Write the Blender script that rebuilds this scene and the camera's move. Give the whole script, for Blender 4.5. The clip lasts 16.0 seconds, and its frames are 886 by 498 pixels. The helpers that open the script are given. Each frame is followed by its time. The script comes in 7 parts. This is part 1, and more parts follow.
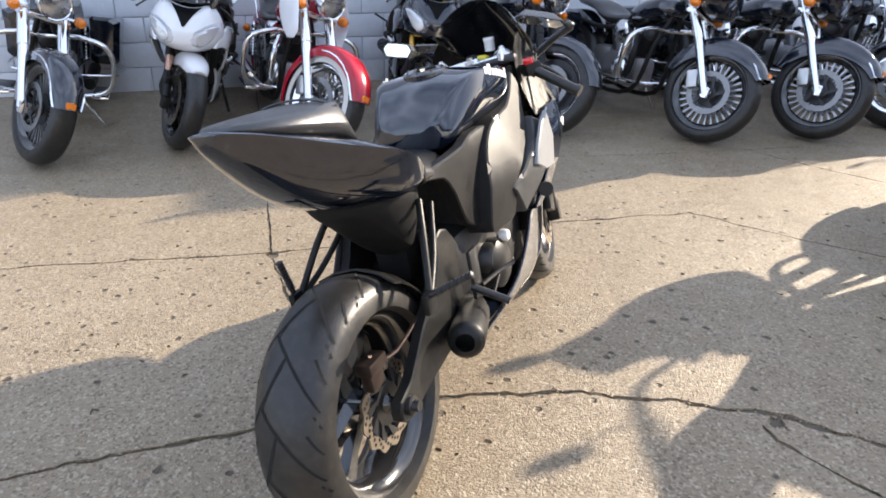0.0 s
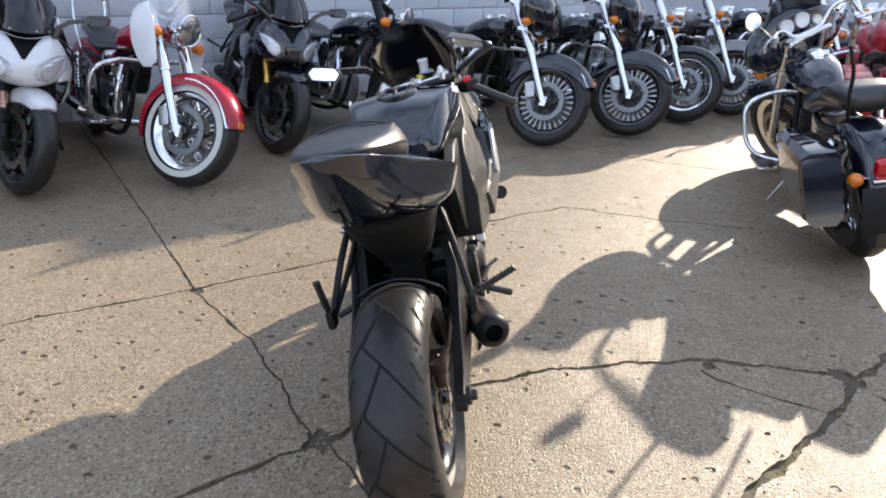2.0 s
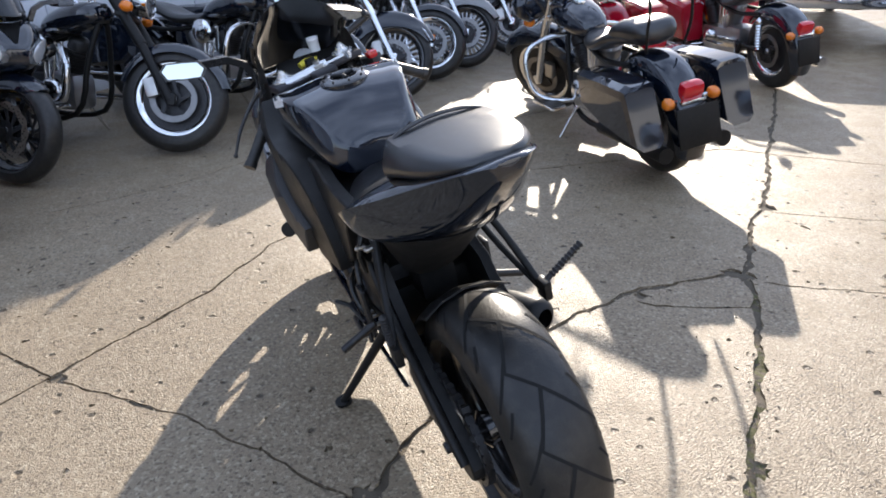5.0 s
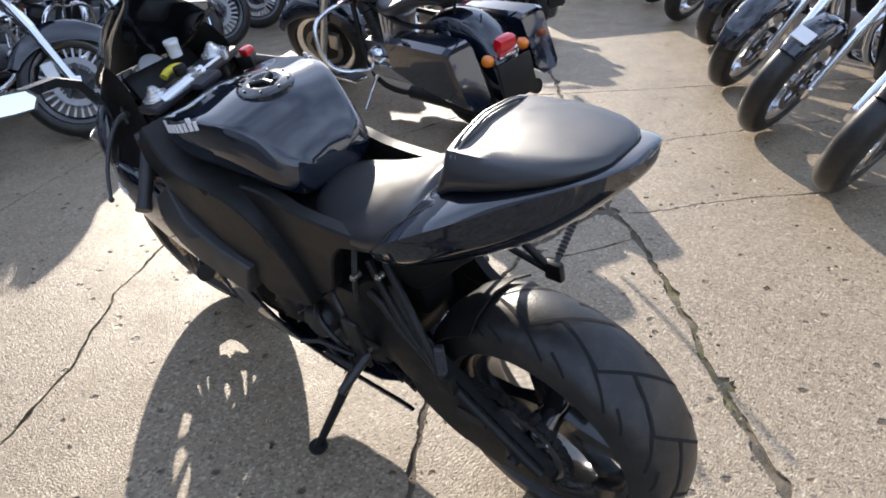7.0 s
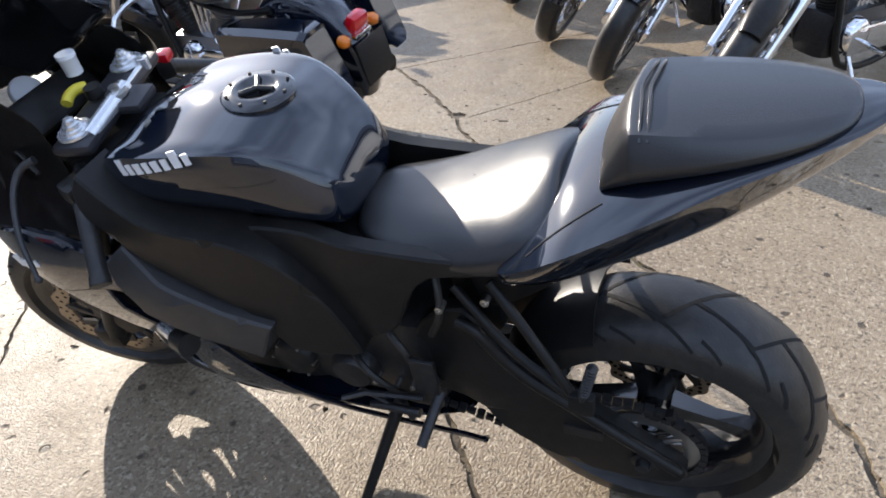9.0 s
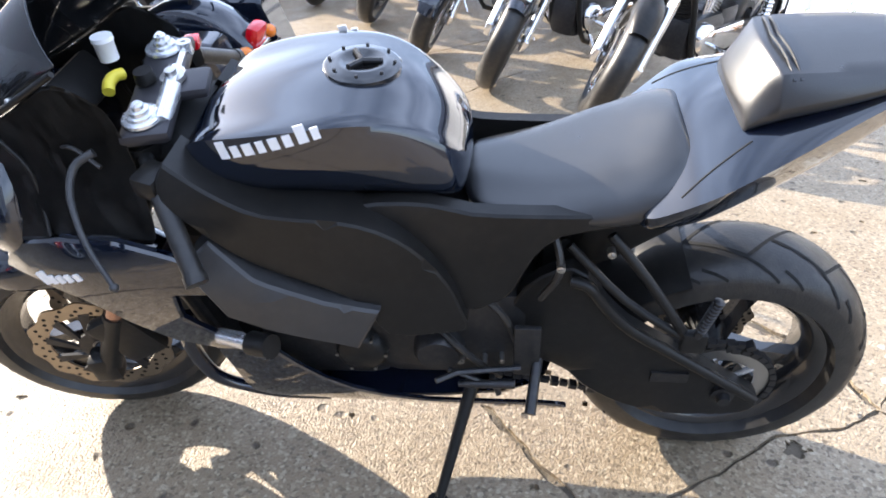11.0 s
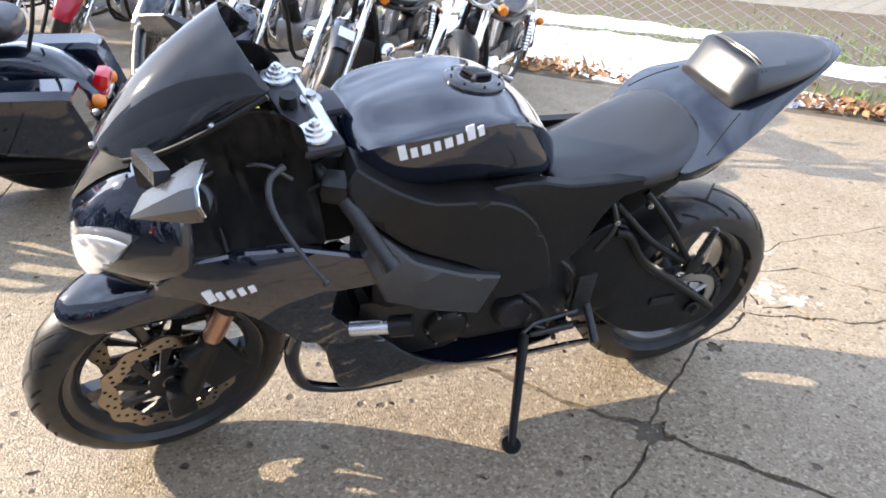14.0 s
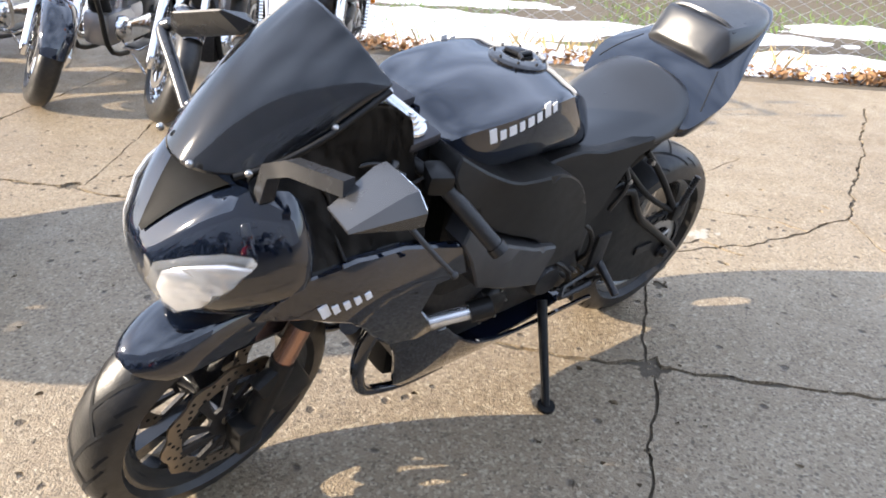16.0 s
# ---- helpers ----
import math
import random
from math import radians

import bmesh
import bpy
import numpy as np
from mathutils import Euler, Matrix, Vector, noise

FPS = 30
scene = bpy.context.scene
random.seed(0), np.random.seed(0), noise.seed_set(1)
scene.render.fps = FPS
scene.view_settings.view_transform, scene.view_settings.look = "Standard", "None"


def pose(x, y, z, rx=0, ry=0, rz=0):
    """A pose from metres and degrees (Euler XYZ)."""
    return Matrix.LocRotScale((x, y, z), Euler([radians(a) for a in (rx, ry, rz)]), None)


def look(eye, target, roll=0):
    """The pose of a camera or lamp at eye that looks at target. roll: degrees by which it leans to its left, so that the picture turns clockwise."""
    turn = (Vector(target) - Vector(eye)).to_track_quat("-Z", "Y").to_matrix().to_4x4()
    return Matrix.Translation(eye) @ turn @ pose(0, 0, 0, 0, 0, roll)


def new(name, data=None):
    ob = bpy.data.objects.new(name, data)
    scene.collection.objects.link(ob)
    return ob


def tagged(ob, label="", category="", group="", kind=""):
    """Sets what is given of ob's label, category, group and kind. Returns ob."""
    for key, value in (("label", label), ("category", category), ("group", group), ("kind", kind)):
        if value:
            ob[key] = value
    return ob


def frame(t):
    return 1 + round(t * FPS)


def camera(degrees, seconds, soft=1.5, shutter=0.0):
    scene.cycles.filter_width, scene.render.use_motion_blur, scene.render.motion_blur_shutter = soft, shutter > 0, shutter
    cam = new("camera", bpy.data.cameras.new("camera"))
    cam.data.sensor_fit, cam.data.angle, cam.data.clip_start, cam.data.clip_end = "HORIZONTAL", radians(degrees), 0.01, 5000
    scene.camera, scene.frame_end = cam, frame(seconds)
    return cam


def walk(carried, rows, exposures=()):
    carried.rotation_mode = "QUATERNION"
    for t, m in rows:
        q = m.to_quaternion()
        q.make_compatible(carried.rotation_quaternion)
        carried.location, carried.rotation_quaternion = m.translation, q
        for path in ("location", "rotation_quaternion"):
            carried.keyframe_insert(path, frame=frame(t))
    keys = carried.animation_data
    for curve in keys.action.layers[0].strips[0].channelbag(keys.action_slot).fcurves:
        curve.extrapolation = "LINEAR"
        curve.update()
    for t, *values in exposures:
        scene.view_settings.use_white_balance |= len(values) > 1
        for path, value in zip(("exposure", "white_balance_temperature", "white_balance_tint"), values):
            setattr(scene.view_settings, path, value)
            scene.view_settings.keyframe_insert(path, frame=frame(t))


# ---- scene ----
from mathutils import bvhtree
cam = camera(65.2, 16.0, 1.8)

PATH = [
    (0, (0.571, -1.106, 1.357), (-0.078, 0.58, 0.5), 1.2),
    (0.5, (0.424, -1.139, 1.362), (-0.01, 0.585, 0.445), -2.2),
    (1, (0.319, -1.26, 1.368), (-0.016, 0.507, 0.494), 1.4),
    (1.5, (0.167, -1.411, 1.386), (-0.006, 0.385, 0.523), 2.0),
    (2, (0.028, -1.382, 1.369), (-0.051, 0.452, 0.576), 1.9),
    (2.5, (-0.127, -1.282, 1.349), (-0.15, 0.556, 0.562), -0.9),
    (3, (-0.242, -1.284, 1.356), (-0.177, 0.539, 0.536), -1.4),
    (3.5, (-0.437, -1.359, 1.37), (-0.154, 0.458, 0.584), 0.4),
    (4, (-0.592, -1.314, 1.349), (-0.144, 0.461, 0.543), 3.1),
    (4.5, (-0.703, -1.114, 1.327), (-0.113, 0.61, 0.502), 0.6),
    (5, (-0.758, -0.999, 1.323), (-0.008, 0.646, 0.47), -0.5),
    (5.2, (-0.843, -0.962, 1.314), (0.004, 0.64, 0.467), 0.5),
    (7.3, (-1.159, -0.461, 1.362), (0.201, 0.655, 0.411), -4.5),
    (7.5, (-1.209, -0.416, 1.367), (0.204, 0.645, 0.431), -5.2),
    (8, (-1.25, -0.266, 1.346), (0.241, 0.668, 0.394), -5.1),
    (8.5, (-1.192, -0.059, 1.325), (0.311, 0.76, 0.291), -5.3),
    (8.7, (-1.193, -0.01, 1.327), (0.336, 0.744, 0.281), -5.1),
    (10.8, (-1.331, 0.544, 1.263), (0.397, 0.725, 0.273), -2.3),
    (11, (-1.367, 0.564, 1.261), (0.36, 0.713, 0.262), -1.5),
    (11.5, (-1.526, 0.71, 1.272), (0.25, 0.738, 0.352), -2.0),
    (12, (-1.632, 0.787, 1.271), (0.147, 0.647, 0.368), 2.3),
    (12.5, (-1.58, 0.895, 1.246), (0.184, 0.583, 0.356), 4.8),
    (13, (-1.529, 1.034, 1.238), (0.199, 0.634, 0.313), 2.3),
    (13.5, (-1.529, 1.146, 1.249), (0.181, 0.678, 0.321), 1.0),
    (14, (-1.568, 1.369, 1.282), (0.101, 0.722, 0.389), 1.7),
    (14.5, (-1.533, 1.479, 1.274), (0.063, 0.629, 0.419), 4.4),
    (15, (-1.395, 1.551, 1.242), (0.113, 0.591, 0.345), 2.8),
    (15.5, (-1.324, 1.66, 1.254), (0.098, 0.648, 0.277), 1.0),
    (16, (-1.276, 1.877, 1.275), (0.073, 0.729, 0.347), 1.8),
]
EXPOSURES = [(t, e, k, 14) for t, e, k in ((0, 1.24, 6450), (1.0, 1.08, 6450), (2.5, 0.88, 6400), (5.0, 0.84, 6150), (7.5, 0.82, 6050), (8.7, 0.76, 6050), (11.0, 1.76, 6150), (12.5, 1.58, 6200), (13.5, 1.55, 6250), (15.0, 1.50, 6450), (16.0, 1.42, 6450))]
walk(cam, [(t, look(eye, target, roll)) for t, eye, target, roll in PATH], EXPOSURES)


# ---- light ----
SUN_AZ, SUN_EL = 35.6, 22.5            # degrees clockwise from +y, above the horizon
sun_dir = Vector((math.sin(radians(SUN_AZ)) * math.cos(radians(SUN_EL)), math.cos(radians(SUN_AZ)) * math.cos(radians(SUN_EL)), math.sin(radians(SUN_EL))))
sun = new("sun", bpy.data.lights.new("sun", "SUN"))
sun.data.energy, sun.data.angle, sun.data.color = 5.0, radians(0.6), (1.0, 0.88, 0.69)
sun.matrix_world = look((0, 0, 8), Vector((0, 0, 8)) - sun_dir)

world = bpy.data.worlds.new("sky")
scene.world = world
world.use_nodes = True
wn, wl = world.node_tree.nodes, world.node_tree.links
sky = wn.new("ShaderNodeTexSky")
sky.sky_type, sky.sun_disc = "NISHITA", False
sky.sun_elevation, sky.sun_rotation = radians(SUN_EL), radians(SUN_AZ)
cl_co = wn.new("ShaderNodeTexCoord")
cl_map = wn.new("ShaderNodeMapping")
cl_map.inputs["Scale"].default_value = (1, 1, 2.6)
cl_no = wn.new("ShaderNodeTexNoise")
cl_no.inputs["Scale"].default_value, cl_no.inputs["Detail"].default_value = 1.7, 5
cl_ra = wn.new("ShaderNodeValToRGB")
cl_ra.color_ramp.elements[0].position, cl_ra.color_ramp.elements[1].position = 0.34, 0.74
cl_mix = wn.new("ShaderNodeMixRGB")
cl_mix.inputs[2].default_value = (9.2, 11.0, 14.2, 1)
cl_ra.color_ramp.elements[0].color = (0.22, 0.22, 0.22, 1)
wl.new(cl_co.outputs["Generated"], cl_map.inputs[0])
wl.new(cl_map.outputs[0], cl_no.inputs["Vector"])
wl.new(cl_no.outputs["Fac"], cl_ra.inputs[0])
wl.new(cl_ra.outputs[0], cl_mix.inputs[0])
wl.new(sky.outputs[0], cl_mix.inputs[1])
wl.new(cl_mix.outputs[0], wn["Background"].inputs[0])
wn["Background"].inputs[1].default_value = 0.082

# lot axes: U runs along the building, N from the lawn towards the building
LOT, LAWN_N = radians(39.0), -3.46
U, N = Vector((math.cos(LOT), math.sin(LOT), 0)), Vector((-math.sin(LOT), math.cos(LOT), 0))


def lot(u, n, z=0.0):
    return U * u + N * n + Vector((0, 0, z))


# ---- materials ----
def mat(name, col, rough=0.5, metal=0.0, coat=0.0, var=0.12, scale=6.0, bump=0.0, bscale=80.0, rvar=0.0, alpha=1.0, trans=0.0, spec=0.5, dust=0.0):
    m = bpy.data.materials.new(name)
    m.use_nodes = True
    n, l = m.node_tree.nodes, m.node_tree.links
    p = n["Principled BSDF"]
    p.inputs["Metallic"].default_value, p.inputs["Roughness"].default_value = metal, rough
    p.inputs["Coat Weight"].default_value, p.inputs["Coat Roughness"].default_value = coat, 0.03
    p.inputs["Alpha"].default_value, p.inputs["Transmission Weight"].default_value = alpha, trans
    p.inputs["Specular IOR Level"].default_value = spec
    co = n.new("ShaderNodeTexCoord")
    no = n.new("ShaderNodeTexNoise")
    no.inputs["Scale"].default_value, no.inputs["Detail"].default_value = scale, 6
    l.new(co.outputs["Object"], no.inputs["Vector"])
    mix = n.new("ShaderNodeMixRGB")
    mix.inputs[1].default_value = (*[c * (1 - var) for c in col], 1)
    mix.inputs[2].default_value = (*[min(1, c * (1 + var)) for c in col], 1)
    l.new(no.outputs["Fac"], mix.inputs[0])
    out = mix.outputs[0]
    if dust:
        dn = n.new("ShaderNodeTexNoise")
        dn.inputs["Scale"].default_value, dn.inputs["Detail"].default_value = scale * 4.3, 8
        dr = n.new("ShaderNodeMapRange")
        dr.inputs[1].default_value, dr.inputs[2].default_value, dr.inputs[4].default_value = 0.45, 0.8, dust
        dm = n.new("ShaderNodeMixRGB")
        dm.inputs[2].default_value = (0.22, 0.19, 0.15, 1)
        l.new(co.outputs["Object"], dn.inputs["Vector"])
        l.new(dn.outputs["Fac"], dr.inputs[0])
        l.new(dr.outputs[0], dm.inputs[0])
        l.new(out, dm.inputs[1])
        out = dm.outputs[0]
    l.new(out, p.inputs["Base Color"])
    if rvar:
        rr = n.new("ShaderNodeMapRange")
        rr.inputs[3].default_value, rr.inputs[4].default_value = max(0.02, rough - rvar), min(1, rough + rvar)
        rn = n.new("ShaderNodeTexNoise")
        rn.inputs["Scale"].default_value, rn.inputs["Detail"].default_value = scale * 2.5, 8
        l.new(co.outputs["Object"], rn.inputs["Vector"])
        l.new(rn.outputs["Fac"], rr.inputs[0])
        l.new(rr.outputs[0], p.inputs["Roughness"])
    if bump:
        bn = n.new("ShaderNodeTexNoise")
        bn.inputs["Scale"].default_value, bn.inputs["Detail"].default_value = bscale, 5
        bu = n.new("ShaderNodeBump")
        bu.inputs["Strength"].default_value, bu.inputs["Distance"].default_value = bump, 0.004
        l.new(co.outputs["Object"], bn.inputs["Vector"])
        l.new(bn.outputs["Fac"], bu.inputs["Height"])
        l.new(bu.outputs[0], p.inputs["Normal"])
    return m


GLOSS = mat("black_lacquer", (0.005, 0.008, 0.016), 0.06, coat=0.7, var=0.2, scale=3, rvar=0.03, spec=0.7)
SATIN = mat("satin_black_plastic", (0.0115, 0.011, 0.0105), 0.38, var=0.35, scale=12, bump=0.05, bscale=420, rvar=0.12, spec=0.26, dust=0.03)
MATTE = mat("matte_black_metal", (0.0100, 0.0100, 0.0100), 0.40, var=0.35, scale=14, bump=0.08, bscale=260, rvar=0.14, dust=0.035, spec=0.26)
VINYL = mat("black_vinyl", (0.013, 0.013, 0.014), 0.31, var=0.2, scale=10, bump=0.10, bscale=420, rvar=0.07, spec=0.90)
RUBBER = mat("tyre_rubber", (0.016, 0.0155, 0.015), 0.38, var=0.35, scale=9, bump=0.15, bscale=200, rvar=0.14, dust=0.09, spec=0.46)
UNDER = mat("dull_black_plastic", (0.012, 0.012, 0.012), 0.6, var=0.3, scale=10, rvar=0.1, spec=0.2)
# near-black that stands in for the shade inside grooves, holes and gaps
RECESS = mat("recess_shade", (0.006, 0.006, 0.006), 0.9)
RIMBLK = mat("gloss_black_rim", (0.014, 0.014, 0.015), 0.16, coat=0.8, rvar=0.08)
CHROME = mat("chrome", (0.82, 0.83, 0.85), 0.08, metal=1.0, var=0.05, rvar=0.06)
STEEL = mat("brushed_steel", (0.50, 0.49, 0.47), 0.32, metal=1.0, var=0.15, scale=20, rvar=0.1)
ALLOY = mat("cast_alloy", (0.38, 0.38, 0.39), 0.38, metal=1.0, var=0.15, scale=18, bump=0.1, bscale=200, rvar=0.1)
DARKALLOY = mat("dark_cast_alloy", (0.035, 0.035, 0.037), 0.40, metal=0.6, var=0.2, scale=18, bump=0.15, bscale=160, rvar=0.1, dust=0.12)
GOLD = mat("gold_anodised", (0.70, 0.42, 0.10), 0.28, metal=1.0)
ROTOR = mat("rotor_steel", (0.40, 0.34, 0.27), 0.34, metal=1.0, var=0.2, scale=25, rvar=0.1)
DISCGREY = mat("worn_disc_steel", (0.24, 0.235, 0.23), 0.38, metal=1.0, var=0.2, scale=25, rvar=0.1)
BRONZE = mat("brown_anodised", (0.075, 0.055, 0.048), 0.34, metal=0.9, var=0.3, scale=30, rvar=0.1)
COPPER = mat("fork_stanchion", (0.45, 0.27, 0.20), 0.25, metal=0.9)
SMOKE = mat("smoked_screen", (0.008, 0.009, 0.011), 0.06, coat=0.4, alpha=0.90, var=0.1)
RED = mat("red_paint", (0.36, 0.006, 0.022), 0.2, coat=0.25, var=0.12)
WHITE = mat("white_paint", (0.74, 0.75, 0.77), 0.18, coat=0.8, var=0.04)
GREYP = mat("silver_grey_paint", (0.22, 0.22, 0.22), 0.22, metal=0.4, coat=0.8, var=0.08)
BLUEP = mat("dark_blue_paint", (0.01, 0.03, 0.12), 0.15, coat=1.0)
LENSRED = mat("red_lens", (0.55, 0.006, 0.015), 0.12, coat=0.8, var=0.1, scale=30)
AMBER = mat("amber_lens", (0.75, 0.20, 0.01), 0.15, coat=0.6)
LENSCLR = mat("clear_lens", (0.42, 0.43, 0.45), 0.10, metal=0.8, coat=1.0, var=0.7, scale=22, bump=0.8, bscale=26)
COVER = mat("clear_cover", (0.40, 0.42, 0.44), 0.04, coat=1.0, alpha=0.22, var=0.1)
REFLECT = mat("lamp_reflector", (0.66, 0.67, 0.69), 0.24, metal=0.6, var=0.1, scale=30, rvar=0.08)
POLISHED = mat("polished_alloy", (0.78, 0.79, 0.80), 0.24, metal=0.75, var=0.1, scale=30, rvar=0.08)
SILVERP = mat("silver_grey_plastic", (0.30, 0.30, 0.30), 0.42, metal=0.3, var=0.12, scale=14, bump=0.05, bscale=300, rvar=0.08)
DUCT = mat("worn_black_plastic", (0.034, 0.034, 0.035), 0.42, var=0.25, scale=10, bump=0.06, bscale=300, rvar=0.10, spec=0.45, dust=0.05)
CLAMP = mat("grey_anodised_yoke", (0.045, 0.043, 0.048), 0.42, metal=0.4, var=0.2, scale=14, rvar=0.1)
SHELL = mat("mirror_shell_paint", (0.030, 0.030, 0.031), 0.26, var=0.15, scale=12, rvar=0.06, spec=0.8)
MIRROR = mat("mirror_glass", (0.9, 0.92, 0.94), 0.03, metal=1.0, var=0.02)
SIGNW = mat("white_decal", (0.80, 0.80, 0.80), 0.35, var=0.03)
YELLOW = mat("yellow_label", (0.75, 0.62, 0.05), 0.5, var=0.08)
SHIELD = mat("clear_windshield", (0.75, 0.80, 0.85), 0.08, alpha=0.45, coat=0.6, var=0.05)
WHITEWALL = mat("whitewall_rubber", (0.62, 0.60, 0.56), 0.6, var=0.08)
GALV = mat("galvanised_wire", (0.45, 0.46, 0.47), 0.45, metal=0.8, var=0.2, scale=30)
SIDING = mat("white_siding", (0.90, 0.90, 0.88), 0.55, var=0.05, scale=3, bump=0.1, bscale=40)
BLOCK = mat("painted_block", (0.66, 0.69, 0.74), 0.6, var=0.08, scale=5, bump=0.6, bscale=60, dust=0.10)
MORTAR = mat("painted_mortar", (0.50, 0.52, 0.56), 0.8, var=0.1, scale=20, bump=0.4, bscale=90)
FOUND = mat("grey_foundation", (0.30, 0.29, 0.27), 0.85, var=0.18, scale=6, bump=0.5, bscale=50)
SNOW = mat("old_snow", (0.86, 0.88, 0.92), 0.55, var=0.06, scale=12, bump=0.8, bscale=45)
LEAFM = mat("dry_leaves", (0.26, 0.14, 0.06), 0.75, var=0.6, scale=14)
GRASS = mat("lawn_grass", (0.13, 0.23, 0.045), 0.7, var=0.5, scale=3)
STRAW = mat("dry_weeds", (0.42, 0.31, 0.15), 0.8, var=0.4, scale=5)
PALE = mat("pale_spalled_concrete", (0.42, 0.385, 0.32), 0.85, var=0.15, scale=30, bump=0.8, bscale=140)
DIRT = mat("crack_dirt", (0.105, 0.086, 0.062), 0.95, var=0.4, scale=22, bump=0.8, bscale=120)
MOSS = mat("moss", (0.095, 0.090, 0.035), 0.9, var=0.5, scale=40, bump=0.8, bscale=90)


def concrete_material():
    m = bpy.data.materials.new("weathered_concrete")
    m.use_nodes = True
    n, l = m.node_tree.nodes, m.node_tree.links
    p = n["Principled BSDF"]
    co = n.new("ShaderNodeTexCoord")

    def tex(kind, scale, detail=6):
        t = n.new(kind)
        t.inputs["Scale"].default_value = scale
        if kind == "ShaderNodeTexNoise":
            t.inputs["Detail"].default_value = detail
        l.new(co.outputs["Object"], t.inputs["Vector"])
        return t

    def ramp(src, a, b, lo=0.0, hi=1.0):
        r = n.new("ShaderNodeMapRange")
        r.inputs[1].default_value, r.inputs[2].default_value, r.inputs[3].default_value, r.inputs[4].default_value = a, b, lo, hi
        l.new(src, r.inputs[0])
        return r.outputs[0]

    def blend(fac, a, b, kind="MIX"):
        x = n.new("ShaderNodeMixRGB")
        x.blend_type = kind
        l.new(fac, x.inputs[0])
        for k, v in ((1, a), (2, b)):
            if isinstance(v, tuple):
                x.inputs[k].default_value = (*v, 1)
            else:
                l.new(v, x.inputs[k])
        return x.outputs[0]

    stain = tex("ShaderNodeTexNoise", 0.55, 8).outputs["Fac"]
    mott = tex("ShaderNodeTexNoise", 5.0, 8).outputs["Fac"]
    grain = tex("ShaderNodeTexNoise", 150.0, 6).outputs["Fac"]
    cell = tex("ShaderNodeTexVoronoi", 125.0)
    col = blend(ramp(stain, 0.35, 0.65), (0.248, 0.187, 0.119), (0.342, 0.277, 0.190))
    col = blend(ramp(mott, 0.3, 0.75, 0.0, 0.55), col, (0.239, 0.184, 0.119))
    sep = n.new("ShaderNodeSeparateColor")
    l.new(cell.outputs["Color"], sep.inputs[0])
    col = blend(ramp(sep.outputs[0], 0.66, 1.0, 0.0, 0.8), col, (0.498, 0.423, 0.305))
    col = blend(ramp(sep.outputs[1], 0.70, 1.0, 0.0, 0.9), col, (0.105, 0.078, 0.050))
    col = blend(ramp(grain, 0.35, 0.7, 0.0, 0.35), col, (0.191, 0.147, 0.093))
    # small worn pits: no depth, the shade in them is put into the colour
    chip = tex("ShaderNodeTexVoronoi", 46.0)
    csep = n.new("ShaderNodeSeparateColor")
    l.new(chip.outputs["Color"], csep.inputs[0])
    worn = n.new("ShaderNodeMath")
    worn.operation = "MULTIPLY"
    l.new(ramp(chip.outputs["Distance"], 0.34, 0.22), worn.inputs[0])
    l.new(ramp(csep.outputs[0], 0.66, 0.72), worn.inputs[1])
    few = n.new("ShaderNodeMath")
    few.operation = "MULTIPLY"
    l.new(worn.outputs[0], few.inputs[0])
    l.new(ramp(tex("ShaderNodeTexNoise", 1.7, 3).outputs["Fac"], 0.40, 0.62, 0.0, 0.9), few.inputs[1])
    col = blend(few.outputs[0], col, (0.090, 0.068, 0.044))
    # larger pits: a bump, with their inner shade painted in as dark colour
    pit = tex("ShaderNodeTexVoronoi", 13.0)
    pn = tex("ShaderNodeTexNoise", 30.0, 4).outputs["Fac"]
    add = n.new("ShaderNodeMath")
    add.operation = "MULTIPLY_ADD"
    l.new(pn, add.inputs[0])
    add.inputs[1].default_value = 0.42
    l.new(pit.outputs["Distance"], add.inputs[2])
    psep = n.new("ShaderNodeSeparateColor")
    l.new(pit.outputs["Color"], psep.inputs[0])
    some = ramp(psep.outputs[2], 0.36, 0.40)
    hole = ramp(add.outputs[0], 0.39, 0.30)
    mul = n.new("ShaderNodeMath")
    mul.operation = "MULTIPLY"
    l.new(some, mul.inputs[0])
    l.new(hole, mul.inputs[1])
    col = blend(mul.outputs[0], col, (0.081, 0.061, 0.039))
    l.new(col, p.inputs["Base Color"])
    l.new(ramp(mott, 0.3, 0.7, 0.36, 0.58), p.inputs["Roughness"])
    p.inputs["Specular IOR Level"].default_value = 0.5
    hsum = n.new("ShaderNodeMath")
    hsum.operation = "MULTIPLY_ADD"
    l.new(mul.outputs[0], hsum.inputs[0])
    hsum.inputs[1].default_value = -1.6
    l.new(grain, hsum.inputs[2])
    bu = n.new("ShaderNodeBump")
    bu.inputs["Strength"].default_value, bu.inputs["Distance"].default_value = 0.8, 0.006
    l.new(hsum.outputs[0], bu.inputs["Height"])
    bu2 = n.new("ShaderNodeBump")
    bu2.inputs["Strength"].default_value, bu2.inputs["Distance"].default_value = 0.14, 0.02
    l.new(mott, bu2.inputs["Height"])
    l.new(bu.outputs[0], bu2.inputs["Normal"])
    l.new(bu2.outputs[0], p.inputs["Normal"])
    return m


CONCRETE = concrete_material()


# ---- mesh helpers ----
def thing(name, m, label, category, group="", kind=""):
    ob = new(name)
    ob.empty_display_size = 0.1
    ob.matrix_world = m
    return tagged(ob, label, category, group, kind)


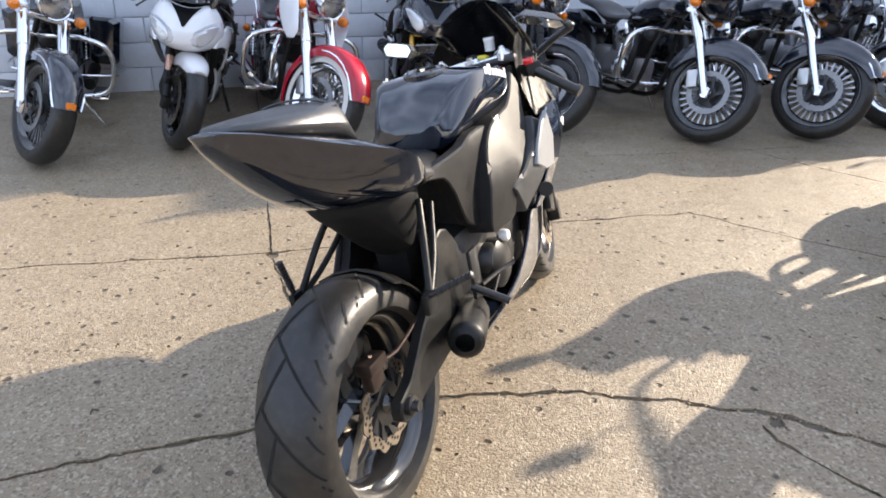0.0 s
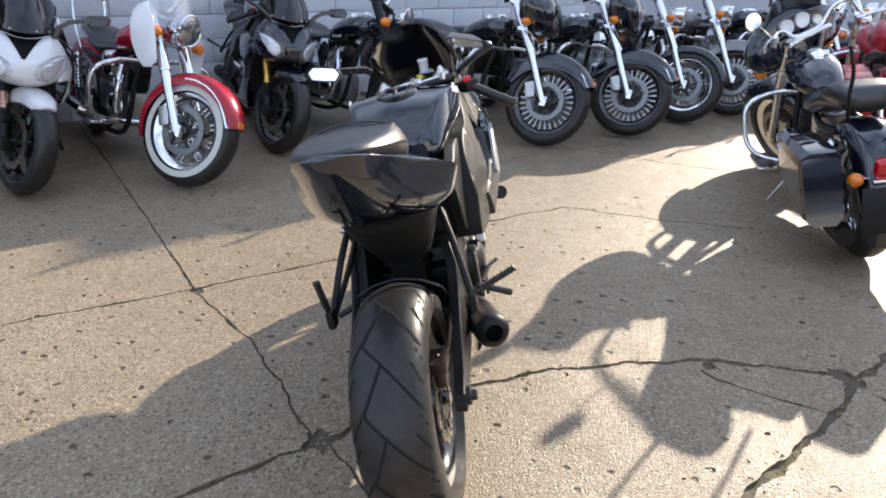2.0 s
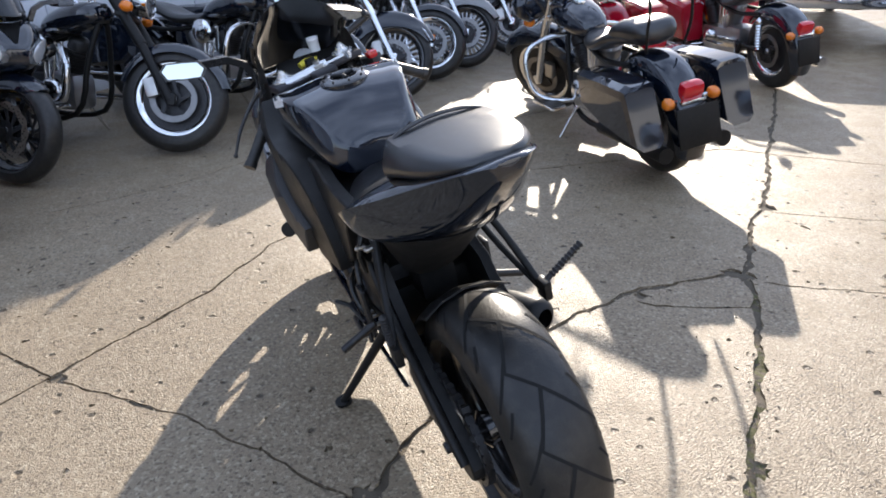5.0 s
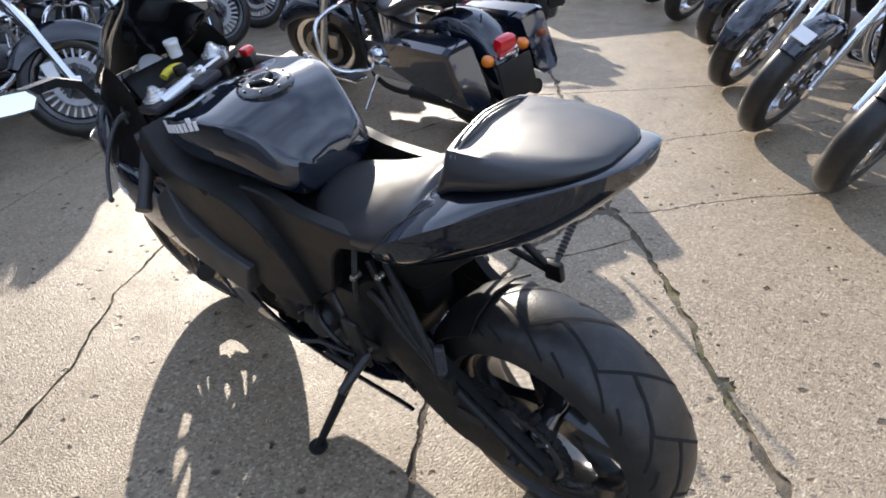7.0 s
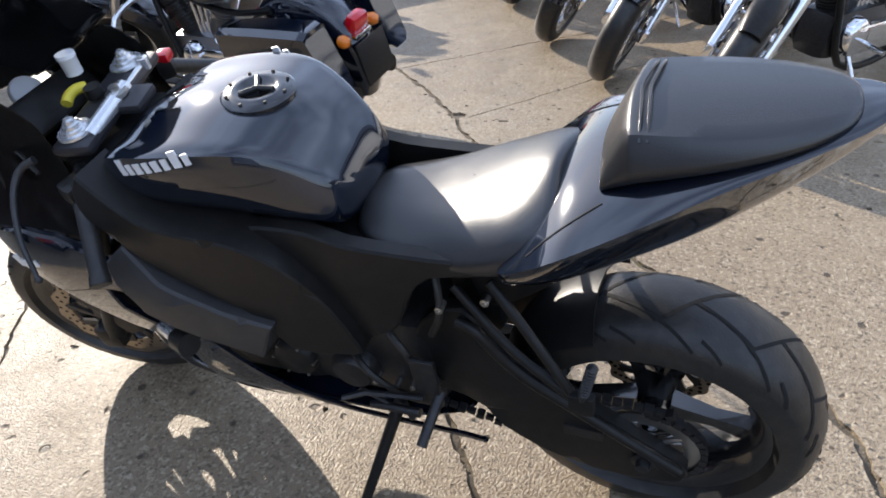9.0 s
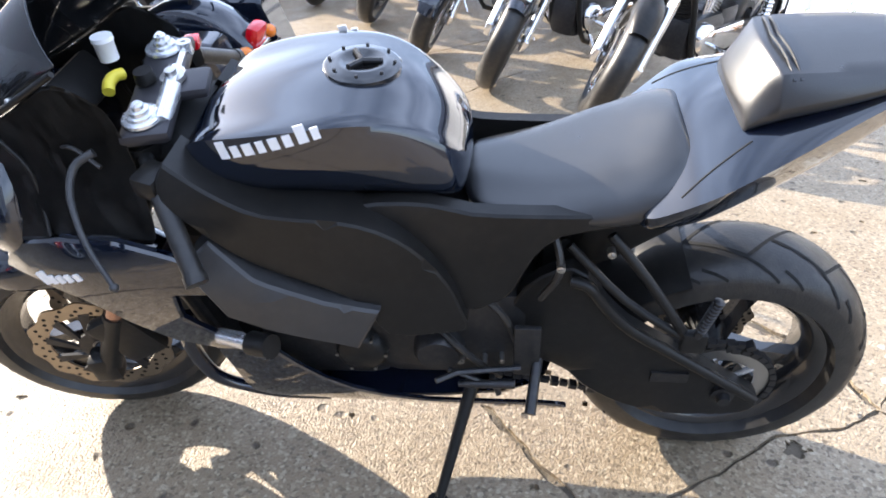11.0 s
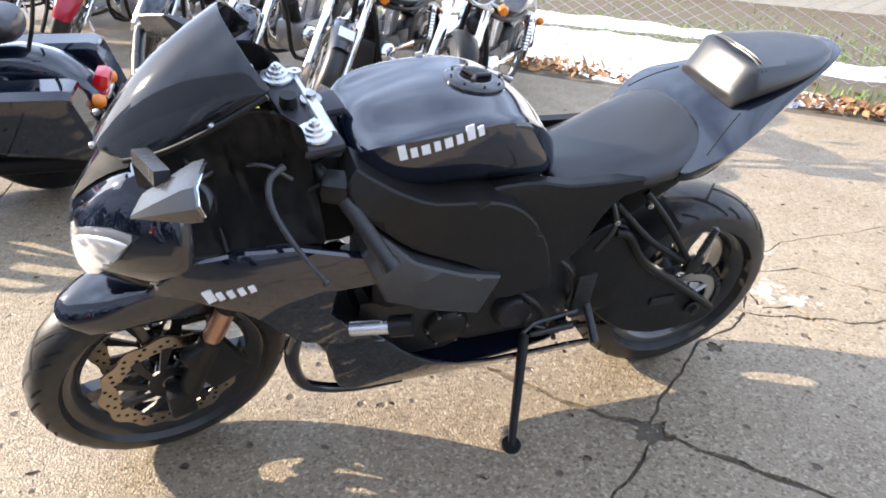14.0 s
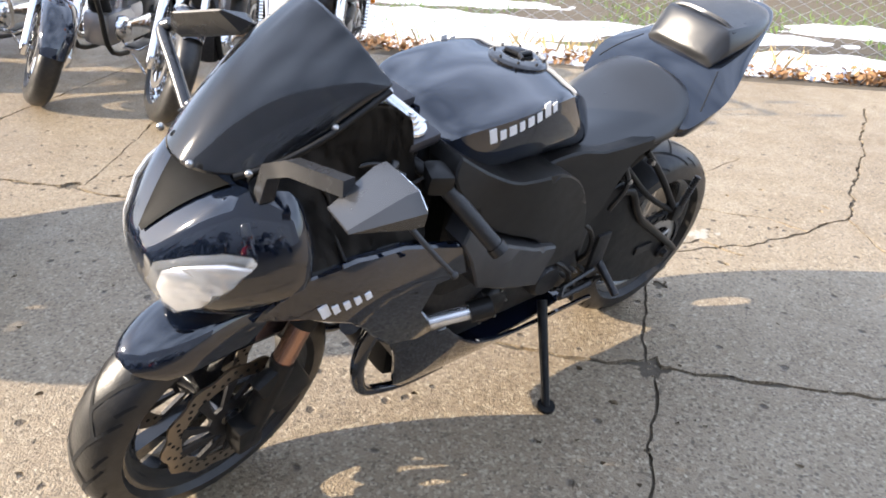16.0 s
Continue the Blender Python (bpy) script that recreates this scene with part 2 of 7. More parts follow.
def part(name, bm, material, parent, label="", m=None, sub=0, smooth=True, sharp=0.85):
    if m is not None:
        bmesh.ops.transform(bm, matrix=m, verts=bm.verts)
    bmesh.ops.recalc_face_normals(bm, faces=bm.faces)
    for f in bm.faces:
        f.smooth = smooth
    for e in bm.edges:
        if len(e.link_faces) == 2 and e.calc_face_angle(0) > sharp:
            e.smooth = False
    me = bpy.data.meshes.new(name)
    bm.to_mesh(me)
    bm.free()
    me.materials.append(material)
    ob = new(name, me)
    if parent is not None:
        ob.parent = parent
    if sub:
        mod = ob.modifiers.new("smooth", "SUBSURF")
        mod.levels = mod.render_levels = sub
    if label:
        ob["label"] = label
    return ob


def box(bm, c, s, bevel=0.0, rot=None):
    g = bmesh.ops.create_cube(bm, size=1.0)["verts"]
    bmesh.ops.scale(bm, vec=s, verts=g)
    if bevel:
        es = list({e for v in g for e in v.link_edges})
        r = bmesh.ops.bevel(bm, geom=es, offset=bevel, segments=2, affect="EDGES", profile=0.6)
        g = list({v for f in r["faces"] for v in f.verts} | {v for v in g if v.is_valid})
    if rot is not None:
        bmesh.ops.transform(bm, matrix=rot, verts=g)
    bmesh.ops.translate(bm, vec=c, verts=g)
    return bm


def curve_pts(pts, n=6):
    """A smooth line through the given points."""
    p = [Vector(q) for q in pts]
    if len(p) < 3:
        return p
    ext = [p[0] * 2 - p[1]] + p + [p[-1] * 2 - p[-2]]
    out = []
    for i in range(1, len(ext) - 2):
        a, b, c, d = ext[i - 1 : i + 3]
        for k in range(n):
            t = k / n
            out.append(0.5 * ((2 * b) + (c - a) * t + (2 * a - 5 * b + 4 * c - d) * t * t + (3 * b - a - 3 * c + d) * t ** 3))
    return out + [p[-1]]


def tube(bm, pts, r, seg=8, smooth=0):
    """A round bar along the points; r is one radius or one for each end."""
    p = curve_pts(pts, smooth) if smooth else [Vector(q) for q in pts]
    r0, r1 = r if isinstance(r, tuple) else (r, r)
    rings, up = [], None
    for i, q in enumerate(p):
        d = (p[min(i + 1, len(p) - 1)] - p[max(i - 1, 0)]).normalized()
        if up is None:
            up = d.orthogonal().normalized()
        up = (up - d * up.dot(d)).normalized()
        side = d.cross(up)
        rad = r0 + (r1 - r0) * i / max(1, len(p) - 1)
        rings.append([bm.verts.new(q + (up * math.cos(a) + side * math.sin(a)) * rad) for a in (2 * math.pi * k / seg for k in range(seg))])
    for a, b in zip(rings, rings[1:]):
        for k in range(seg):
            bm.faces.new((a[k], a[(k + 1) % seg], b[(k + 1) % seg], b[k]))
    bm.faces.new(rings[0])
    bm.faces.new(rings[-1])
    return bm


def lathe(bm, prof, seg=40, c=(0, 0, 0), axis="x", closed=False):
    """Turns a profile of (radius, place along the axis) round an axis."""
    c = Vector(c)
    ring = []
    for k in range(seg):
        a = 2 * math.pi * k / seg
        ca, sa = math.cos(a), math.sin(a)
        row = []
        for r, x in prof:
            v = {"x": (x, r * ca, r * sa), "y": (r * ca, x, r * sa), "z": (r * ca, r * sa, x)}[axis]
            row.append(bm.verts.new(c + Vector(v)))
        ring.append(row)
    m = len(prof)
    for k in range(seg):
        a, b = ring[k], ring[(k + 1) % seg]
        for i in range(m if closed else m - 1):
            bm.faces.new((a[i], a[(i + 1) % m], b[(i + 1) % m], b[i]))
    return bm


def loft(bm, rings, cap=True):
    vs = [[bm.verts.new(p) for p in r] for r in rings]
    k = len(vs[0])
    for a, b in zip(vs, vs[1:]):
        for i in range(k):
            bm.faces.new((a[i], a[(i + 1) % k], b[(i + 1) % k], b[i]))
    if cap:
        bm.faces.new(vs[0])
        bm.faces.new(vs[-1])
    return bm


def body(bm, stations):
    """A symmetrical body: for each y the right half of its outline, (x, z) from the top middle to the bottom middle."""
    rings = []
    for y, half in stations:
        right = [(x, y, z) for x, z in half]
        left = [(-x, y, z) for x, z in reversed(half) if x > 1e-6]
        rings.append(right + left)
    return loft(bm, rings)


def ridge(bm, stations, idx, sharp=0.7):
    """Keep the long edges through the stations' points idx crisp under smoothing."""
    la = bm.edges.layers.float.get("crease_edge") or bm.edges.layers.float.new("crease_edge")
    want = {(round(abs(h[i][0]), 4), round(y, 4), round(h[i][1], 4)) for y, h in stations for i in idx}
    key = lambda v: (round(abs(v.co.x), 4), round(v.co.y, 4), round(v.co.z, 4))
    for e in bm.edges:
        if key(e.verts[0]) in want and key(e.verts[1]) in want and abs(e.verts[0].co.y - e.verts[1].co.y) > 1e-5:
            e[la] = sharp
    return bm


def inside(p, poly):
    hit, j = False, len(poly) - 1
    for i in range(len(poly)):
        (xi, yi), (xj, yj) = poly[i], poly[j]
        if (yi > p[1]) != (yj > p[1]) and p[0] < (xj - xi) * (p[1] - yi) / (yj - yi) + xi:
            hit = not hit
        j = i
    return hit


def panel(bm, outline, xs, thick=0.012, step=0.05, rnd=0):
    """A curved plate seen from the side: an outline in (y, z), its outer face at x = xs(y, z)."""
    from mathutils import geometry
    pts = [(v.y, v.z) for v in curve_pts([(0, a, b) for a, b in outline + outline[:1]], rnd)[:-1]] if rnd else list(outline)
    fine = []
    for a, b in zip(pts, pts[1:] + pts[:1]):
        k = max(1, int(math.hypot(b[0] - a[0], b[1] - a[1]) / max(0.02, step * 0.5)))
        fine += [(a[0] + (b[0] - a[0]) * i / k, a[1] + (b[1] - a[1]) * i / k) for i in range(k)]
    pts = fine
    n = len(pts)
    ys, zs = [p[0] for p in pts], [p[1] for p in pts]
    grid = []
    a = min(ys) + step / 2
    while a < max(ys):
        b = min(zs) + step / 2
        while b < max(zs):
            if inside((a, b), pts) and min((a - p[0]) ** 2 + (b - p[1]) ** 2 for p in pts) > (step * 0.4) ** 2:
                grid.append((a, b))
            b += step
        a += step
    area = sum(a[0] * b[1] - b[0] * a[1] for a, b in zip(pts, pts[1:] + pts[:1]))
    rim = []
    for i in range(n):
        p, q = Vector(pts[i - 1]), Vector(pts[(i + 1) % n])
        d = (q - p).normalized() * (1 if area > 0 else -1)
        w = (pts[i][0] - d.y * 0.0045, pts[i][1] + d.x * 0.0045)
        if inside(w, pts) and all((w[0] - g[0]) ** 2 + (w[1] - g[1]) ** 2 > 1.0e-5 for g in rim + pts):
            rim.append(w)
    grid = [g for g in grid if all((w[0] - g[0]) ** 2 + (w[1] - g[1]) ** 2 > 1e-4 for w in rim)]
    vs, _, fs, *_ = geometry.delaunay_2d_cdt([Vector(p) for p in pts + rim + grid], [], [list(range(n))], 1, 1e-5)
    sgn = 1 if xs(*pts[0]) >= 0 else -1
    cy, cz = sum(ys) / n, sum(zs) / n
    drop = min(0.0035, thick * 0.4)
    out = [bm.verts.new((xs(v.x, v.y) - (sgn * drop if i < n else 0), v.x, v.y)) for i, v in enumerate(vs)]
    inn = [bm.verts.new((xs(v.x, v.y) - sgn * thick, v.x, v.y)) for v in vs]
    edges = {}
    for f in fs:
        bm.faces.new([out[i] for i in f])
        bm.faces.new([inn[i] for i in reversed(f)])
        for i, j in zip(f, f[1:] + f[:1]):
            edges[(i, j)] = edges.get((i, j), 0) + 1
    for (i, j) in edges:
        if (j, i) not in edges:
            bm.faces.new((out[j], out[i], inn[i], inn[j]))
    return bm


def tyre_profile(R, W, rim, n=12):
    """The tyre's outline: (radius, place across)."""
    pts = []
    for i in range(n + 1):
        a = math.pi * i / n
        x = -math.cos(a) * W / 2
        h = math.sin(a) ** 0.62
        pts.append((rim + 0.012 + (R - rim - 0.012) * h, x))
    return [(rim, -W * 0.36)] + pts + [(rim, W * 0.36)]


def wheel(parent, name, c, R, W, rim, style, steer=None, whitewall=False, disc=0.15, grooves=False, rimmat=None, hub=None, seg=44, lip=None):
    """A wheel: the rim is the part, and tyre, spokes and brake discs sit on it."""
    rimmat = rimmat or RIMBLK
    T = Matrix.Translation(c)
    M = steer @ T if steer is not None else T
    w = W * 0.38
    bm = lathe(bmesh.new(), [(rim + 0.008, -w), (rim + 0.008, -w + 0.006), (rim - 0.012, -w + 0.014), (rim - 0.028, -w * 0.5), (rim - 0.028, w * 0.5), (rim - 0.012, w - 0.014), (rim + 0.008, w - 0.006), (rim + 0.008, w), (rim - 0.004, w), (rim - 0.036, w * 0.5), (rim - 0.036, -w * 0.5), (rim - 0.004, -w)], seg, closed=True)
    wh = part(name, bm, rimmat, parent, m=M)
    bm = lathe(bmesh.new(), tyre_profile(R, W, rim), seg)
    part("tyre", bm, RUBBER, wh, "treaded black rubber tyre", m=M)
    if whitewall:
        bm = bmesh.new()
        for s in (-1, 1):
            prof = tyre_profile(R, W, rim)
            pr = [(r, -x * s) for r, x in prof[1:3]]
            lathe(bm, [(r, x + (0.0015 if x > 0 else -0.0015)) for r, x in pr], seg)
        part("whitewall", bm, WHITEWALL, wh, "white sidewall band", m=M)
    hubw = hub or W * 0.5
    bm = lathe(bmesh.new(), [(0.0, -hubw - 0.012), (0.016, -hubw - 0.012), (0.018, -hubw), (0.045, -hubw * 0.8), (0.03, -hubw * 0.3), (0.03, hubw * 0.3), (0.045, hubw * 0.8), (0.018, hubw), (0.016, hubw + 0.012), (0.0, hubw + 0.012)], 16)
    part("hub", bm, rimmat if style in ("sport",) else ALLOY, wh, m=M)
    bm = bmesh.new()
    if style == "sport":
        for k in range(6):
            a = 2 * math.pi * k / 6 + (0.22 if k % 2 else -0.22)
            d, e = Vector((0, math.cos(a), math.sin(a))), Vector((0, -math.sin(a), math.cos(a)))
            rings = []
            for r, ww, tt in ((0.03, 0.020, 0.020), (rim * 0.55, 0.013, 0.014), (rim - 0.03, 0.020, 0.017)):
                q = d * r
                rings.append([q + e * ww + Vector((tt, 0, 0)), q + e * ww - Vector((tt, 0, 0)), q - e * ww - Vector((tt, 0, 0)), q - e * ww + Vector((tt, 0, 0))])
            loft(bm, rings)
        sm = rimmat
    elif style == "multi":
        for k in range(28):
            a = 2 * math.pi * k / 28
            d, e = Vector((0, math.cos(a), math.sin(a))), Vector((0, -math.sin(a), math.cos(a)))
            rings = []
            for r, ww, tt in ((rim * 0.36, 0.004, 0.010), (rim - 0.03, 0.007, 0.012)):
                q = d * r
                rings.append([q + e * ww + Vector((tt, 0, 0)), q + e * ww - Vector((tt, 0, 0)), q - e * ww - Vector((tt, 0, 0)), q - e * ww + Vector((tt, 0, 0))])
            loft(bm, rings)
        part("hub_plate", lathe(bmesh.new(), [(0.04, -0.014), (rim * 0.38, -0.012), (rim * 0.38, 0.012), (0.04, 0.014)], 28, closed=True), DARKALLOY, wh, m=M)
        sm = ALLOY
    elif style == "wire":
        for k in range(40):
            a = 2 * math.pi * k / 40
            b = a + (0.28 if k % 2 else -0.28)
            s = 1 if (k // 2) % 2 else -1
            tube(bm, [(s * hubw * 0.6, 0.042 * math.cos(b), 0.042 * math.sin(b)), (s * w * 0.15, (rim - 0.03) * math.cos(a), (rim - 0.03) * math.sin(a))], 0.0022, 4)
        sm = CHROME
    else:
        lathe(bm, [(0.03, -0.03), (rim * 0.5, -0.022), (rim - 0.03, -0.03), (rim - 0.03, 0.03), (rim * 0.5, 0.022), (0.03, 0.03)], 36, closed=True)
        sm = DARKALLOY
    part("spokes", bm, sm, wh, m=M)
    if disc:
        for s in ((1, -1) if style != "sport" or "front" in name else (1,)):
            bm = bmesh.new()
            nseg = 60
            x0 = s * (hubw * 0.86 + 0.004)
            rows = []
            for k in range(nseg):
                a = 2 * math.pi * k / nseg
                ro = disc + (0.0055 * math.cos(k * math.pi / 2.5) if style == "sport" else 0)
                rows.append([(x0 + dx, r * math.cos(a), r * math.sin(a)) for r, dx in ((disc * 0.74, -0.0025), (ro, -0.0025), (ro, 0.0025), (disc * 0.74, 0.0025))])
            vs = [[bm.verts.new(p) for p in r] for r in rows]
            for k in range(nseg):
                for i in range(4):
                    bm.faces.new((vs[k][i], vs[k][(i + 1) % 4], vs[(k + 1) % nseg][(i + 1) % 4], vs[(k + 1) % nseg][i]))
            d = part("brake_disc", bm, ROTOR if style == "sport" else DISCGREY, wh, "drilled steel brake disc", m=M, smooth=False)
            bm = bmesh.new()
            arms = 10 if style == "sport" else 5
            prof = []
            for k in range(arms):
                g = 2 * math.pi * k / arms
                q = math.pi / arms
                prof += [(0.052, g - q), (0.052, g - 0.35 * q), (disc * 0.78, g + 0.35 - 0.004 / disc * 4), (disc * 0.78, g + 0.35 + 0.004 / disc * 4), (0.052, g + 0.35 * q)]
            loft(bm, [[(x0 + e, r * math.cos(g), r * math.sin(g)) for r, g in prof] for e in (-0.004, 0.004)])
            part("disc_carrier", bm, DARKALLOY, wh, m=M)
            if style == "sport":
                # dark discs painted on for the shade in the drilled holes
                bm = bmesh.new()
                for k in range(54):
                    a = 2 * math.pi * k / 54
                    r = disc * (0.795 + 0.065 * (k % 3))
                    lathe(bm, [(0.0, -0.0030), (0.0047, -0.0030), (0.0047, 0.0030), (0.0, 0.0030)], 8, (x0, r * math.cos(a), r * math.sin(a)))
                part("hole_pattern", bm, RECESS, wh, m=M)["kind"] = "stuff"
    if grooves or lip:
        for e in (-1, 1):
            bm = lathe(bmesh.new(), [(rim + 0.0055, e * (w + 0.0002)), (rim + 0.0095, e * (w + 0.0012)), (rim + 0.0095, e * (w - 0.004)), (rim + 0.0055, e * (w - 0.004))], seg, closed=True)
            part("rim_lip", bm, lip or ALLOY, wh, "thin bright rim edge", m=M)
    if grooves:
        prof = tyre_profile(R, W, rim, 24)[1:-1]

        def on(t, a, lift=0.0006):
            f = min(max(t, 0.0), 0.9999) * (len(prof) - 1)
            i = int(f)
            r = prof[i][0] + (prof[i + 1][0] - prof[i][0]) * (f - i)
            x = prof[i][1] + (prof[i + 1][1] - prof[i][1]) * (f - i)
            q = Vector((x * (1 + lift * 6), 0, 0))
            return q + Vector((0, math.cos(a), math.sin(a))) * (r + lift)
        # no groove is cut: its shade is laid on the rubber as dark strips
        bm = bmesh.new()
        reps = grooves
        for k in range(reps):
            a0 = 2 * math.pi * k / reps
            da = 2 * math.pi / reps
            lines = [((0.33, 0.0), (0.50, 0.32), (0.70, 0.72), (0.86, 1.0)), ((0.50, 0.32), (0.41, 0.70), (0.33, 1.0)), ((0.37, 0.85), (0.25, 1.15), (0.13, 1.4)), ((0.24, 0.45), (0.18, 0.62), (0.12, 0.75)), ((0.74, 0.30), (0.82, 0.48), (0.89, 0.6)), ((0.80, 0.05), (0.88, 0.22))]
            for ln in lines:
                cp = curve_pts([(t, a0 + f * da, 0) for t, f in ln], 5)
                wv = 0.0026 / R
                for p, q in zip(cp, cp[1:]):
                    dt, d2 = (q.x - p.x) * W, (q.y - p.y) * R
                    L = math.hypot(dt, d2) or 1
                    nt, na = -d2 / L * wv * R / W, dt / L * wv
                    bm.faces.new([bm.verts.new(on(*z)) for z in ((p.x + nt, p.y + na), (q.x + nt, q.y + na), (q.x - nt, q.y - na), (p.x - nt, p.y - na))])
        part("tread_pattern", bm, RECESS, wh, "dark strips painted for the shade in the tread grooves", m=M)["kind"] = "stuff"
    return wh


# ---- ground ----
def polyline(pts, step=0.05, wob=0.012, seed=0):
    """A crack's middle line: points every step metres, wandering a little from the straight."""
    out = []
    for a, b in zip(pts, pts[1:]):
        a, b = Vector(a), Vector(b)
        k = max(1, int((b - a).length / step))
        d = (b - a).normalized()
        side = Vector((-d.y, d.x))
        for i in range(k):
            p = a.lerp(b, i / k)
            q = Vector((p.x, p.y, seed * 3.7))
            out.append(p + side * wob * (1.8 * noise.noise(q * 5) + 0.9 * noise.noise(q * 21)))
    return out + [Vector(pts[-1])]


# (points, width, wobble)
CRACKS = [
    ([(-4.521, 5.738), (-2.578, 3.178), (-1.698, 1.982), (-1.144, 1.214)], 0.012, 0.003),
    ([(-1.144, 1.214), (-0.940, 0.986), (-0.788, 0.836), (-0.669, 0.660), (-0.602, 0.585), (-0.515, 0.459), (-0.480, 0.394), (-0.384, 0.275)], 0.011, 0.01),
    ([(-0.394, 0.283), (-0.364, 0.262), (-0.235, 0.105), (-0.087, -0.135), (-0.036, -0.315), (0.038, -0.423)], 0.012, 0.01),
    ([(-0.384, 0.275), (-0.499, 0.213), (-0.704, 0.032), (-0.850, -0.107), (-1.262, -0.413), (-2.062, -0.973), (-4.162, -2.493)], 0.022, 0.014),
    ([(-0.364, 0.282), (-0.203, 0.442), (0.038, 0.610), (0.255, 0.729), (0.432, 0.765), (0.605, 0.816), (0.912, 0.851), (1.169, 0.840), (1.426, 0.847)], 0.026, 0.016),
    ([(5.887, 4.558), (4.237, 3.153), (2.860, 1.967), (2.339, 1.494), (2.054, 1.289), (1.908, 1.211), (1.427, 0.797), (1.344, 0.678), (1.010, 0.313), (0.625, -0.000), (0.520, -0.108), (0.217, -0.377), (0.038, -0.423)], 0.03, 0.011),
    ([(0.881, 0.802), (0.919, 0.742), (1.062, 0.662), (1.238, 0.576), (1.319, 0.619)], 0.014, 0.01),
    ([(1.433, 0.695), (1.757, 0.462), (2.211, 0.041), (3.068, -0.713)], 0.01, 0.01),
    ([(2.058, 1.234), (2.552, 0.844), (3.184, 0.379)], 0.01, 0.012),
    ([(1.172, 2.352), (1.726, 2.263), (2.635, 2.141), (3.349, 1.365), (4.676, -0.145)], 0.013, 0.006),
    ([(-3.093, 0.001), (-1.649, 0.905), (-1.144, 1.219), (-0.591, 1.601), (-0.285, 1.929), (0.026, 2.138), (0.550, 2.493), (0.974, 2.389), (1.272, 2.334)], 0.013, 0.01),
    ([(0.038, -0.423), (-0.156, -0.750), (-0.241, -1.065), (-0.281, -1.333), (-0.076, -1.977), (0.251, -2.830), (0.463, -3.366)], 0.016, 0.018),
    ([(-0.281, -1.333), (-0.662, -1.040), (-0.942, -1.240), (-1.642, -1.140)], 0.012, 0.015),
    ([(0.808, 3.858), (1.386, 3.564), (1.881, 3.401), (3.094, 3.768)], 0.016, 0.01),
    ([(0.038, -0.423), (0.535, -0.820), (1.132, -1.064), (2.084, -1.555)], 0.009, 0.016),
    ([(0.321, -0.758), (0.388, -0.829), (0.454, -0.983), (0.444, -1.227), (0.422, -1.659)], 0.007, 0.01),
    ([(0.214, -0.601), (0.269, -0.664), (0.235, -0.875), (0.128, -0.938), (-0.059, -1.053), (-0.241, -1.065)], 0.01, 0.01),
    ([(0.139, -0.534), (0.038, -0.503), (0.008, -0.619), (-0.087, -0.626), (-0.190, -0.638)], 0.016, 0.012),
    ([(-1.214, 2.820), (-0.624, 2.962), (0.243, 3.457), (1.188, 4.080)], 0.008, 0.008),
]


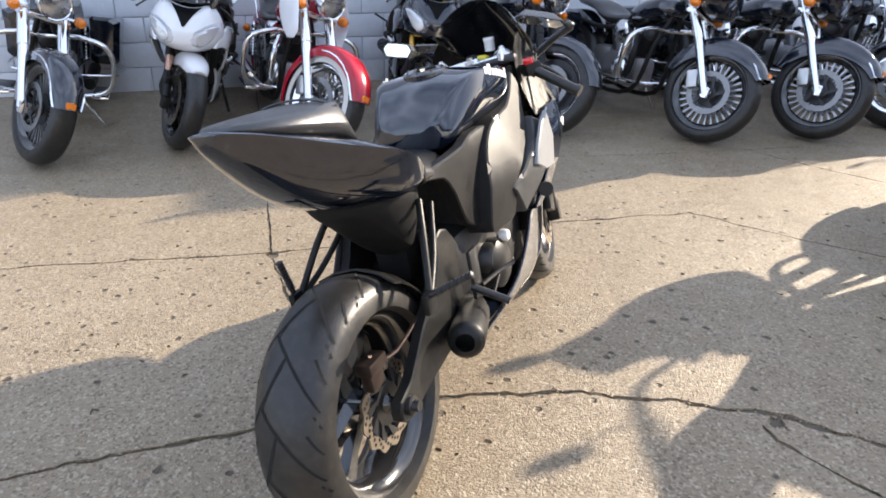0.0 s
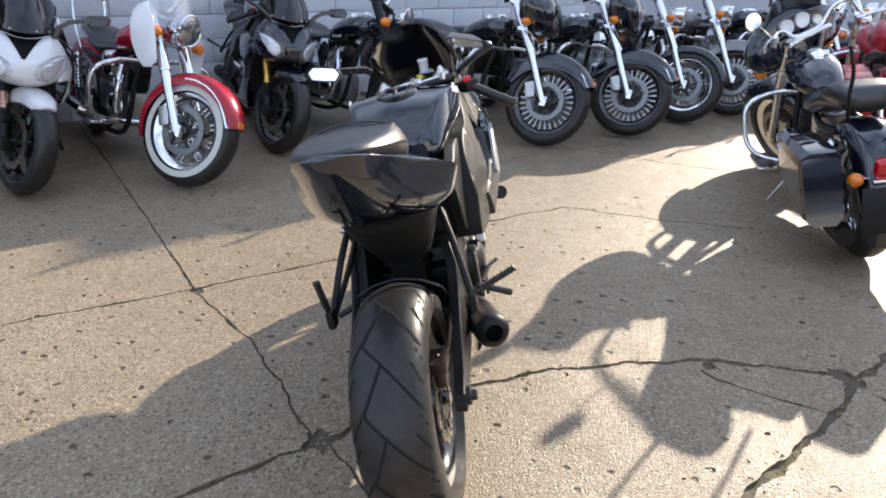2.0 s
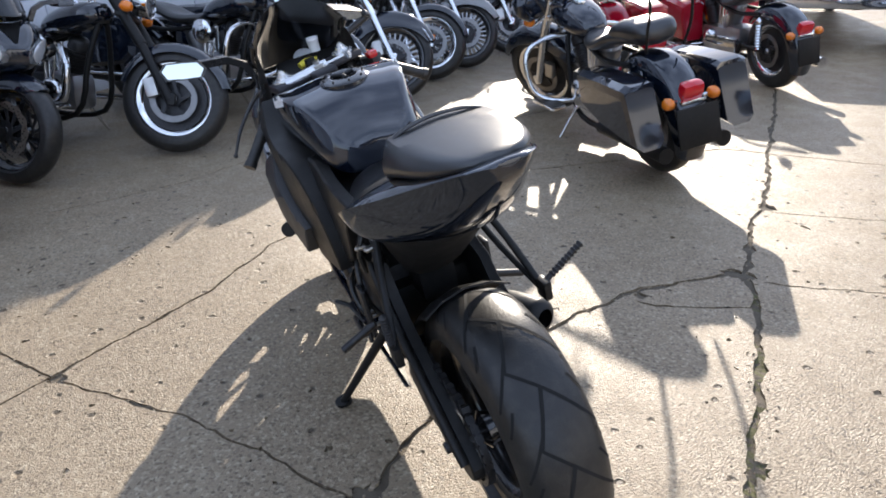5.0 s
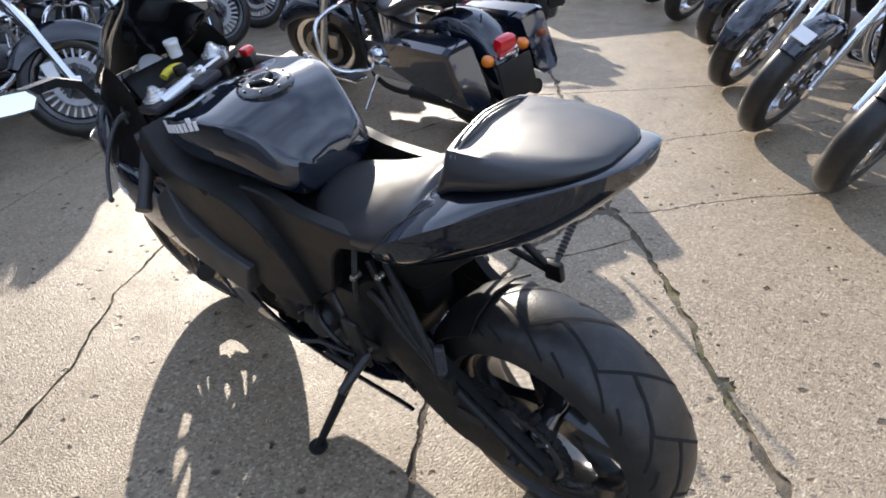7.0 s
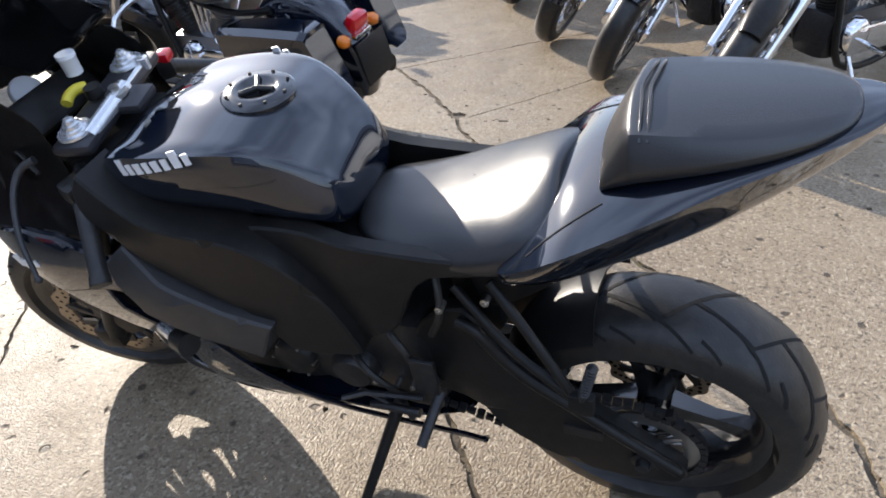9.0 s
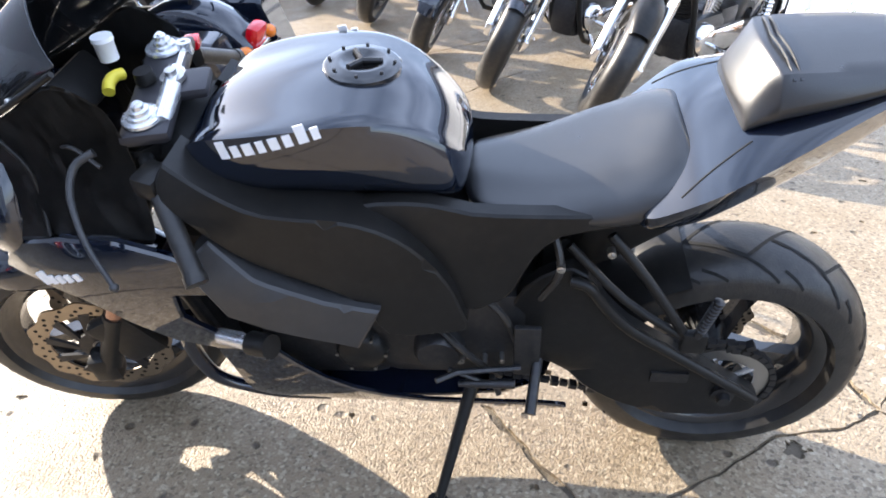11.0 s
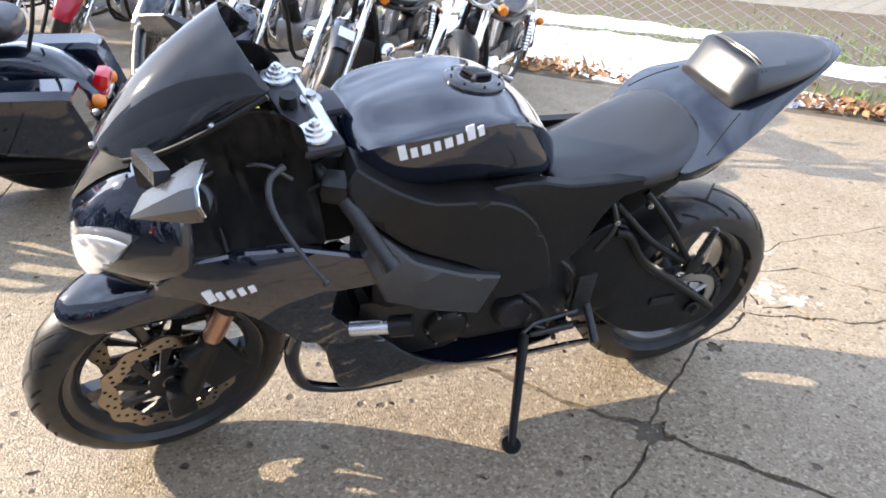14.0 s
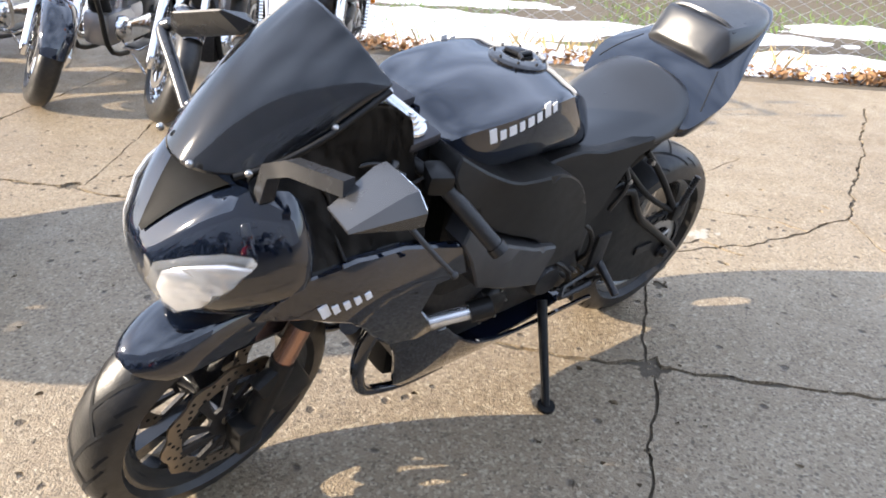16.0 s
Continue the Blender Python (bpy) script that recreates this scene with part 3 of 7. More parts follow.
def make_ground():
    from mathutils import geometry
    pts, faces = [], []
    rnd = random.Random(4)
    for s, (line, w, wob) in enumerate(CRACKS):
        mid = polyline(line, 0.022, wob, s)
        prev = None
        for i, p in enumerate(mid):
            d = (mid[min(i + 1, len(mid) - 1)] - mid[max(i - 1, 0)]).normalized()
            side = Vector((-d.y, d.x))
            if p.length > 4.5 and i % 3:
                continue
            ends = 0.3 if i in (0, len(mid) - 1) else 1
            ka, kb = (w * 0.5 * ends * (0.42 + rnd.uniform(0, 0.45) + 2.3 * max(0.0, noise.noise(Vector((p.x * 11, p.y * 11, s + c * 5.3)))) ** 1.3) for c in (0, 1))
            pts += [p + side * ka, p - side * kb]
            cur = (len(pts) - 2, len(pts) - 1)
            if prev:
                faces.append([prev[0], prev[1], cur[1], cur[0]])
            prev = cur
    nline = len(faces) + 7
    spots = [(-0.397, 0.283, 0.055), (1.396, 0.797, 0.06), (0.923, 0.831, 0.03), (-1.134, 1.20, 0.03), (0.581, -0.061, 0.04), (2.097, 1.288, 0.05), (-0.117, -0.16, 0.03)]
    while len(spots) < 560:
        a, b = rnd.uniform(-2.6, 3.2), rnd.uniform(-1.8, 2.9)
        if noise.noise(Vector((a * 1.1, b * 1.1, 7))) + 0.35 > rnd.random() * 0.9:
            spots.append((a, b, 0.004 + 0.013 * rnd.random() ** 2.2 + (0.012 if rnd.random() < 0.05 else 0)))
    for a, b, r in spots:
        n = 9 if r < 0.03 else 22
        sq, t = (rnd.uniform(0.35, 0.9), rnd.uniform(0, 3)) if r < 0.03 else (rnd.uniform(0.6, 1.0), rnd.uniform(0, 3))
        start = len(pts)
        for k in range(n):
            g = 2 * math.pi * k / n
            q = Vector((math.cos(g) * r * rnd.uniform(0.5, 1.35), math.sin(g) * r * sq * rnd.uniform(0.5, 1.35)))
            pts.append(Vector((a, b)) + Vector((q.x * math.cos(t) - q.y * math.sin(t), q.x * math.sin(t) + q.y * math.cos(t))))
        faces.append(list(range(start, start + n)))
    ncut = len(faces)
    edge = len(pts)
    big = 300.0
    for u, n in ((-big, -big), (big, -big), (big, big), (-big, big)):
        pts.append((U * u + N * n).to_2d())
    pts += [(U * -big + N * LAWN_N).to_2d(), (U * big + N * LAWN_N).to_2d()]
    vs, _, fs, _, _, of = geometry.delaunay_2d_cdt([Vector(p) for p in pts], [(edge + 4, edge + 5)], faces, 0, 1e-5)
    bm = bmesh.new()
    top = [bm.verts.new((v.x, v.y, 0)) for v in vs]
    low = {}
    mine = {}
    for k, f in enumerate(fs):
        cut = bool(of[k])
        for i, j in zip(f, f[1:] + f[:1]):
            mine[(i, j)] = cut
    depth = lambda i: low.setdefault(i, bm.verts.new((vs[i].x, vs[i].y, -0.009 - 0.004 * math.sin(vs[i].x * 40 + vs[i].y * 23))))
    for k, f in enumerate(fs):
        c = sum((vs[i] for i in f), Vector((0, 0))) / 3
        if of[k]:
            fa = bm.faces.new([depth(i) for i in f])
            near = min((c - Vector(q)).length for q in ((1.035, 0.332), (0.784, 0.128), (1.286, 0.60), (0.532, -0.115), (0.913, 0.222), (0.652, 0.025)))
            lines = min(of[k]) < nline
            fa.material_index = 2 if near < 0.09 and rnd.random() < 0.45 else (1 if lines else 0)
        else:
            fa = bm.faces.new([top[i] for i in f])
            fa.material_index = 3 if c.to_3d().dot(N) < LAWN_N else 0
    for (i, j), cut in list(mine.items()):
        if cut and not mine.get((j, i), False):
            fa = bm.faces.new((top[i], top[j], depth(j), depth(i)))
            fa.material_index = 0
    me = bpy.data.meshes.new("ground")
    bm.normal_update()
    bm.to_mesh(me)
    bm.free()
    for mm in (CONCRETE, DIRT, MOSS, DIRT):
        me.materials.append(mm)
    g = new("ground", me)
    tagged(g, "cracked weathered tan concrete parking lot with pits", "ground", kind="structure")


def make_rubble():
    """Loose chips and grit lying along the cracks."""
    rnd = random.Random(11)
    bm = bmesh.new()
    for s, (line, w, wob) in enumerate(CRACKS):
        for p in polyline(line, 0.022, wob, s):
            if p.length > 3.2:
                continue
            for k in range(3 if w > 0.02 else 1):
                if rnd.random() < 0.5:
                    continue
                r = rnd.uniform(0.0015, 0.0055) * (1.5 if w > 0.02 and rnd.random() < 0.2 else 1)
                spread = w * rnd.choice((0.5, 0.8, 2.2))
                q = Vector((p.x + rnd.gauss(0, spread), p.y + rnd.gauss(0, spread), r * 0.3))
                vs = [bm.verts.new(q + Vector((r * math.cos(g + k) * rnd.uniform(0.6, 1.3), r * math.sin(g + k) * rnd.uniform(0.6, 1.3), -r * 0.4))) for g in (0, 1.3, 2.5, 3.8, 5.0)]
                tip = bm.verts.new(q + Vector((rnd.uniform(-r, r) * 0.4, rnd.uniform(-r, r) * 0.4, r * rnd.uniform(0.3, 0.8))))
                for i in range(5):
                    bm.faces.new((vs[i], vs[(i + 1) % 5], tip))
    ob = part("crack_rubble", bm, CONCRETE, None, smooth=False)
    tagged(ob, "loose concrete chips and grit along the cracks", "rubble", kind="stuff")


def make_pale_patches():
    """Spalled, salt-whitened concrete where several cracks meet."""
    rnd = random.Random(21)
    bm = bmesh.new()
    for cx, cy, r, count in ((0.407, -0.80, 0.085, 190), (0.135, -0.61, 0.095, 200), (0.028, -0.66, 0.05, 80)):
        for k in range(count):
            g, q = rnd.uniform(0, 6.283), abs(rnd.gauss(0, 0.55))
            x, y = cx + q * r * math.cos(g) * 1.3, cy + q * r * math.sin(g)
            if noise.noise(Vector((x * 14, y * 14, 2))) < -0.12:
                continue
            e = rnd.uniform(0.004, 0.016)
            vs = [bm.verts.new((x + e * math.cos(h) * rnd.uniform(0.6, 1.4), y + e * math.sin(h) * rnd.uniform(0.6, 1.4), 0.0006)) for h in (0.2, 1.2, 2.3, 3.3, 4.4, 5.4)]
            tip = bm.verts.new((x, y, rnd.uniform(0.0015, 0.004)))
            for i in range(6):
                bm.faces.new((vs[i], vs[(i + 1) % 6], tip))
    ob = part("pale_patch", bm, PALE, None, smooth=False)
    tagged(ob, "pale spalled concrete crumbs where the cracks meet", "rubble", kind="stuff")


make_ground()
make_rubble()
make_pale_patches()


# ---- building with the block wall ----
WALL_N, WALL_H = 5.15, 3.80


def make_building():
    rot = Matrix.Rotation(LOT, 4, "Z")
    bm = bmesh.new()
    box(bm, (12.0, 0.15 + 4.0, WALL_H / 2), (46.0, 8.3, WALL_H))
    box(bm, (22.7, 0.15 + 4.0, WALL_H + 0.4), (25.0, 8.3, 0.8))
    bmesh.ops.transform(bm, matrix=Matrix.Translation(lot(0, WALL_N)) @ rot, verts=bm.verts)
    b = part("wall_north", bm, MORTAR, None, smooth=False)
    tagged(b, "white painted concrete block wall of a building", "wall", kind="structure")
    blk = bmesh.new()
    box(blk, (0, 0, 0), (0.392, 0.03, 0.192), 0.004)
    me = None
    for row in range(11):
        for col in range(26):
            u = -4.6 + col * 0.4 + (0.2 if row % 2 else 0)
            m = Matrix.Translation(lot(u, WALL_N - 0.006, 0.1 + row * 0.2)) @ rot
            if me is None:
                o = part("block", blk, BLOCK, b)
                me = o.data
            else:
                o = new("block", me)
                o.parent = b
            o.matrix_world = m


# ---- lawn edge, fence and house ----
def make_snow(name, cu, cn, lu, ln, h, seed):
    rnd = random.Random(seed)
    bm = bmesh.new()
    nu, nn = max(8, int(lu / 0.09)), max(6, int(ln / 0.09))
    rows = []
    for i in range(nu + 1):
        row = []
        for j in range(nn + 1):
            a, b = i / nu * 2 - 1, j / nn * 2 - 1
            p = lot(cu + a * lu / 2, cn + b * ln / 2)
            e = 1 - (abs(a) ** 2.4 + abs(b) ** 2.4)
            k = noise.noise(p * 2.6 + Vector((seed, 0, 0))) * 0.75 + noise.noise(p * 8) * 0.25
            z = h * (min(1, e * 1.6) + k) - 0.02
            row.append(bm.verts.new(p + Vector((0, 0, max(-0.03, z)))))
        rows.append(row)
    for i in range(nu):
        for j in range(nn):
            q = (rows[i][j], rows[i + 1][j], rows[i + 1][j + 1], rows[i][j + 1])
            if max(v.co.z for v in q) > -0.02:
                bm.faces.new(q)
    bmesh.ops.delete(bm, geom=[v for v in bm.verts if not v.link_faces], context="VERTS")
    o = part(name, bm, SNOW, None)
    tagged(o, "thin patch of melting white snow on the lawn", "snow", kind="stuff")


def make_lawn():
    rnd = random.Random(9)
    vs, fs = [], []
    for k in range(16000):
        u, n = rnd.uniform(-6, 14), LAWN_N - 0.48 - abs(rnd.gauss(0, 2.2))
        if noise.noise(Vector((u * 0.7, n * 0.7, 3))) < -0.15:
            continue
        p = lot(u, n)
        a, h = rnd.uniform(0, 6.3), rnd.uniform(0.03, 0.10)
        d = Vector((math.cos(a), math.sin(a), 0)) * 0.006
        t = Vector((rnd.uniform(-1, 1), rnd.uniform(-1, 1), 0)) * h * 0.5
        i = len(vs)
        vs += [p - d, p + d, p + d * 0.5 + t * 0.5 + Vector((0, 0, h * 0.6)), p + t + Vector((0, 0, h))]
        fs += [(i, i + 1, i + 2), (i, i + 2, i + 3)]
    me = bpy.data.meshes.new("grass")
    me.from_pydata([tuple(v) for v in vs], [], fs)
    me.materials.append(GRASS)
    tagged(new("grass", me), "short green and straw-coloured lawn grass", "grass", kind="stuff")
    vs, fs = [], []
    for k in range(5200):
        u = rnd.uniform(-6, 9)
        n = LAWN_N - 0.10 - abs(rnd.gauss(0, 0.26))
        z = max(0, 0.07 * (1 - abs(n - LAWN_N + 0.28) / 0.5)) * rnd.random() + 0.012
        p = lot(u, n, z)
        m = Euler((rnd.uniform(-0.9, 0.9), rnd.uniform(-0.9, 0.9), rnd.uniform(0, 6.3))).to_matrix()
        s = rnd.uniform(0.015, 0.045)
        i = len(vs)
        for q in ((-s, 0, 0), (-s * 0.3, s * 0.6, s * 0.2), (s, 0, s * 0.3), (-s * 0.3, -s * 0.6, s * 0.1)):
            vs.append(p + m @ Vector(q))
        fs += [(i, i + 1, i + 2), (i, i + 2, i + 3)]
    me = bpy.data.meshes.new("leaf_litter")
    me.from_pydata([tuple(v) for v in vs], [], fs)
    me.materials.append(LEAFM)
    tagged(new("leaf_litter", me), "dry brown leaves heaped along the lawn edge", "leaves", kind="stuff")
    vs, fs = [], []
    for k in range(1500):
        u, n = rnd.uniform(-5, 8), LAWN_N - 0.23 - abs(rnd.gauss(0, 0.22))
        if noise.noise(Vector((u * 1.3, n * 1.3, 8))) < 0.0:
            continue
        p = lot(u, n)
        a, h = rnd.uniform(0, 6.3), rnd.uniform(0.06, 0.24)
        d = Vector((math.cos(a), math.sin(a), 0)) * 0.0045
        t = Vector((rnd.uniform(-1, 1), rnd.uniform(-1, 1), 0)) * h * 0.55
        i = len(vs)
        vs += [p - d, p + d, p + d * 0.7 + t * 0.4 + Vector((0, 0, h * 0.6)), p + t + Vector((0, 0, h))]
        fs += [(i, i + 1, i + 2), (i, i + 2, i + 3)]
    me = bpy.data.meshes.new("dry_weeds")
    me.from_pydata([tuple(v) for v in vs], [], fs)
    me.materials.append(STRAW)
    tagged(new("dry_weeds", me), "tufts of straw-coloured dry weeds at the lawn edge", "weeds", kind="stuff")
    for k in range(14):
        make_snow("snow_clump", rnd.uniform(-3.5, 4.0), LAWN_N - 0.18 - rnd.random() * 0.25, rnd.uniform(0.15, 0.5), rnd.uniform(0.12, 0.25), rnd.uniform(0.06, 0.12), 40 + k)
    for k, (u, n, lu, ln, h) in enumerate(((0.8, -3.45, 2.4, 0.8, 0.08), (-1.9, -3.75, 2.4, 0.6, 0.07), (2.6, -4.5, 5.6, 2.2, 0.06), (-0.6, -4.9, 4.0, 0.8, 0.05), (5.5, -4.0, 4.5, 1.6, 0.06), (4.0, -6.2, 8.0, 1.0, 0.05), (-3.6, -5.6, 4.0, 1.0, 0.05), (-3.9, -3.6, 1.6, 0.5, 0.06))):
        make_snow("snow_patch", u, n - 0.5, lu, ln, h, k + 1)


FENCE_N = -4.63


def make_fence():
    f = thing("chain_link_fence", Matrix.Translation(lot(0, FENCE_N)) @ Matrix.Rotation(LOT, 4, "Z"), "galvanised chain-link fence with round steel posts on the lawn", "fence")
    H, u0, u1 = 1.2, -7.0, 13.0
    for k in range(5):
        bm = tube(bmesh.new(), [(-5.1 + k * 3.8, 0.03, -0.05), (-5.1 + k * 3.8, 0.03, H + 0.05)], 0.027, 10)
        bmesh.ops.create_uvsphere(bm, u_segments=8, v_segments=5, radius=0.03, matrix=Matrix.Translation((-5.1 + k * 3.8, 0.03, H + 0.05)))
        part("post", bm, GALV, f)
    part("top_rail", tube(bmesh.new(), [(u0, 0.03, H), (u1, 0.03, H)], 0.02, 8), GALV, f)
    vs, fs = [], []
    pitch, rise = 0.088, 0.046
    nw, ns = int((u1 - u0) / pitch), int(H / rise)
    for w in range(nw):
        x0 = u0 + w * pitch
        for s in range(ns):
            xa = x0 + (pitch * 0.5 if (s + w) % 2 else -pitch * 0.5) * 1.02
            xb = x0 + (-pitch * 0.5 if (s + w) % 2 else pitch * 0.5) * 1.02
            za, zb = 0.03 + s * rise, 0.03 + (s + 1) * rise
            d = Vector((xb - xa, 0, zb - za)).normalized()
            side = Vector((-d.z, 0, d.x)) * 0.0024
            dep = Vector((0, 0.003, 0))
            i = len(vs)
            for q in (Vector((xa, 0, za)), Vector((xb, 0, zb))):
                vs += [q + side, q - side * 0.5 + dep, q - side * 0.5 - dep]
            fs += [(i, i + 1, i + 4, i + 3), (i + 1, i + 2, i + 5, i + 4), (i + 2, i, i + 3, i + 5)]
    me = bpy.data.meshes.new("wire_mesh")
    me.from_pydata([tuple(v) for v in vs], [], fs)
    me.materials.append(GALV)
    o = new("wire_mesh", me)
    o.parent = f


HOUSE_N = -10.4


def make_house():
    h = thing("house", Matrix.Translation(lot(1.0, HOUSE_N)) @ Matrix.Rotation(LOT - radians(8), 4, "Z") @ Matrix.Translation((2.0, 0, 0)), "white clapboard house on a grey block foundation", "house")
    bm = bmesh.new()
    box(bm, (0, -3.0, 0.36), (18, 6.0, 0.72))
    fo = part("foundation", bm, FOUND, h, "grey block foundation", smooth=False)
    for k in range(3):
        bm = bmesh.new()
        box(bm, (-5.2 + k * 4.4, 0.012, 0.42), (0.42, 0.03, 0.22))
        ve = part("vent", bm, DARKALLOY, fo, "dark louvred foundation vent", smooth=False)
    bm = bmesh.new()
    box(bm, (0, -3.0, 2.6), (17.9, 5.9, 3.9))
    wl_ = part("wall", bm, SIDING, h, smooth=False)
    me = None
    for k in range(24):
        z = 0.75 + k * 0.16
        bm = bmesh.new()
        if me is None:
            vs = [bm.verts.new(p) for p in ((-9, -0.06, -0.005), (9, -0.06, -0.005), (9, 0.0, 0.16), (-9, 0.0, 0.16), (-9, 0.006, -0.005), (9, 0.006, -0.005))]
            vs = None
            bm.clear()
            a = [bm.verts.new(p) for p in ((-9, 0.026, 0), (-9, 0.006, 0.165), (-9, -0.05, 0.165), (-9, -0.05, 0))]
            b = [bm.verts.new((9, v.co.y, v.co.z)) for v in a]
            for i in range(4):
                bm.faces.new((a[i], a[(i + 1) % 4], b[(i + 1) % 4], b[i]))
            bm.faces.new(a)
            bm.faces.new(b)
            o = part("clapboard", bm, SIDING, wl_, smooth=False)
            me = o.data
        else:
            bm.free()
            o = new("clapboard", me)
            o.parent = wl_
        o.location = (0, 0, z)
    bm = bmesh.new()
    a = [bm.verts.new(p) for p in ((-9.4, 0.5, 4.45), (-9.4, -3.0, 6.4), (-9.4, -6.5, 4.45), (-9.4, -6.5, 4.3), (-9.4, 0.5, 4.3))]
    b = [bm.verts.new((9.4, v.co.y, v.co.z)) for v in a]
    for i in range(5):
        bm.faces.new((a[i], a[(i + 1) % 5], b[(i + 1) % 5], b[i]))
    bm.faces.new(a)
    bm.faces.new(b)
    part("roof", bm, DARKALLOY, h, "dark shingle roof", smooth=False)


def fender_arc(bm, cy, cz, R, hw, a0, a1, drop, step=9.0, taper=0.75):
    """A wheel guard: an arc round a wheel's axle, from a0 to a1 degrees over the front, with skirts."""
    rings = []
    n = max(4, int((a1 - a0) / step))
    for k in range(n + 1):
        f = k / n
        a = radians(a0 + (a1 - a0) * f)
        e = math.sin(f * math.pi)
        w = hw * (taper + (1 - taper) * min(1, e * 2))
        d = drop * (0.35 + 0.65 * e)
        c, s = math.cos(a), math.sin(a)

        def at(x, r):
            return (x, cy + r * c, cz + r * s)
        rings.append([at(0, R), at(w * 0.7, R - 0.010), at(w, R - 0.038), at(w, R - 0.038 - d), at(w - 0.006, R - 0.038 - d), at(w - 0.007, R - 0.042), at(w * 0.65, R - 0.016), at(0, R - 0.006), at(-w * 0.65, R - 0.016), at(-w + 0.007, R - 0.042), at(-w + 0.006, R - 0.038 - d), at(-w, R - 0.038 - d), at(-w, R - 0.038), at(-w * 0.7, R - 0.010)])
    return loft(bm, rings)


# ---- sport motorcycle ----
def sport_bike(name, m, label, group, paint, steer=12.0, hero=True, slider=None, sidemat=None):
    b = thing(name, m, label, "motorcycle", group)
    side = sidemat or SATIN
    ax = Vector((0, -math.sin(radians(25)), math.cos(radians(25))))
    pv = Vector((0, 1.157, 0.95))
    S = Matrix.Translation(pv) @ Matrix.Rotation(radians(steer), 4, ax) @ Matrix.Translation(-pv)
    G = Matrix(((1.07, 0, 0, 0), (0, 1.03, 0, 0.008), (0, -0.03, 1, 0.015), (0, 0, 0, 1)))  # rake and stretch of the chassis
    SG = S @ G
    FR, RR, RY, FY = 0.294, 0.308, 0.086, 1.490
    wheel(b, "rear_wheel", (0, RY, RR), RR, 0.184, 0.218, "sport", disc=0.11, grooves=12 if hero else 0, hub=0.085)
    wheel(b, "front_wheel", (0, FY, FR), FR, 0.122, 0.222, "sport", steer=S, disc=0.155, grooves=14 if hero else 0, hub=0.075)

    # front end
    for s in (-1, 1):
        bm = tube(bmesh.new(), [(s * 0.100, 1.425, 0.290), (s * 0.100, 1.345, 0.475)], 0.026, 12)
        box(bm, (s * 0.100, 1.43, 0.30), (0.05, 0.06, 0.08), 0.012)
        part("fork_slider", bm, MATTE, b, m=SG)
        part("fork_stanchion", tube(bmesh.new(), [(s * 0.100, 1.350, 0.465), (s * 0.100, 1.305, 0.565)], 0.0225, 12), slider or COPPER, b, "coppery fork stanchion", m=SG)
        bm = tube(bmesh.new(), [(s * 0.100, 1.308, 0.560), (s * 0.100, 1.122, 0.945)], 0.028, 12)
        fk = part("fork_tube", bm, GOLD if slider == GOLD else MATTE, b, m=SG)
        bm = lathe(bmesh.new(), [(0.0, 0.018), (0.010, 0.018), (0.011, 0.011), (0.016, 0.010), (0.017, 0.003), (0.022, 0.002), (0.023, -0.003), (0.032, -0.004), (0.033, -0.009), (0.0, -0.009)], 24, (s * 0.100, 1.118, 0.968), "z")
        lathe(bm, [(0.0, 0.022), (0.006, 0.022), (0.006, 0.01), (0.0, 0.01)], 8, (s * 0.100, 1.118, 0.968), "z")
        part("fork_cap", bm, POLISHED, fk, "bright steel fork cap", m=SG)
        bm = bmesh.new()
        box(bm, (s * 0.103, 1.345, 0.40), (0.034, 0.10, 0.15), 0.014, Matrix.Rotation(radians(-24), 4, "X"))
        part("brake_caliper", bm, MATTE, b, "black radial brake caliper", m=SG)
        # clip-on bar, grip, lever
        bm = tube(bmesh.new(), [(s * 0.107, 1.135, 0.912), (s * 0.196, 1.100, 0.882)], 0.013, 10)
        lathe(bm, [(0.030, -0.016), (0.036, -0.016), (0.036, 0.016), (0.030, 0.016)], 16, (s * 0.100, 1.135, 0.905), "z", True)
        hb = part("handlebar", bm, MATTE, b, m=SG)
        bm = tube(bmesh.new(), [(s * 0.190, 1.102, 0.884), (s * 0.300, 1.055, 0.797)], 0.0165, 12)
        tube(bm, [(s * 0.300, 1.055, 0.797), (s * 0.313, 1.050, 0.788)], 0.019, 12)
        part("grip", bm, RUBBER, hb, "ribbed black rubber grip", m=SG)
        bm = bmesh.new()
        box(bm, (s * 0.178, 1.108, 0.893), (0.055, 0.05, 0.045), 0.012, Matrix.Rotation(radians(s * 30), 4, "Z"))
        part("switch_gear", bm, SATIN, hb, m=SG)
        own = hero and s < 0
        lv = [(-0.166, 1.205, 0.904), (-0.186, 1.234, 0.890), (-0.225, 1.236, 0.856), (-0.278, 1.204, 0.805), (-0.319, 1.159, 0.750)] if own else [(s * 0.142, 1.172, 0.905), (s * 0.19, 1.200, 0.892), (s * 0.250, 1.195, 0.842), (s * 0.298, 1.165, 0.775)]
        bm = tube(bmesh.new(), lv, (0.0080, 0.0045), 8, 4)
        bmesh.ops.create_uvsphere(bm, u_segments=10, v_segments=6, radius=0.008, matrix=Matrix.Translation(lv[-1]))
        part("lever", bm, DUCT, hb, "dark control lever with a ball end", m=None if own else SG)
        if s == 1:
            bm = bmesh.new()
            box(bm, (0.175, 1.09, 0.92), (0.03, 0.03, 0.022), 0.006)
            part("kill_switch", bm, LENSRED, hb, "red kill switch", m=SG)
    bm = bmesh.new()
    box(bm, (0, 1.112, 0.945), (0.285, 0.082, 0.024), 0.011)
    box(bm, (0, 1.06, 0.945), (0.07, 0.07, 0.022), 0.01)
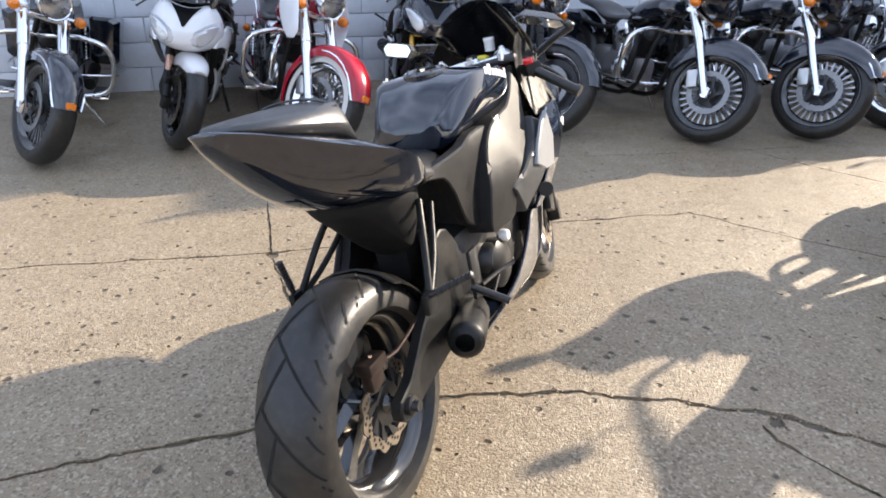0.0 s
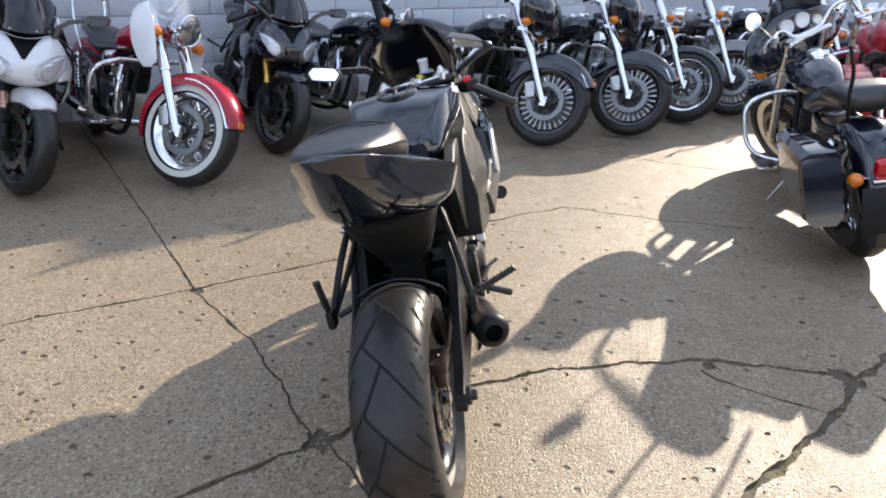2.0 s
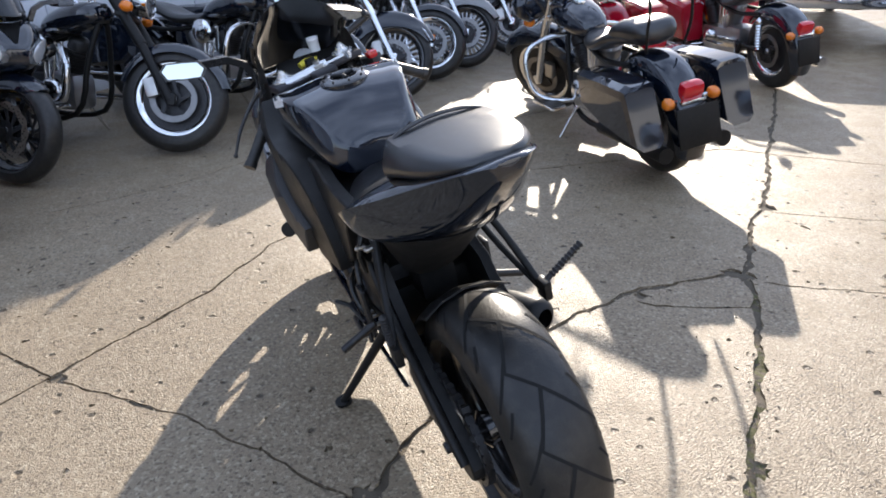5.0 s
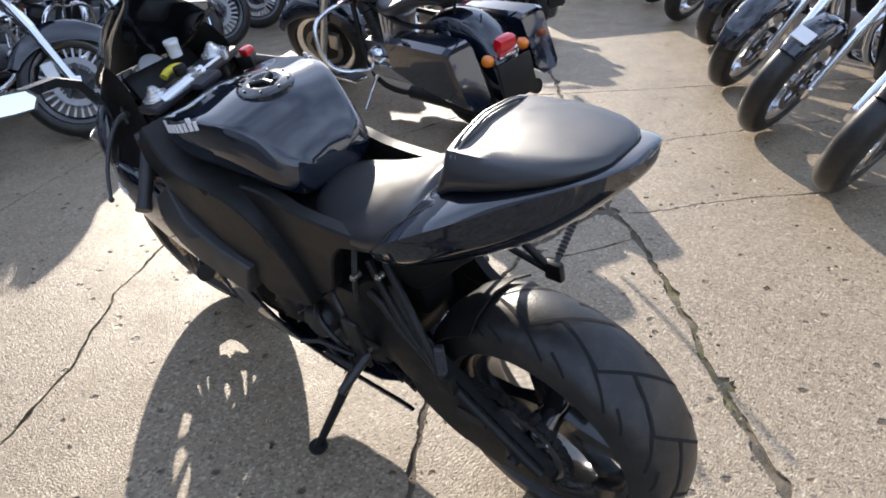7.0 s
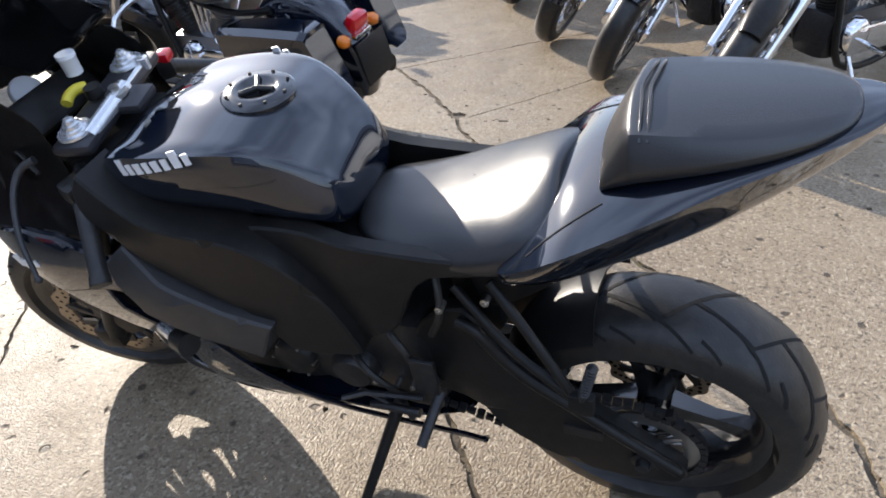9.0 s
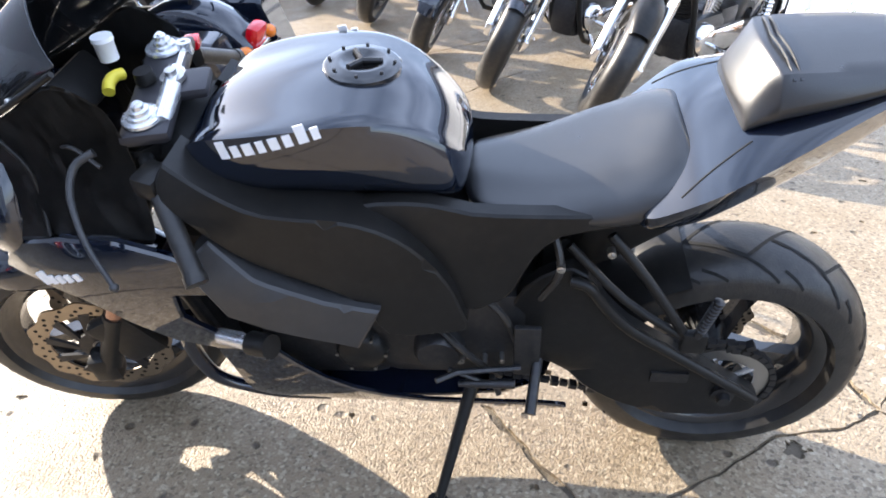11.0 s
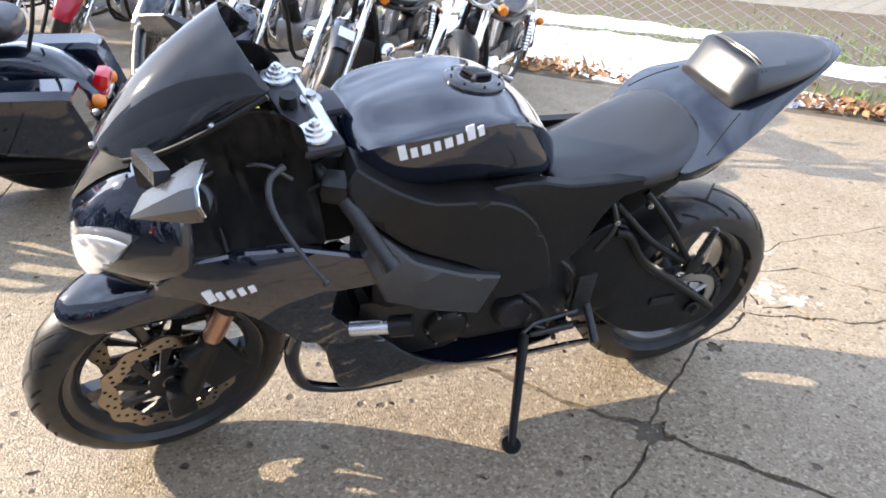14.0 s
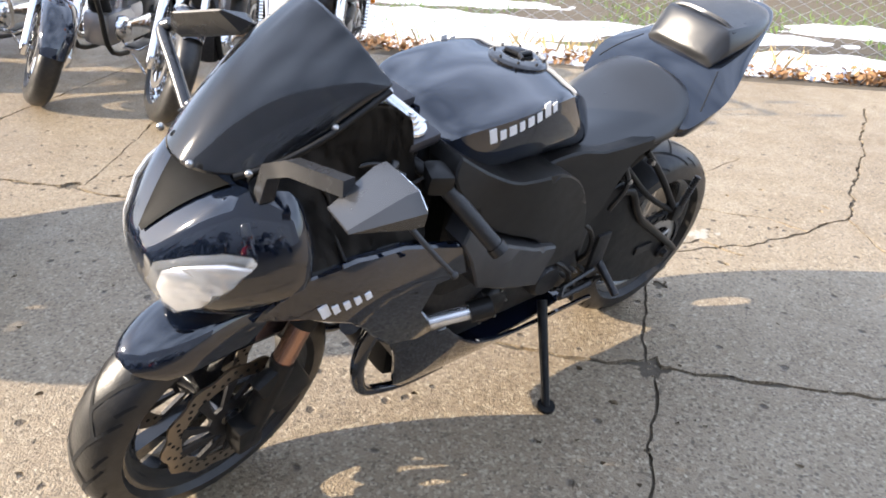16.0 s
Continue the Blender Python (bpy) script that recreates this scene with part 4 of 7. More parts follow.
    yk = part("triple_clamp", bm, CLAMP, b, "dark grey top yoke", m=SG) if hero else part("triple_clamp", bm, SATIN, b, m=SG)
    bm = bmesh.new()
    box(bm, (0, 1.225, 0.735), (0.25, 0.07, 0.03), 0.01)
    part("lower_clamp", bm, SATIN, b, m=SG)
    part("stem_nut", lathe(bmesh.new(), [(0.0, 0.016), (0.010, 0.016), (0.010, 0.005), (0.021, 0.004), (0.022, -0.004), (0.0, -0.004)], 14, (0, 1.085, 0.962), "z"), STEEL, yk, "steel stem nut", m=SG)
    if hero:
        bm = tube(bmesh.new(), [(-0.108, 1.109, 0.922), (0.035, 1.131, 0.940)], 0.0175, 14)
        tube(bm, [(0.035, 1.131, 0.940), (0.108, 1.142, 0.949)], 0.006, 8)
        lathe(bm, [(0.006, -0.012), (0.014, -0.012), (0.014, 0.012), (0.006, 0.012)], 12, (0.110, 1.142, 0.949), "z", True)
        part("steering_damper", bm, POLISHED, b, "silver steering damper")
        bm = lathe(bmesh.new(), [(0.0, 0.02), (0.016, 0.02), (0.018, 0.0), (0.0, 0.0)], 12, (0.0, 1.13, 0.962), "z")
        part("ignition_lock", bm, SATIN, b, "black ignition lock", m=SG)
        bm = bmesh.new()
        tube(bm, [(-0.028, 1.232, 0.934), (-0.010, 1.238, 0.940), (0.012, 1.238, 0.942), (0.030, 1.232, 0.938)], 0.011, 10, 3)
        part("warning_label", bm, YELLOW, b, "yellow warning label wrapped on a hose")
        bm = lathe(bmesh.new(), [(0.0, 0.024), (0.019, 0.024), (0.020, 0.016), (0.018, 0.014), (0.017, -0.020), (0.0, -0.022)], 16, (0.037, 1.249, 0.983), "z")
        part("fluid_reservoir", bm, SIGNW, b, "translucent white brake fluid reservoir")
        bm = bmesh.new()
        box(bm, (0.02, 1.29, 0.925), (0.20, 0.03, 0.085), 0.012, Matrix.Rotation(radians(-40), 4, "X"))
        da = part("dashboard", bm, SATIN, b, m=G)
        bm = lathe(bmesh.new(), [(0.0, 0.004), (0.034, 0.004), (0.038, 0.0), (0.038, -0.01), (0.0, -0.01)], 24, (0, 0, 0), "z")
        part("dial", bm, SIGNW, da, "round white tachometer dial", m=Matrix.Translation((0.022, 1.395, 0.920)) @ Matrix.Rotation(radians(50), 4, "X"))
        for pts in ([(-0.17, 1.15, 0.905), (-0.15, 1.20, 0.93), (-0.12, 1.26, 0.90), (-0.06, 1.30, 0.80)], [(0.16, 1.14, 0.91), (0.17, 1.22, 0.90), (0.12, 1.28, 0.80)], [(-0.16, 1.10, 0.88), (-0.13, 1.17, 0.82), (-0.09, 1.2, 0.72)]):
            part("cable", tube(bmesh.new(), pts, 0.0038, 6, 5), RUBBER, b, "black control cable", m=G)

    # front fender
    bm = fender_arc(bmesh.new(), FY, FR, FR + 0.030, 0.078, 52, 146, 0.075, 8, 0.6)
    part("front_fender", bm, paint, b, m=S, sub=1)

    # tank
    tank = []
    TANK = (
        (1.090, 0.868, 0.058, 0.095, 0.848, 0.098, 0.825, 0.090, 0.795, 0.78),
        (1.076, 0.918, 0.082, 0.128, 0.892, 0.134, 0.850, 0.122, 0.795, 0.77),
        (1.035, 0.944, 0.098, 0.160, 0.926, 0.166, 0.872, 0.146, 0.795, 0.76),
        (0.96, 0.964, 0.112, 0.174, 0.940, 0.180, 0.880, 0.152, 0.795, 0.76),
        (0.88, 0.982, 0.122, 0.176, 0.952, 0.182, 0.885, 0.148, 0.795, 0.76),
        (0.80, 0.988, 0.124, 0.166, 0.958, 0.176, 0.885, 0.145, 0.795, 0.76),
        (0.74, 0.982, 0.114, 0.148, 0.952, 0.166, 0.880, 0.143, 0.795, 0.76),
        (0.69, 0.960, 0.098, 0.128, 0.928, 0.152, 0.865, 0.138, 0.790, 0.75),
        (0.64, 0.918, 0.080, 0.106, 0.890, 0.134, 0.840, 0.128, 0.785, 0.75),
        (0.60, 0.858, 0.060, 0.085, 0.840, 0.108, 0.810, 0.105, 0.775, 0.75),
    )
    for y, zt, xsh, xw, zc, xm, zm, xl, zl, zb in TANK:
        tank.append((y, [(0, zt - 0.004), (xsh * 0.92, zt - 0.022), ((xsh * 0.92 + xw) / 2 + 0.006, (zt - 0.022 + zc) / 2 + 0.003), (xw, zc), (xm, zm), (xl, zl), (0, zb)]))
    tk = part("fuel_tank", ridge(body(bmesh.new(), tank), tank, (3,), 0.62), paint, b, sub=2)
    tilt = Matrix.Translation((0, 0.784, 0.974)) @ Matrix.Rotation(radians(3), 4, "X")
    bm = lathe(bmesh.new(), [(0.0, 0.004), (0.030, 0.005), (0.034, 0.009), (0.046, 0.009), (0.052, 0.006), (0.060, 0.006), (0.066, 0.001), (0.066, -0.02), (0.0, -0.02)], 36, axis="z")
    fc = part("fuel_cap", bm, RIMBLK, tk, "round black fuel cap", m=tilt)
    bm = bmesh.new()
    for k in range(3):
        tube(bm, [(0, 0, 0.008), (0.034 * math.cos(k * 2.094 + 0.5), 0.034 * math.sin(k * 2.094 + 0.5), 0.010)], 0.005, 6)
    for k in range(8):
        lathe(bm, [(0.0, 0.0105), (0.003, 0.0105), (0.003, 0.004)], 6, (0.055 * math.cos(k * 0.785), 0.055 * math.sin(k * 0.785), 0), "z")
    part("fuel_cap_bolts", bm, DARKALLOY, tk, m=tilt)["kind"] = "stuff"
    if hero:
        # maker's mark: eight plain white blocks on each flank
        skin = bvhtree.BVHTree.FromObject(tk, bpy.context.evaluated_depsgraph_get())
        for s in (-1, 1):
            for k in range(8):
                y0, tall = 0.985 - 0.0222 * k, k in (0, 6)
                hgt = 0.030 if tall else 0.020
                zc = 0.900 + 0.0056 * k + hgt * 0.5
                hit, nor = skin.ray_cast(Vector((s * 0.5, y0, zc)), Vector((-s, 0, 0)))[:2]
                if hit is None:
                    continue
                ey = Vector((0, -1, 0.26)).normalized()
                ey = (ey - nor * ey.dot(nor)).normalized()
                q = Matrix((nor, ey, nor.cross(ey))).transposed().to_4x4()
                if q.col[2][2] < 0:
                    q = Matrix((nor, -ey, nor.cross(-ey))).transposed().to_4x4()
                q.translation = hit
                bm = box(bmesh.new(), (0, 0, 0), (0.003, (0.0155, 0.0135, 0.0165, 0.0125)[k % 4], hgt))
                part("mark_block", bm, SIGNW, tk, "plain white block of a maker's mark", m=q, smooth=False)

    # seats and tail
    seat = [
        (0.622, [(0, 0.794), (0.035, 0.792), (0.070, 0.780), (0.098, 0.752), (0, 0.74)]),
        (0.575, [(0, 0.792), (0.050, 0.790), (0.100, 0.774), (0.125, 0.748), (0, 0.735)]),
        (0.50, [(0, 0.800), (0.078, 0.797), (0.134, 0.772), (0.150, 0.748), (0, 0.73)]),
        (0.42, [(0, 0.824), (0.104, 0.818), (0.158, 0.782), (0.168, 0.750), (0, 0.73)]),
        (0.35, [(0, 0.852), (0.126, 0.842), (0.174, 0.798), (0.174, 0.756), (0, 0.73)]),
        (0.295, [(0, 0.886), (0.130, 0.868), (0.168, 0.820), (0.168, 0.768), (0, 0.74)]),
        (0.258, [(0, 0.906), (0.118, 0.878), (0.150, 0.842), (0.150, 0.79), (0, 0.75)]),
        (0.240, [(0, 0.902), (0.085, 0.880), (0.110, 0.85), (0.11, 0.81), (0, 0.77)]),
    ]
    bm = body(bmesh.new(), seat)
    for v in bm.verts:
        if v.co.y < 0.30:
            v.co.y += 0.05 * (0.30 - v.co.y) / 0.06 * (0.45 - abs(v.co.x) / 0.15)
    part("rider_seat", ridge(bm, seat[:-3], (1,), 0.35), VINYL, b, "black vinyl rider seat", sub=2)
    tail = [
        (0.335, [(0, 0.800), (0.100, 0.800), (0.178, 0.792), (0.172, 0.772), (0, 0.765)]),
        (0.300, [(0, 0.838), (0.100, 0.828), (0.192, 0.815), (0.180, 0.780), (0, 0.770)]),
        (0.262, [(0, 0.884), (0.105, 0.868), (0.205, 0.846), (0.180, 0.788), (0, 0.775)]),
        (0.225, [(0, 0.912), (0.110, 0.895), (0.214, 0.875), (0.176, 0.801), (0, 0.785)]),
        (0.165, [(0, 0.938), (0.118, 0.928), (0.191, 0.900), (0.153, 0.822), (0, 0.800)]),
        (0.100, [(0, 0.962), (0.116, 0.952), (0.162, 0.925), (0.126, 0.847), (0, 0.825)]),
        (0.030, [(0, 0.985), (0.106, 0.975), (0.130, 0.954), (0.100, 0.877), (0, 0.855)]),
        (-0.050, [(0, 1.006), (0.086, 0.998), (0.100, 0.988), (0.072, 0.928), (0, 0.908)]),
        (-0.110, [(0, 1.022), (0.062, 1.016), (0.074, 1.011), (0.050, 0.972), (0, 0.958)]),
        (-0.145, [(0, 1.030), (0.036, 1.026), (0.046, 1.022), (0.032, 1.000), (0, 0.994)]),
        (-0.156, [(0, 1.030), (0.020, 1.028), (0.028, 1.025), (0.020, 1.012), (0, 1.008)]),
    ]
    deep = (0.2, 0.45, 0.7, 0.82, 0.82, 0.8, 0.7, 0.5, 0.3, 0.2, 0.12)
    tail = [(y, h[:4] + [(h[3][0] * 0.80, h[3][1] - 0.042 * k), (h[3][0] * 0.42, h[3][1] - 0.066 * k), (0, h[3][1] - 0.070 * k)]) for k, (y, h) in zip(deep, tail)]
    tl = part("tail_cowl", ridge(ridge(body(bmesh.new(), tail), tail, (2,), 0.9), tail, (3,), 0.4), paint, b, sub=2)
    pill = [
        (0.1960, [(0, 0.940), (0.070, 0.935), (0.092, 0.926), (0.088, 0.91), (0, 0.905)]),
        (0.1930, [(0, 0.952), (0.078, 0.946), (0.104, 0.930), (0.096, 0.91), (0, 0.905)]),
        (0.1660, [(0, 1.012), (0.082, 1.003), (0.112, 0.955), (0.104, 0.926), (0, 0.915)]),
        (0.1580, [(0, 1.021), (0.090, 1.011), (0.115, 0.960), (0.107, 0.930), (0, 0.918)]),
        (0.1480, [(0, 1.024), (0.092, 1.014), (0.117, 0.966), (0.108, 0.936), (0, 0.920)]),
        (0.0600, [(0, 1.030), (0.096, 1.018), (0.119, 0.988), (0.110, 0.960), (0, 0.945)]),
        (-0.0300, [(0, 1.034), (0.084, 1.023), (0.102, 1.004), (0.094, 0.982), (0, 0.965)]),
        (-0.0900, [(0, 1.035), (0.058, 1.027), (0.072, 1.016), (0.066, 1.000), (0, 0.985)]),
        (-0.1240, [(0, 1.032), (0.028, 1.028), (0.036, 1.023), (0.030, 1.014), (0, 1.005)]),
    ]
    bm = ridge(body(bmesh.new(), pill), pill, (1,), 0.7)
    la = bm.edges.layers.float["crease_edge"]
    for e in bm.edges:
        p, q = e.verts[0].co, e.verts[1].co
        if abs(p.y - q.y) < 1e-5 and min(abs(p.y - k) for k in (0.158, 0.193)) < 1e-4:
            e[la] = 0.6
    sweep = lambda x, y: y - 0.14 * abs(x) * max(0.0, min(1.0, (y - 0.02) / 0.14))
    for v in bm.verts:
        v.co.y = sweep(v.co.x, v.co.y)
        v.co.x *= 1.07
    ps = part("pillion_seat", bm, VINYL, b, "black vinyl pillion seat with raised seams", sub=2)
    bm = bmesh.new()
    for y0 in (0.142, 0.131):
        tube(bm, [(1.07 * x, sweep(x, y0), 1.0262 + (0.142 - y0) * 0.1 - 0.9 * x * x - 26 * x ** 4 * 6) for x in (-0.097, -0.085, -0.06, -0.03, 0, 0.03, 0.06, 0.085, 0.097)], 0.0026, 6, 3)
    part("seam", bm, VINYL, ps)
    bm = body(bmesh.new(), [
        (0.43, [(0, 0.80), (0.140, 0.79), (0.110, 0.70), (0.080, 0.52), (0, 0.51)]),
        (0.31, [(0, 0.80), (0.150, 0.785), (0.125, 0.73), (0.080, 0.62), (0, 0.61)]),
        (0.225, [(0, 0.80), (0.130, 0.790), (0.115, 0.750), (0.080, 0.71), (0, 0.70)]),
        (0.165, [(0, 0.82), (0.100, 0.800), (0.085, 0.770), (0.060, 0.745), (0, 0.740)]),
    ])
    part("undertray", bm, UNDER, b, "dull black undertray", sub=2)
    if hero:
        skin = bvhtree.BVHTree.FromObject(tl, bpy.context.evaluated_depsgraph_get())
        for s in (-1, 1):
            hits = [skin.ray_cast(Vector((s * (0.126 + 0.050 * k / 7), 0.172 + 0.098 * k / 7, 1.2)), Vector((0, 0, -1)))[0] for k in range(8)]
            bm = tube(bmesh.new(), [h for h in hits if h is not None], 0.0017, 5)
            part("panel_seam", bm, RECESS, tl, "dark gap between the tail panels")

    # frame, swingarm, engine
    def xs_side(y, z, s):
        lean_in = 0.32 * max(0, z - 0.66) - 0.012 if s > 0 else 0.35 * max(0, z - 0.83)
        return s * (0.166 + 0.046 * max(0, min(1, (y - 0.50) / 0.35)) - lean_in)
    for s in (-1, 1):
        o1 = [(1.078, 0.905), (1.034, 0.876), (0.987, 0.850), (0.925, 0.826), (0.84, 0.818), (0.776, 0.802), (0.720, 0.769), (0.674, 0.720), (0.635, 0.652), (0.613, 0.581), (0.606, 0.533), (0.665, 0.525), (0.751, 0.531), (0.788, 0.610), (0.845, 0.659), (0.935, 0.700), (0.998, 0.742), (1.055, 0.802), (1.091, 0.847), (1.095, 0.880)]
        part("side_cover", panel(bmesh.new(), o1, lambda y, z, s=s: xs_side(y, z, s) + s * 0.012, 0.085, 0.05, 2), side, b, "satin black frame cover", sharp=0.4)
        o2 = [(0.840, 0.790), (0.755, 0.806), (0.664, 0.805), (0.595, 0.790), (0.503, 0.787), (0.433, 0.787), (0.335, 0.788), (0.36, 0.764), (0.444, 0.744), (0.491, 0.69), (0.524, 0.61), (0.56, 0.575), (0.62, 0.56), (0.70, 0.65), (0.76, 0.74)]
        part("rear_side_cover", panel(bmesh.new(), o2, lambda y, z, s=s: s * (0.162 + 0.02 * (y - 0.4) - 0.25 * max(0, z - 0.77)), 0.03, 0.05, 2), side, b, "satin black rear side cover", sharp=0.4)
    bm = bmesh.new()
    box(bm, (0, 0.78, 0.60), (0.24, 0.42, 0.30), 0.05)
    en = part("engine", bm, DARKALLOY, b, "black engine block", m=G)
    bm = bmesh.new()
    box(bm, (0, 0.62, 0.44), (0.26, 0.34, 0.26), 0.06)
    part("gearbox", bm, DARKALLOY, en, m=G)
    bm = bmesh.new()
    box(bm, (0, 0.88, 0.40), (0.24, 0.28, 0.22), 0.05)
    part("crankcase", bm, DARKALLOY, en, m=G)
    for s in (-1, 1):
        bm = lathe(bmesh.new(), [(0.0, s * 0.146), (0.040, s * 0.144), (0.052, s * 0.136), (0.056, s * 0.11), (0.0, s * 0.11)], 24, (0, 0.80, 0.40))
        ec = part("engine_cover", bm, MATTE, en, m=G)
        if hero:
            bm = bmesh.new()
            for k in range(6):
                a = k * math.pi / 3
                lathe(bm, [(0.0, s * 0.142), (0.004, s * 0.142), (0.004, s * 0.12)], 6, (0, 0.80 + 0.050 * math.cos(a), 0.40 + 0.050 * math.sin(a)))
            part("cover_bolts", bm, STEEL, en, m=G)["kind"] = "stuff"
        bm = lathe(bmesh.new(), [(0.0, s * 0.165), (0.04, s * 0.163), (0.05, s * 0.15), (0.052, s * 0.12), (0.0, s * 0.12)], 20, (0, 0.64, 0.43))
        part("sprocket_cover", bm, DARKALLOY, en, m=G)
        bm = tube(bmesh.new(), [(s * 0.205, 1.085, 0.502), (s * 0.240, 1.008, 0.527)], 0.0165, 14)
        sl = part("frame_slider", bm, POLISHED, b, "bright crash bobbin with black end")
        part("slider_end", tube(bmesh.new(), [(s * 0.240, 1.008, 0.527), (s * 0.258, 0.962, 0.540)], 0.024, 14), SATIN, sl)
        # footpeg set
        bm = bmesh.new()
        box(bm, (s * 0.165, 0.47, 0.46), (0.012, 0.05, 0.14), 0.005, None)
        pl = part("heel_plate", bm, DARKALLOY, b, m=G)
        bm = tube(bmesh.new(), [(s * 0.17, 0.470, 0.43), (s * 0.268, 0.483, 0.382)], 0.011, 8)
        part("foot_peg", bm, DARKALLOY, pl, "ribbed steel foot peg")
        bm = tube(bmesh.new(), [(s * 0.175, 0.48, 0.42), (s * 0.185, 0.60, 0.415), (s * 0.21, 0.64, 0.42)], 0.006, 6)
        tube(bm, [(s * 0.175, 0.62, 0.41), (s * 0.18, 0.52, 0.36)], 0.005, 6)
        part("pedal", bm, DARKALLOY, pl, m=G)
        # pillion hanger: two struts and a peg
        bm = tube(bmesh.new(), [(s * 0.125, 0.356, 0.720), (s * 0.155, 0.285, 0.640), (s * 0.185, 0.205, 0.530)], 0.0095, 8, 3)
        tube(bm, [(s * 0.120, 0.425, 0.690), (s * 0.155, 0.320, 0.590), (s * 0.185, 0.200, 0.520)], 0.0085, 8, 3)
        box(bm, (s * 0.188, 0.192, 0.522), (0.02, 0.045, 0.05), 0.006)
        ph = part("pillion_hanger", bm, MATTE, b, "black pillion peg hanger")
        p0 = Vector((s * 0.192, 0.19, 0.54))
        p1 = Vector((-0.196, 0.172, 0.636)) if s < 0 else Vector((0.302, 0.205, 0.587))
        L = (p1 - p0).length
        prof = [(0.0, 0.0), (0.0075, 0.0)]
        for k in range(10):
            f = L * (0.2 + 0.8 * k / 9)
            prof += [(0.0075, f - 0.003), (0.0100, f - 0.0015), (0.0100, f + 0.0015), (0.0075, f + 0.003)]
        bm = lathe(bmesh.new(), prof + [(0.0, L + 0.004)], 10, axis="z")
        bmesh.ops.transform(bm, matrix=Matrix.Translation(p0) @ (p1 - p0).to_track_quat("Z", "Y").to_matrix().to_4x4(), verts=bm.verts)
        part("pillion_peg", bm, DARKALLOY, ph, "ribbed folded pillion peg")
    so = [(0.54, 0.50), (0.50, 0.585), (0.445, 0.632), (0.388, 0.632), (0.352, 0.572), (0.300, 0.510), (0.220, 0.452), (0.142, 0.396), (0.068, 0.343), (0.018, 0.306), (0.006, 0.270), (0.030, 0.238), (0.10, 0.226), (0.19, 0.222), (0.30, 0.258), (0.371, 0.310), (0.44, 0.365), (0.55, 0.40)]
    for s in (-1, 1):
        bm = panel(bmesh.new(), so if s < 0 else [(0.54, 0.51), (0.47, 0.60), (0.40, 0.60), (0.33, 0.51), (0.22, 0.435), (0.12, 0.355), (0.055, 0.335), (0.045, 0.290), (0.09, 0.272), (0.20, 0.290), (0.34, 0.305), (0.44, 0.335), (0.55, 0.40)], lambda y, z, s=s: s * (0.140 - 0.012 * (y > 0.4)), 0.028, 0.06, 2)
        sw = part("swingarm", bm, MATTE, b, "black braced swingarm", sharp=0.4)
        bm = lathe(bmesh.new(), [(0.0, s * 0.166), (0.013, s * 0.166), (0.015, s * 0.152), (0.024, s * 0.150), (0.024, s * 0.12), (0.0, s * 0.12)], 14, (0, RY, RR))
        part("axle_nut", bm, DARKALLOY, sw)
        if s < 0:
            bm = tube(bmesh.new(), [(-0.142, 0.420, 0.622), (-0.148, 0.385, 0.612), (-0.150, 0.345, 0.555), (-0.150, 0.295, 0.500), (-0.150, 0.215, 0.442), (-0.150, 0.068, 0.336), (-0.148, 0.022, 0.300)], 0.011, 8, 4)
            part("arm_rib", bm, SATIN, sw, "raised satin rib along the swingarm")
            bm = box(bmesh.new(), (-0.1425, 0.200, 0.355), (0.006, 0.075, 0.028), 0.001)
            part("arm_label", bm, DARKALLOY, sw, "worn grey label on the swingarm", smooth=False)
    bm = bmesh.new()
    box(bm, (0, 0.46, 0.46), (0.22, 0.10, 0.12), 0.03)
    box(bm, (0, 0.40, 0.56), (0.10, 0.10, 0.16), 0.03)
    part("swingarm_pivot", bm, MATTE, b, m=G)
    bm = tube(bmesh.new(), [(0.02, 0.42, 0.45), (0.02, 0.47, 0.70)], 0.024, 12)
    shock = part("shock", bm, MATTE, b, m=G)
    bm = bmesh.new()
    cp = [(0.02 + 0.034 * math.cos(a), 0.425 + 0.045 * (k / 70) + 0.034 * math.sin(a), 0.48 + 0.19 * k / 70) for k, a in enumerate([i * 0.55 for i in range(70)])]
    tube(bm, cp, 0.006, 5)
    part("spring", bm, SATIN, shock, m=G)
    bm = lathe(bmesh.new(), [(0.0, 0.02), (0.026, 0.02), (0.028, 0.0), (0.028, -0.025), (0.0, -0.025)], 16, (0.02, 0.465, 0.70), "z")
    part("shock_reservoir", bm, YELLOW, shock, "yellow banded shock reservoir", m=G)
    # hugger
    rings = []
    for k in range(6):
        a = radians(24 + k * 9)
        R = RR + 0.012

        def hug(x, r, a=a):
            q = r - 0.028 * (abs(x) / 0.1) ** 2
            return (x, RY + q * math.cos(a), RR + q * math.sin(a))
        rings.append([hug(x, R) for x in (-0.106, -0.06, 0, 0.06, 0.106)] + [hug(x, R - 0.005) for x in (0.106, 0.06, 0, -0.06, -0.106)])
    part("rear_hugger", loft(bmesh.new(), rings), SATIN, b, "black rear wheel hugger")
    # chain and sprocket
    bm = lathe(bmesh.new(), [(0.07, -0.112), (0.102, -0.112), (0.102, -0.106), (0.07, -0.106)], 40, (0, RY, RR), "x", True)
    for k in range(5):
        a = k * 1.2566
        tube(bm, [(-0.109, RY + 0.03 * math.cos(a), RR + 0.03 * math.sin(a)), (-0.109, RY + 0.075 * math.cos(a), RR + 0.075 * math.sin(a))], 0.006, 6)
    part("sprocket", bm, STEEL, b, "steel rear sprocket")
    bm = bmesh.new()
    path = [Vector((-0.109, 0.60 - 0.019 * k, 0.455 - 0.0011 * k)) for k in range(30)]
